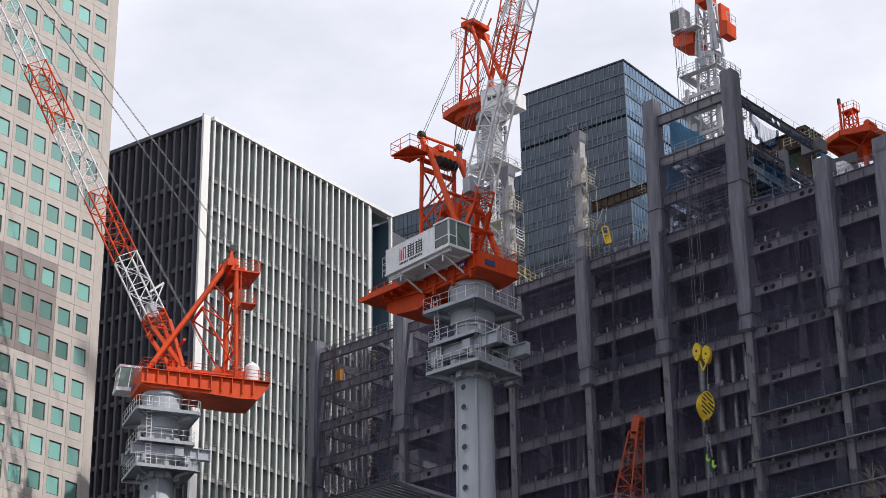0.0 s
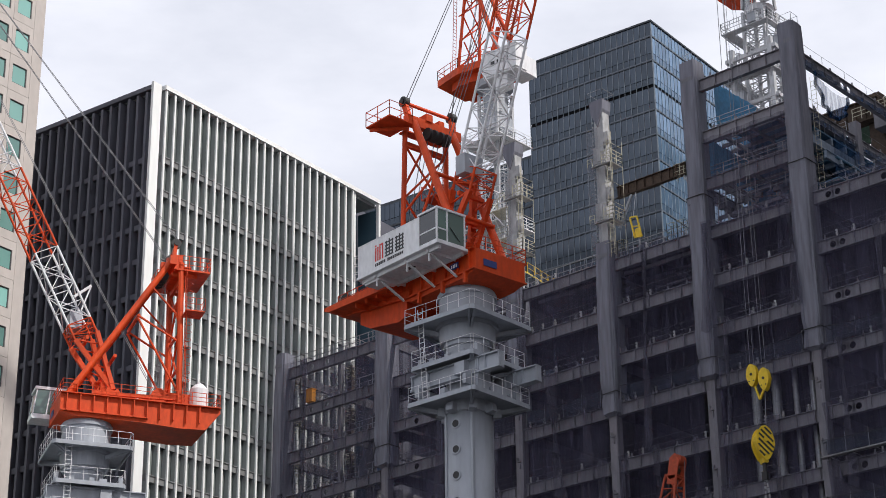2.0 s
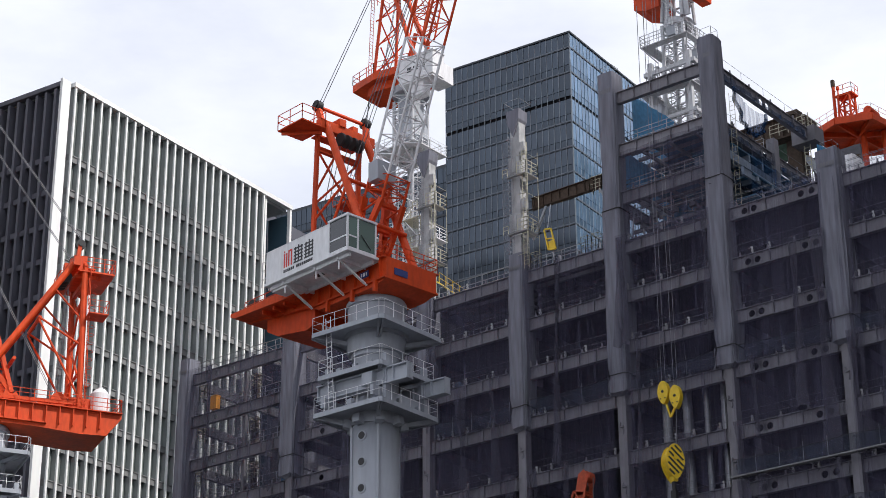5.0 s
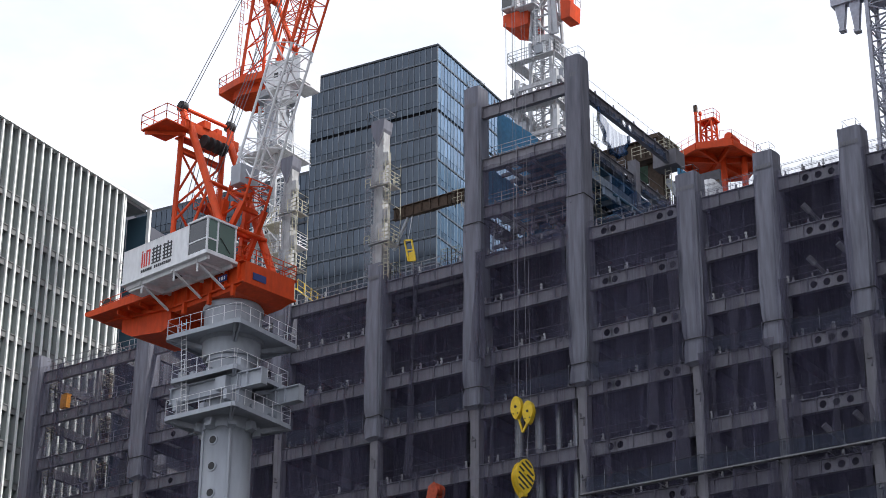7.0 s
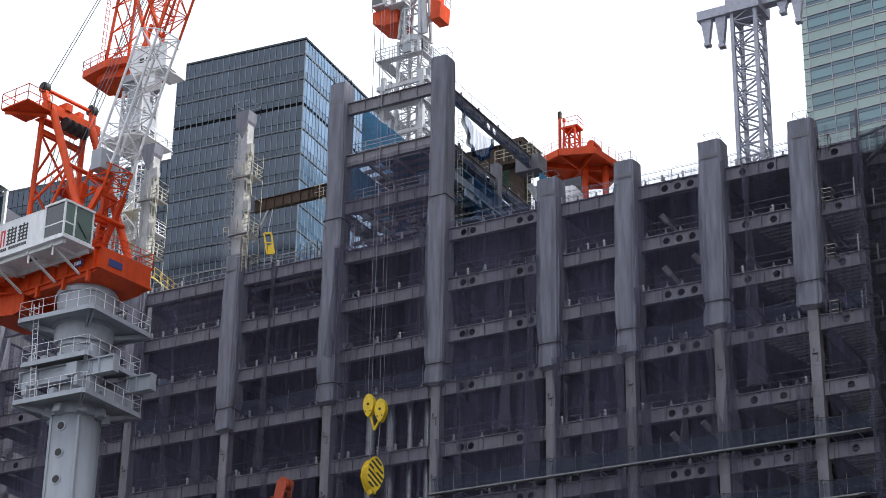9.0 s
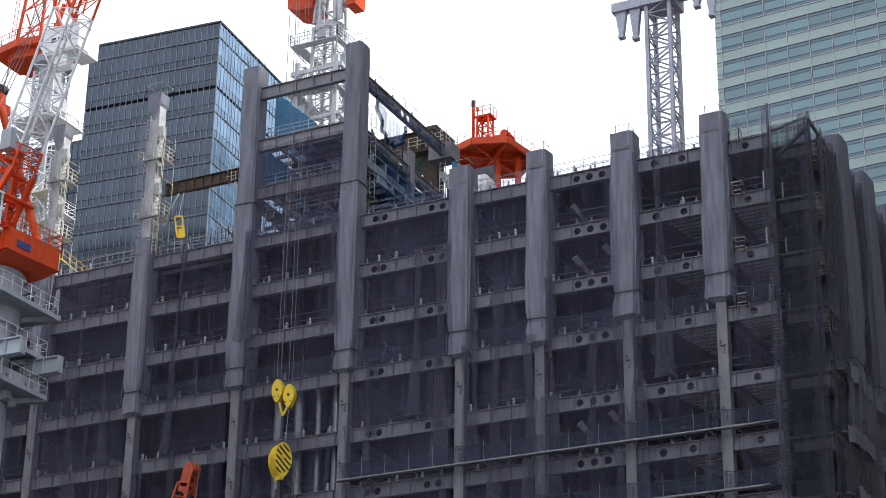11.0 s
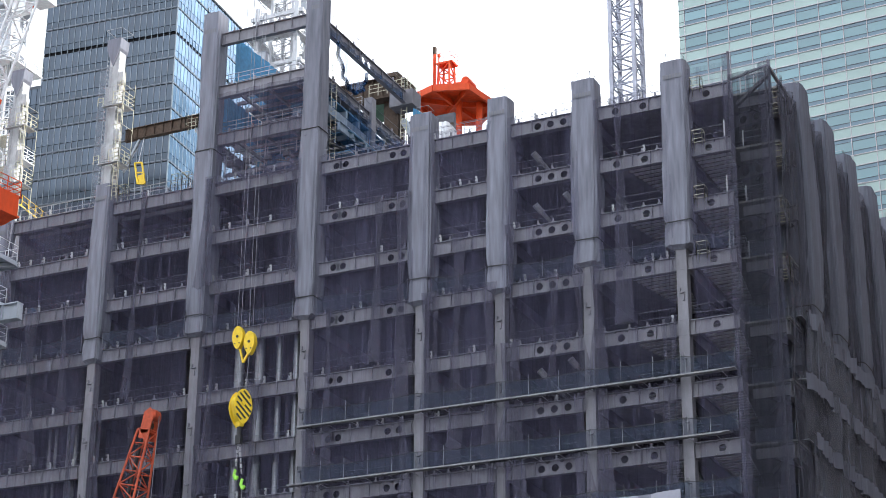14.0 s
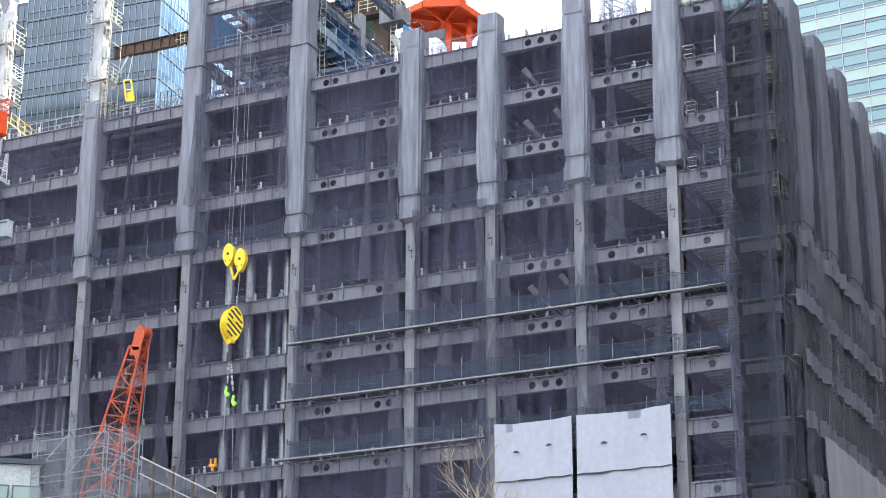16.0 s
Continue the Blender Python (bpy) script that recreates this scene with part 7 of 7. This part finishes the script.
# dark glass tower
gt = block("dark_glass_tower", "dark blue glass office tower with thin mullions", (-129.08, 187.95), 5.0, 0.88)
GH = 149.3
part("core", Shape().box(-19.5, -0.3, 0.3, 26, -3, GH - 0.2).box(-50, -19.6, 1.2, 26, -3, 136.0), DARK_FRAME, gt)
zs = [GH - 2.4 - 3.62 * k for k in range(12)]
pw = 0.8864
pane = Shape().box(0.04, pw - 0.04, 0.0, 0.25, 1.15, 3.42).mesh("pane")
sill = Shape().box(0.04, pw - 0.04, 0.02, 0.25, 0.18, 1.09).mesh("pane")
top = Shape().box(0.04, pw - 0.04, 0.0, 0.25, 0.18, 2.15).mesh("pane")
low_pane = Shape().box(0.04, pw - 0.04, 0.0, 0.25, 1.15, 3.3).mesh("pane")
paner, sillr, topr, low_paner = pane.copy(), sill.copy(), top.copy(), low_pane.copy()
# black backing, for shade in the gaps between panes
part("core", Shape().box(-19.5, -0.2, 0.26, 0.3, 100, GH - 0.4).box(-0.3, -0.26, 0.3, 24, 100, GH - 0.4), BLACK, gt)
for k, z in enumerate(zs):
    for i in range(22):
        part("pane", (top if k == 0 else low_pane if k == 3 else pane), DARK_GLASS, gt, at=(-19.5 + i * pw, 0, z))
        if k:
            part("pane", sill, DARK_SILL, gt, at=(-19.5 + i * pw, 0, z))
    # flank panes, with the sky's reflection already in their colour
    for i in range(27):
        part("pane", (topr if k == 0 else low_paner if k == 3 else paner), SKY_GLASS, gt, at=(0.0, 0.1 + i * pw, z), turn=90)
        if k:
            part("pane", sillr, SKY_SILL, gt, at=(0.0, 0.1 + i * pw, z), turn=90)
    if k == 2:                                                   # open shadow slot: a black strip stands for its shade
        part("slot", Shape().box(-19.5, -0.02, 0.12, 0.25, z - 0.2, z + 0.1).box(-0.25, -0.12, 0.1, 24, z - 0.2, z + 0.1), SLOT_SHADE, gt, "black strip standing for the shade in the slot between floors")
    else:
        part("floor_band", Shape().box(-19.5, 0.06, -0.07, 0.1, z - 0.08, z - 0.02).box(-0.1, 0.07, 0.1, 24, z - 0.08, z - 0.02), SILL_TRIM, gt)
        part("floor_trim", Shape().box(-19.5, 0.06, -0.06, 0.1, z + 0.03, z + 0.15).box(-0.1, 0.06, 0.1, 24, z + 0.03, z + 0.15), SILL_TRIM, gt)
mul = Shape().box(-0.036, 0.036, -0.06, 0.05, 100, GH - 0.1).mesh("mullion")
mulr = mul.copy()
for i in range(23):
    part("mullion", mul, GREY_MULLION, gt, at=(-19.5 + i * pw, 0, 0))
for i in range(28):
    part("mullion", mulr, LIT_MULLION, gt, at=(0.0, 0.1 + i * pw, 0), turn=90)
part("roof_edge", Shape().box(-19.6, 0.15, -0.15, 0.3, GH - 0.25, GH).box(-0.15, 0.15, 0.3, 24, GH - 0.25, GH), DARK_FRAME, gt)
for k in range(9):
    z = 136.0 - 1.0 - 3.62 * (k + 1) + 0.6
    for i in range(33):
        part("pane", pane, DARK_GLASS, gt, at=(-49 + i * pw, 0.9, z))
        part("pane", sill, DARK_SILL, gt, at=(-49 + i * pw, 0.9, z))
    part("floor_band", Shape().box(-50, -19.6, 0.8, 1.0, z - 0.2, z + 0.1), DARK_FRAME, gt)

# beige stone tower with square windows
bt = block("beige_stone_tower", "beige stone-clad tower with square green-tinted windows", (-140.17, 99.68), 5.3)
part("core", Shape().box(-26, -0.7, -40, -0.2, 0, 140), BEIGE_FRAME, bt)
PW, PH = 2.66, 3.80
ww, wh = 1.78, 2.0
px, pz = PW / 2, PH / 2
stone = Shape()
stone.box(-0.6, 0, -px + 0.015, -ww / 2, -pz + 0.015, pz - 0.015).box(-0.6, 0, ww / 2, px - 0.015, -pz + 0.015, pz - 0.015)
stone.box(-0.6, 0, -ww / 2, ww / 2, -pz + 0.015, -wh / 2).box(-0.6, 0, -ww / 2, ww / 2, wh / 2, pz - 0.015)
stone = stone.mesh("stone_panel")
stone2 = stone.copy()
frm = Shape().box(-0.2, -0.08, -ww / 2, -ww / 2 + 0.09, -wh / 2, wh / 2).box(-0.2, -0.08, ww / 2 - 0.09, ww / 2, -wh / 2, wh / 2).box(-0.2, -0.08, -ww / 2 + 0.09, ww / 2 - 0.09, -wh / 2, -wh / 2 + 0.09).box(-0.2, -0.08, -ww / 2 + 0.09, ww / 2 - 0.09, wh / 2 - 0.09, wh / 2).mesh("window")
pan = Shape().box(-0.16, -0.13, -ww / 2 + 0.09, ww / 2 - 0.09, -wh / 2 + 0.09, wh / 2 - 0.09).mesh("pane")
Z0 = 120.3
for k in range(-5, 20):
    for i in range(10):
        y, z = -2.62 - i * PW, Z0 - k * PH
        brown = (10 <= k + 1 <= 12 and 2 <= i <= 5) or (k <= -2 and i >= 2)
        part("stone_panel", stone2 if brown else stone, BROWN if brown else BEIGE, bt, at=(0, y, z))
        wdw = part("window", frm, BEIGE_FRAME, bt, at=(0, y, z))
        part("pane", pan, GREEN_PANE, wdw)
part("corner_pier", Shape().box(-26, 0, -1.28, -0.0, 0, 140), BEIGE, bt)

# teal glass tower at the far side of the site
rt = block("teal_glass_tower", "pale teal glass tower with spandrel bands", (-74.95, 228.0), -3.5)
part("core", Shape().box(0.2, 55, 0.3, 40, 0, 168), DARK_FRAME, rt)
RP, CP, C0 = 4.01, 3.12, 0.95
vis = Shape().box(0.06, CP - 0.06, 0, 0.2, -0.2, 1.06).mesh("pane")
low_strip = Shape().box(0.06, CP - 0.06, 0.01, 0.2, 1.12, 1.62).mesh("pane_strip")
spn = Shape().box(0.04, CP - 0.04, -0.02, 0.2, 1.72, 3.08).mesh("spandrel")
stp = Shape().box(0.06, CP - 0.06, 0.01, 0.2, 3.2, 3.77).mesh("pane_strip")
jamb = Shape().box(-0.07, 0.07, -0.03, 0.2, -0.2, 1.1).mesh("jamb")
for k in range(15):
    z = 164.53 - k * RP
    for i in range(15):
        x = C0 + i * CP
        part("pane", vis, TEAL_GLASS, rt, at=(x, 0, z))
        part("spandrel", spn, PALE_SPANDREL, rt, at=(x, 0, z))
        part("pane_strip", stp, BLUE_STRIP, rt, at=(x, 0, z))
        part("pane_strip", low_strip, BLUE_STRIP, rt, at=(x, 0, z))
        part("jamb", jamb, DARK_FRAME, rt, at=(x, 0, z))
    part("corner_pane", Shape().box(0.12, C0 - 0.06, 0, 0.2, -0.2, 3.75), PALE_SPANDREL, rt, at=(0, 0, z))
    part("transom", Shape().box(0.1, 48, -0.12, 0.0, z + 1.6, z + 1.72).box(0.1, 48, -0.12, 0.0, z + 3.08, z + 3.2), MULLION, rt)
    part("sill_line", Shape().box(0.1, 48, -0.03, 0.0, z - 0.26, z - 0.2).box(0.1, 48, -0.03, 0.0, z + 1.06, z + 1.12), DARK_FRAME, rt)
for i in range(15):
    part("mullion", Shape().box(-0.045, 0.045, -0.09, 0.05, 95, 168), MULLION, rt, at=(C0 + i * CP, 0, 0))

# ---- low roofs and scaffold before the site ----
low = thing("low_grey_building", "low pale grey building with a dark roof edge and windows", "building", at=(-83.8, 110.5, 0), turn=38)
part("wall", Shape().box(-12, 0, 0.25, 5, 0, 50.9), PANEL_GREY, low)
part("roof_edge", Shape().box(-12.3, 0.35, -0.1, 5.3, 50.9, 51.25), DARK_FRAME, low)
for i in range(5):
    w = part("window", Shape().box(-10.6 + i * 2.2, -8.6 + i * 2.2, 0.15, 0.25, 46.4, 49.4), DARK_FRAME, low)
    part("pane", Shape().box(-10.5 + i * 2.2, -8.7 + i * 2.2, 0.1, 0.15, 46.5, 49.3), GREEN_GLASS, w)
sf = thing("scaffold", "galvanised tube scaffold wrapped in pale translucent net", "scaffold", at=(-80.3, 113.0, 0))
SC = [(-3.95, -2.85, 53.1), (-2.0, -1.45, 53.55), (0, 0, 54.1), (1.0, 0.75, 53.7), (2.0, 1.45, 53.25)]
for k in range(6):
    for (xa, ya, za), (xb, yb, zb) in zip(SC, SC[1:]):
        for dy in (0, 1.6):
            part("ledger", Shape().bar((xa - dy * 0.5, ya + dy, za - k * 1.55 - 0.1), (xb - dy * 0.5, yb + dy, zb - k * 1.55 - 0.1), 0.036, 6), TUBE, sf)
for x, y, z in SC:
    for dy in (0, 1.6):
        part("standard", Shape().bar((x - dy * 0.5, y + dy, 0), (x - dy * 0.5, y + dy, z + 0.25), 0.04, 8), TUBE, sf)
    for k in range(4):
        part("transom", Shape().bar((x, y, z - k * 1.55 - 0.1), (x - 0.8, y + 1.6, z - k * 1.55 - 0.1), 0.04, 6), TUBE, sf)
part("brace", Shape().bar((-3.95, -2.85, 50.0), (-2.0, -1.45, 53.2), 0.04, 6).bar((-2.0, -1.45, 50.2), (0, 0, 53.7), 0.04, 6).bar((0, 0, 50.4), (2.0, 1.45, 53.0), 0.04, 6), TUBE, sf)
part("scaffold_net", sheet(-4.87, 0, 42, 52.9, 20, 10, 0.06, 410), NET_PALE, sf, at=(0, -0.06, 0), turn=36)
part("scaffold_net", sheet(0, 2.47, 42, 53.3, 14, 10, 0.06, 411), NET_PALE, sf, at=(0, -0.06, 0), turn=36)
fe = thing("site_fence", "sloping scaffold-tube fence with net and rusty posts", "fence", at=(-78.2, 114.5, 0))
part("top_rail", Shape().bar((0, 0, 51.8), (5.1, 2.2, 49.1), 0.06, 6).bar((0, 0, 50.6), (5.1, 2.2, 47.9), 0.05, 6), GALV, fe)
for i in range(4):
    part("post", Shape().box(0.8 + i * 1.3, 0.98 + i * 1.3, 0.36 + i * 0.56, 0.54 + i * 0.56, 0, 51.8 - i * 0.68), RUST, fe)
g = Shape().add([(0, 0, 40), (5.1, 2.2, 40), (5.1, 2.2, 49.1), (0, 0, 51.8)], [(0, 1, 2, 3)])
part("fence_net", g, NET_PALE, fe)
cn = thing("corrugated_canopy", "grey corrugated canopy roof of a site shed", "roof", at=(-99.3, 104.0, 0))
part("support", Shape().box(-9.5, 3.4, 1.0, 7, 0, 54.0), STEEL_SHADED, cn)
for i in range(20):
    x = -9.8 + i * 0.7
    zf = 57.2 - max(0, x) * 0.52 + min(0, x) * -0.02
    part("roof_rib", Shape().beam((x, 0, zf), (x + 1.5, 8, zf - 0.6), 0.45, 0.08), CRANE_GREY, cn)
part("roof_edge", Shape().beam((-9.9, -0.1, 57.3), (0, -0.1, 57.15), 0.12, 0.2).beam((0, -0.1, 57.15), (4.2, -0.1, 54.9), 0.12, 0.2), DARK_FRAME, cn)
part("gable", Shape().box(-9.5, 3.4, 0.6, 1.0, 50, 54.6), STEEL_SHADED, cn)
tr = thing("bare_tree", "leafless young tree with thin pale twigs", "tree", at=(-45.4, 100.0, 0))
part("trunk", Shape().bar((0, 0, 0), (0, 0, 43.6), 0.22, 8, 0.05), BARK, tr)
tw = Shape()
rng = random.Random(5)
def grow(p, d, ln, r, depth):
    q = p + d * ln
    tw.bar(p, q, r, 4, r * 0.7)
    if depth:
        for _ in range(3):
            grow(p.lerp(q, rng.uniform(0.45, 1.0)), (d + Vector((rng.uniform(-0.7, 0.7), rng.uniform(-0.7, 0.7), rng.uniform(-0.1, 0.4)))).normalized(), ln * rng.uniform(0.5, 0.75), r * 0.6, depth - 1)
for i in range(7):
    a = i * 0.9
    grow(Vector((0, 0, 40.6 + i * 0.45)), Vector((0.75 * math.cos(a), 0.75 * math.sin(a), 0.75)).normalized(), 2.2, 0.05, 3)
part("crown_twigs", tw, BARK, tr, kind="stuff")
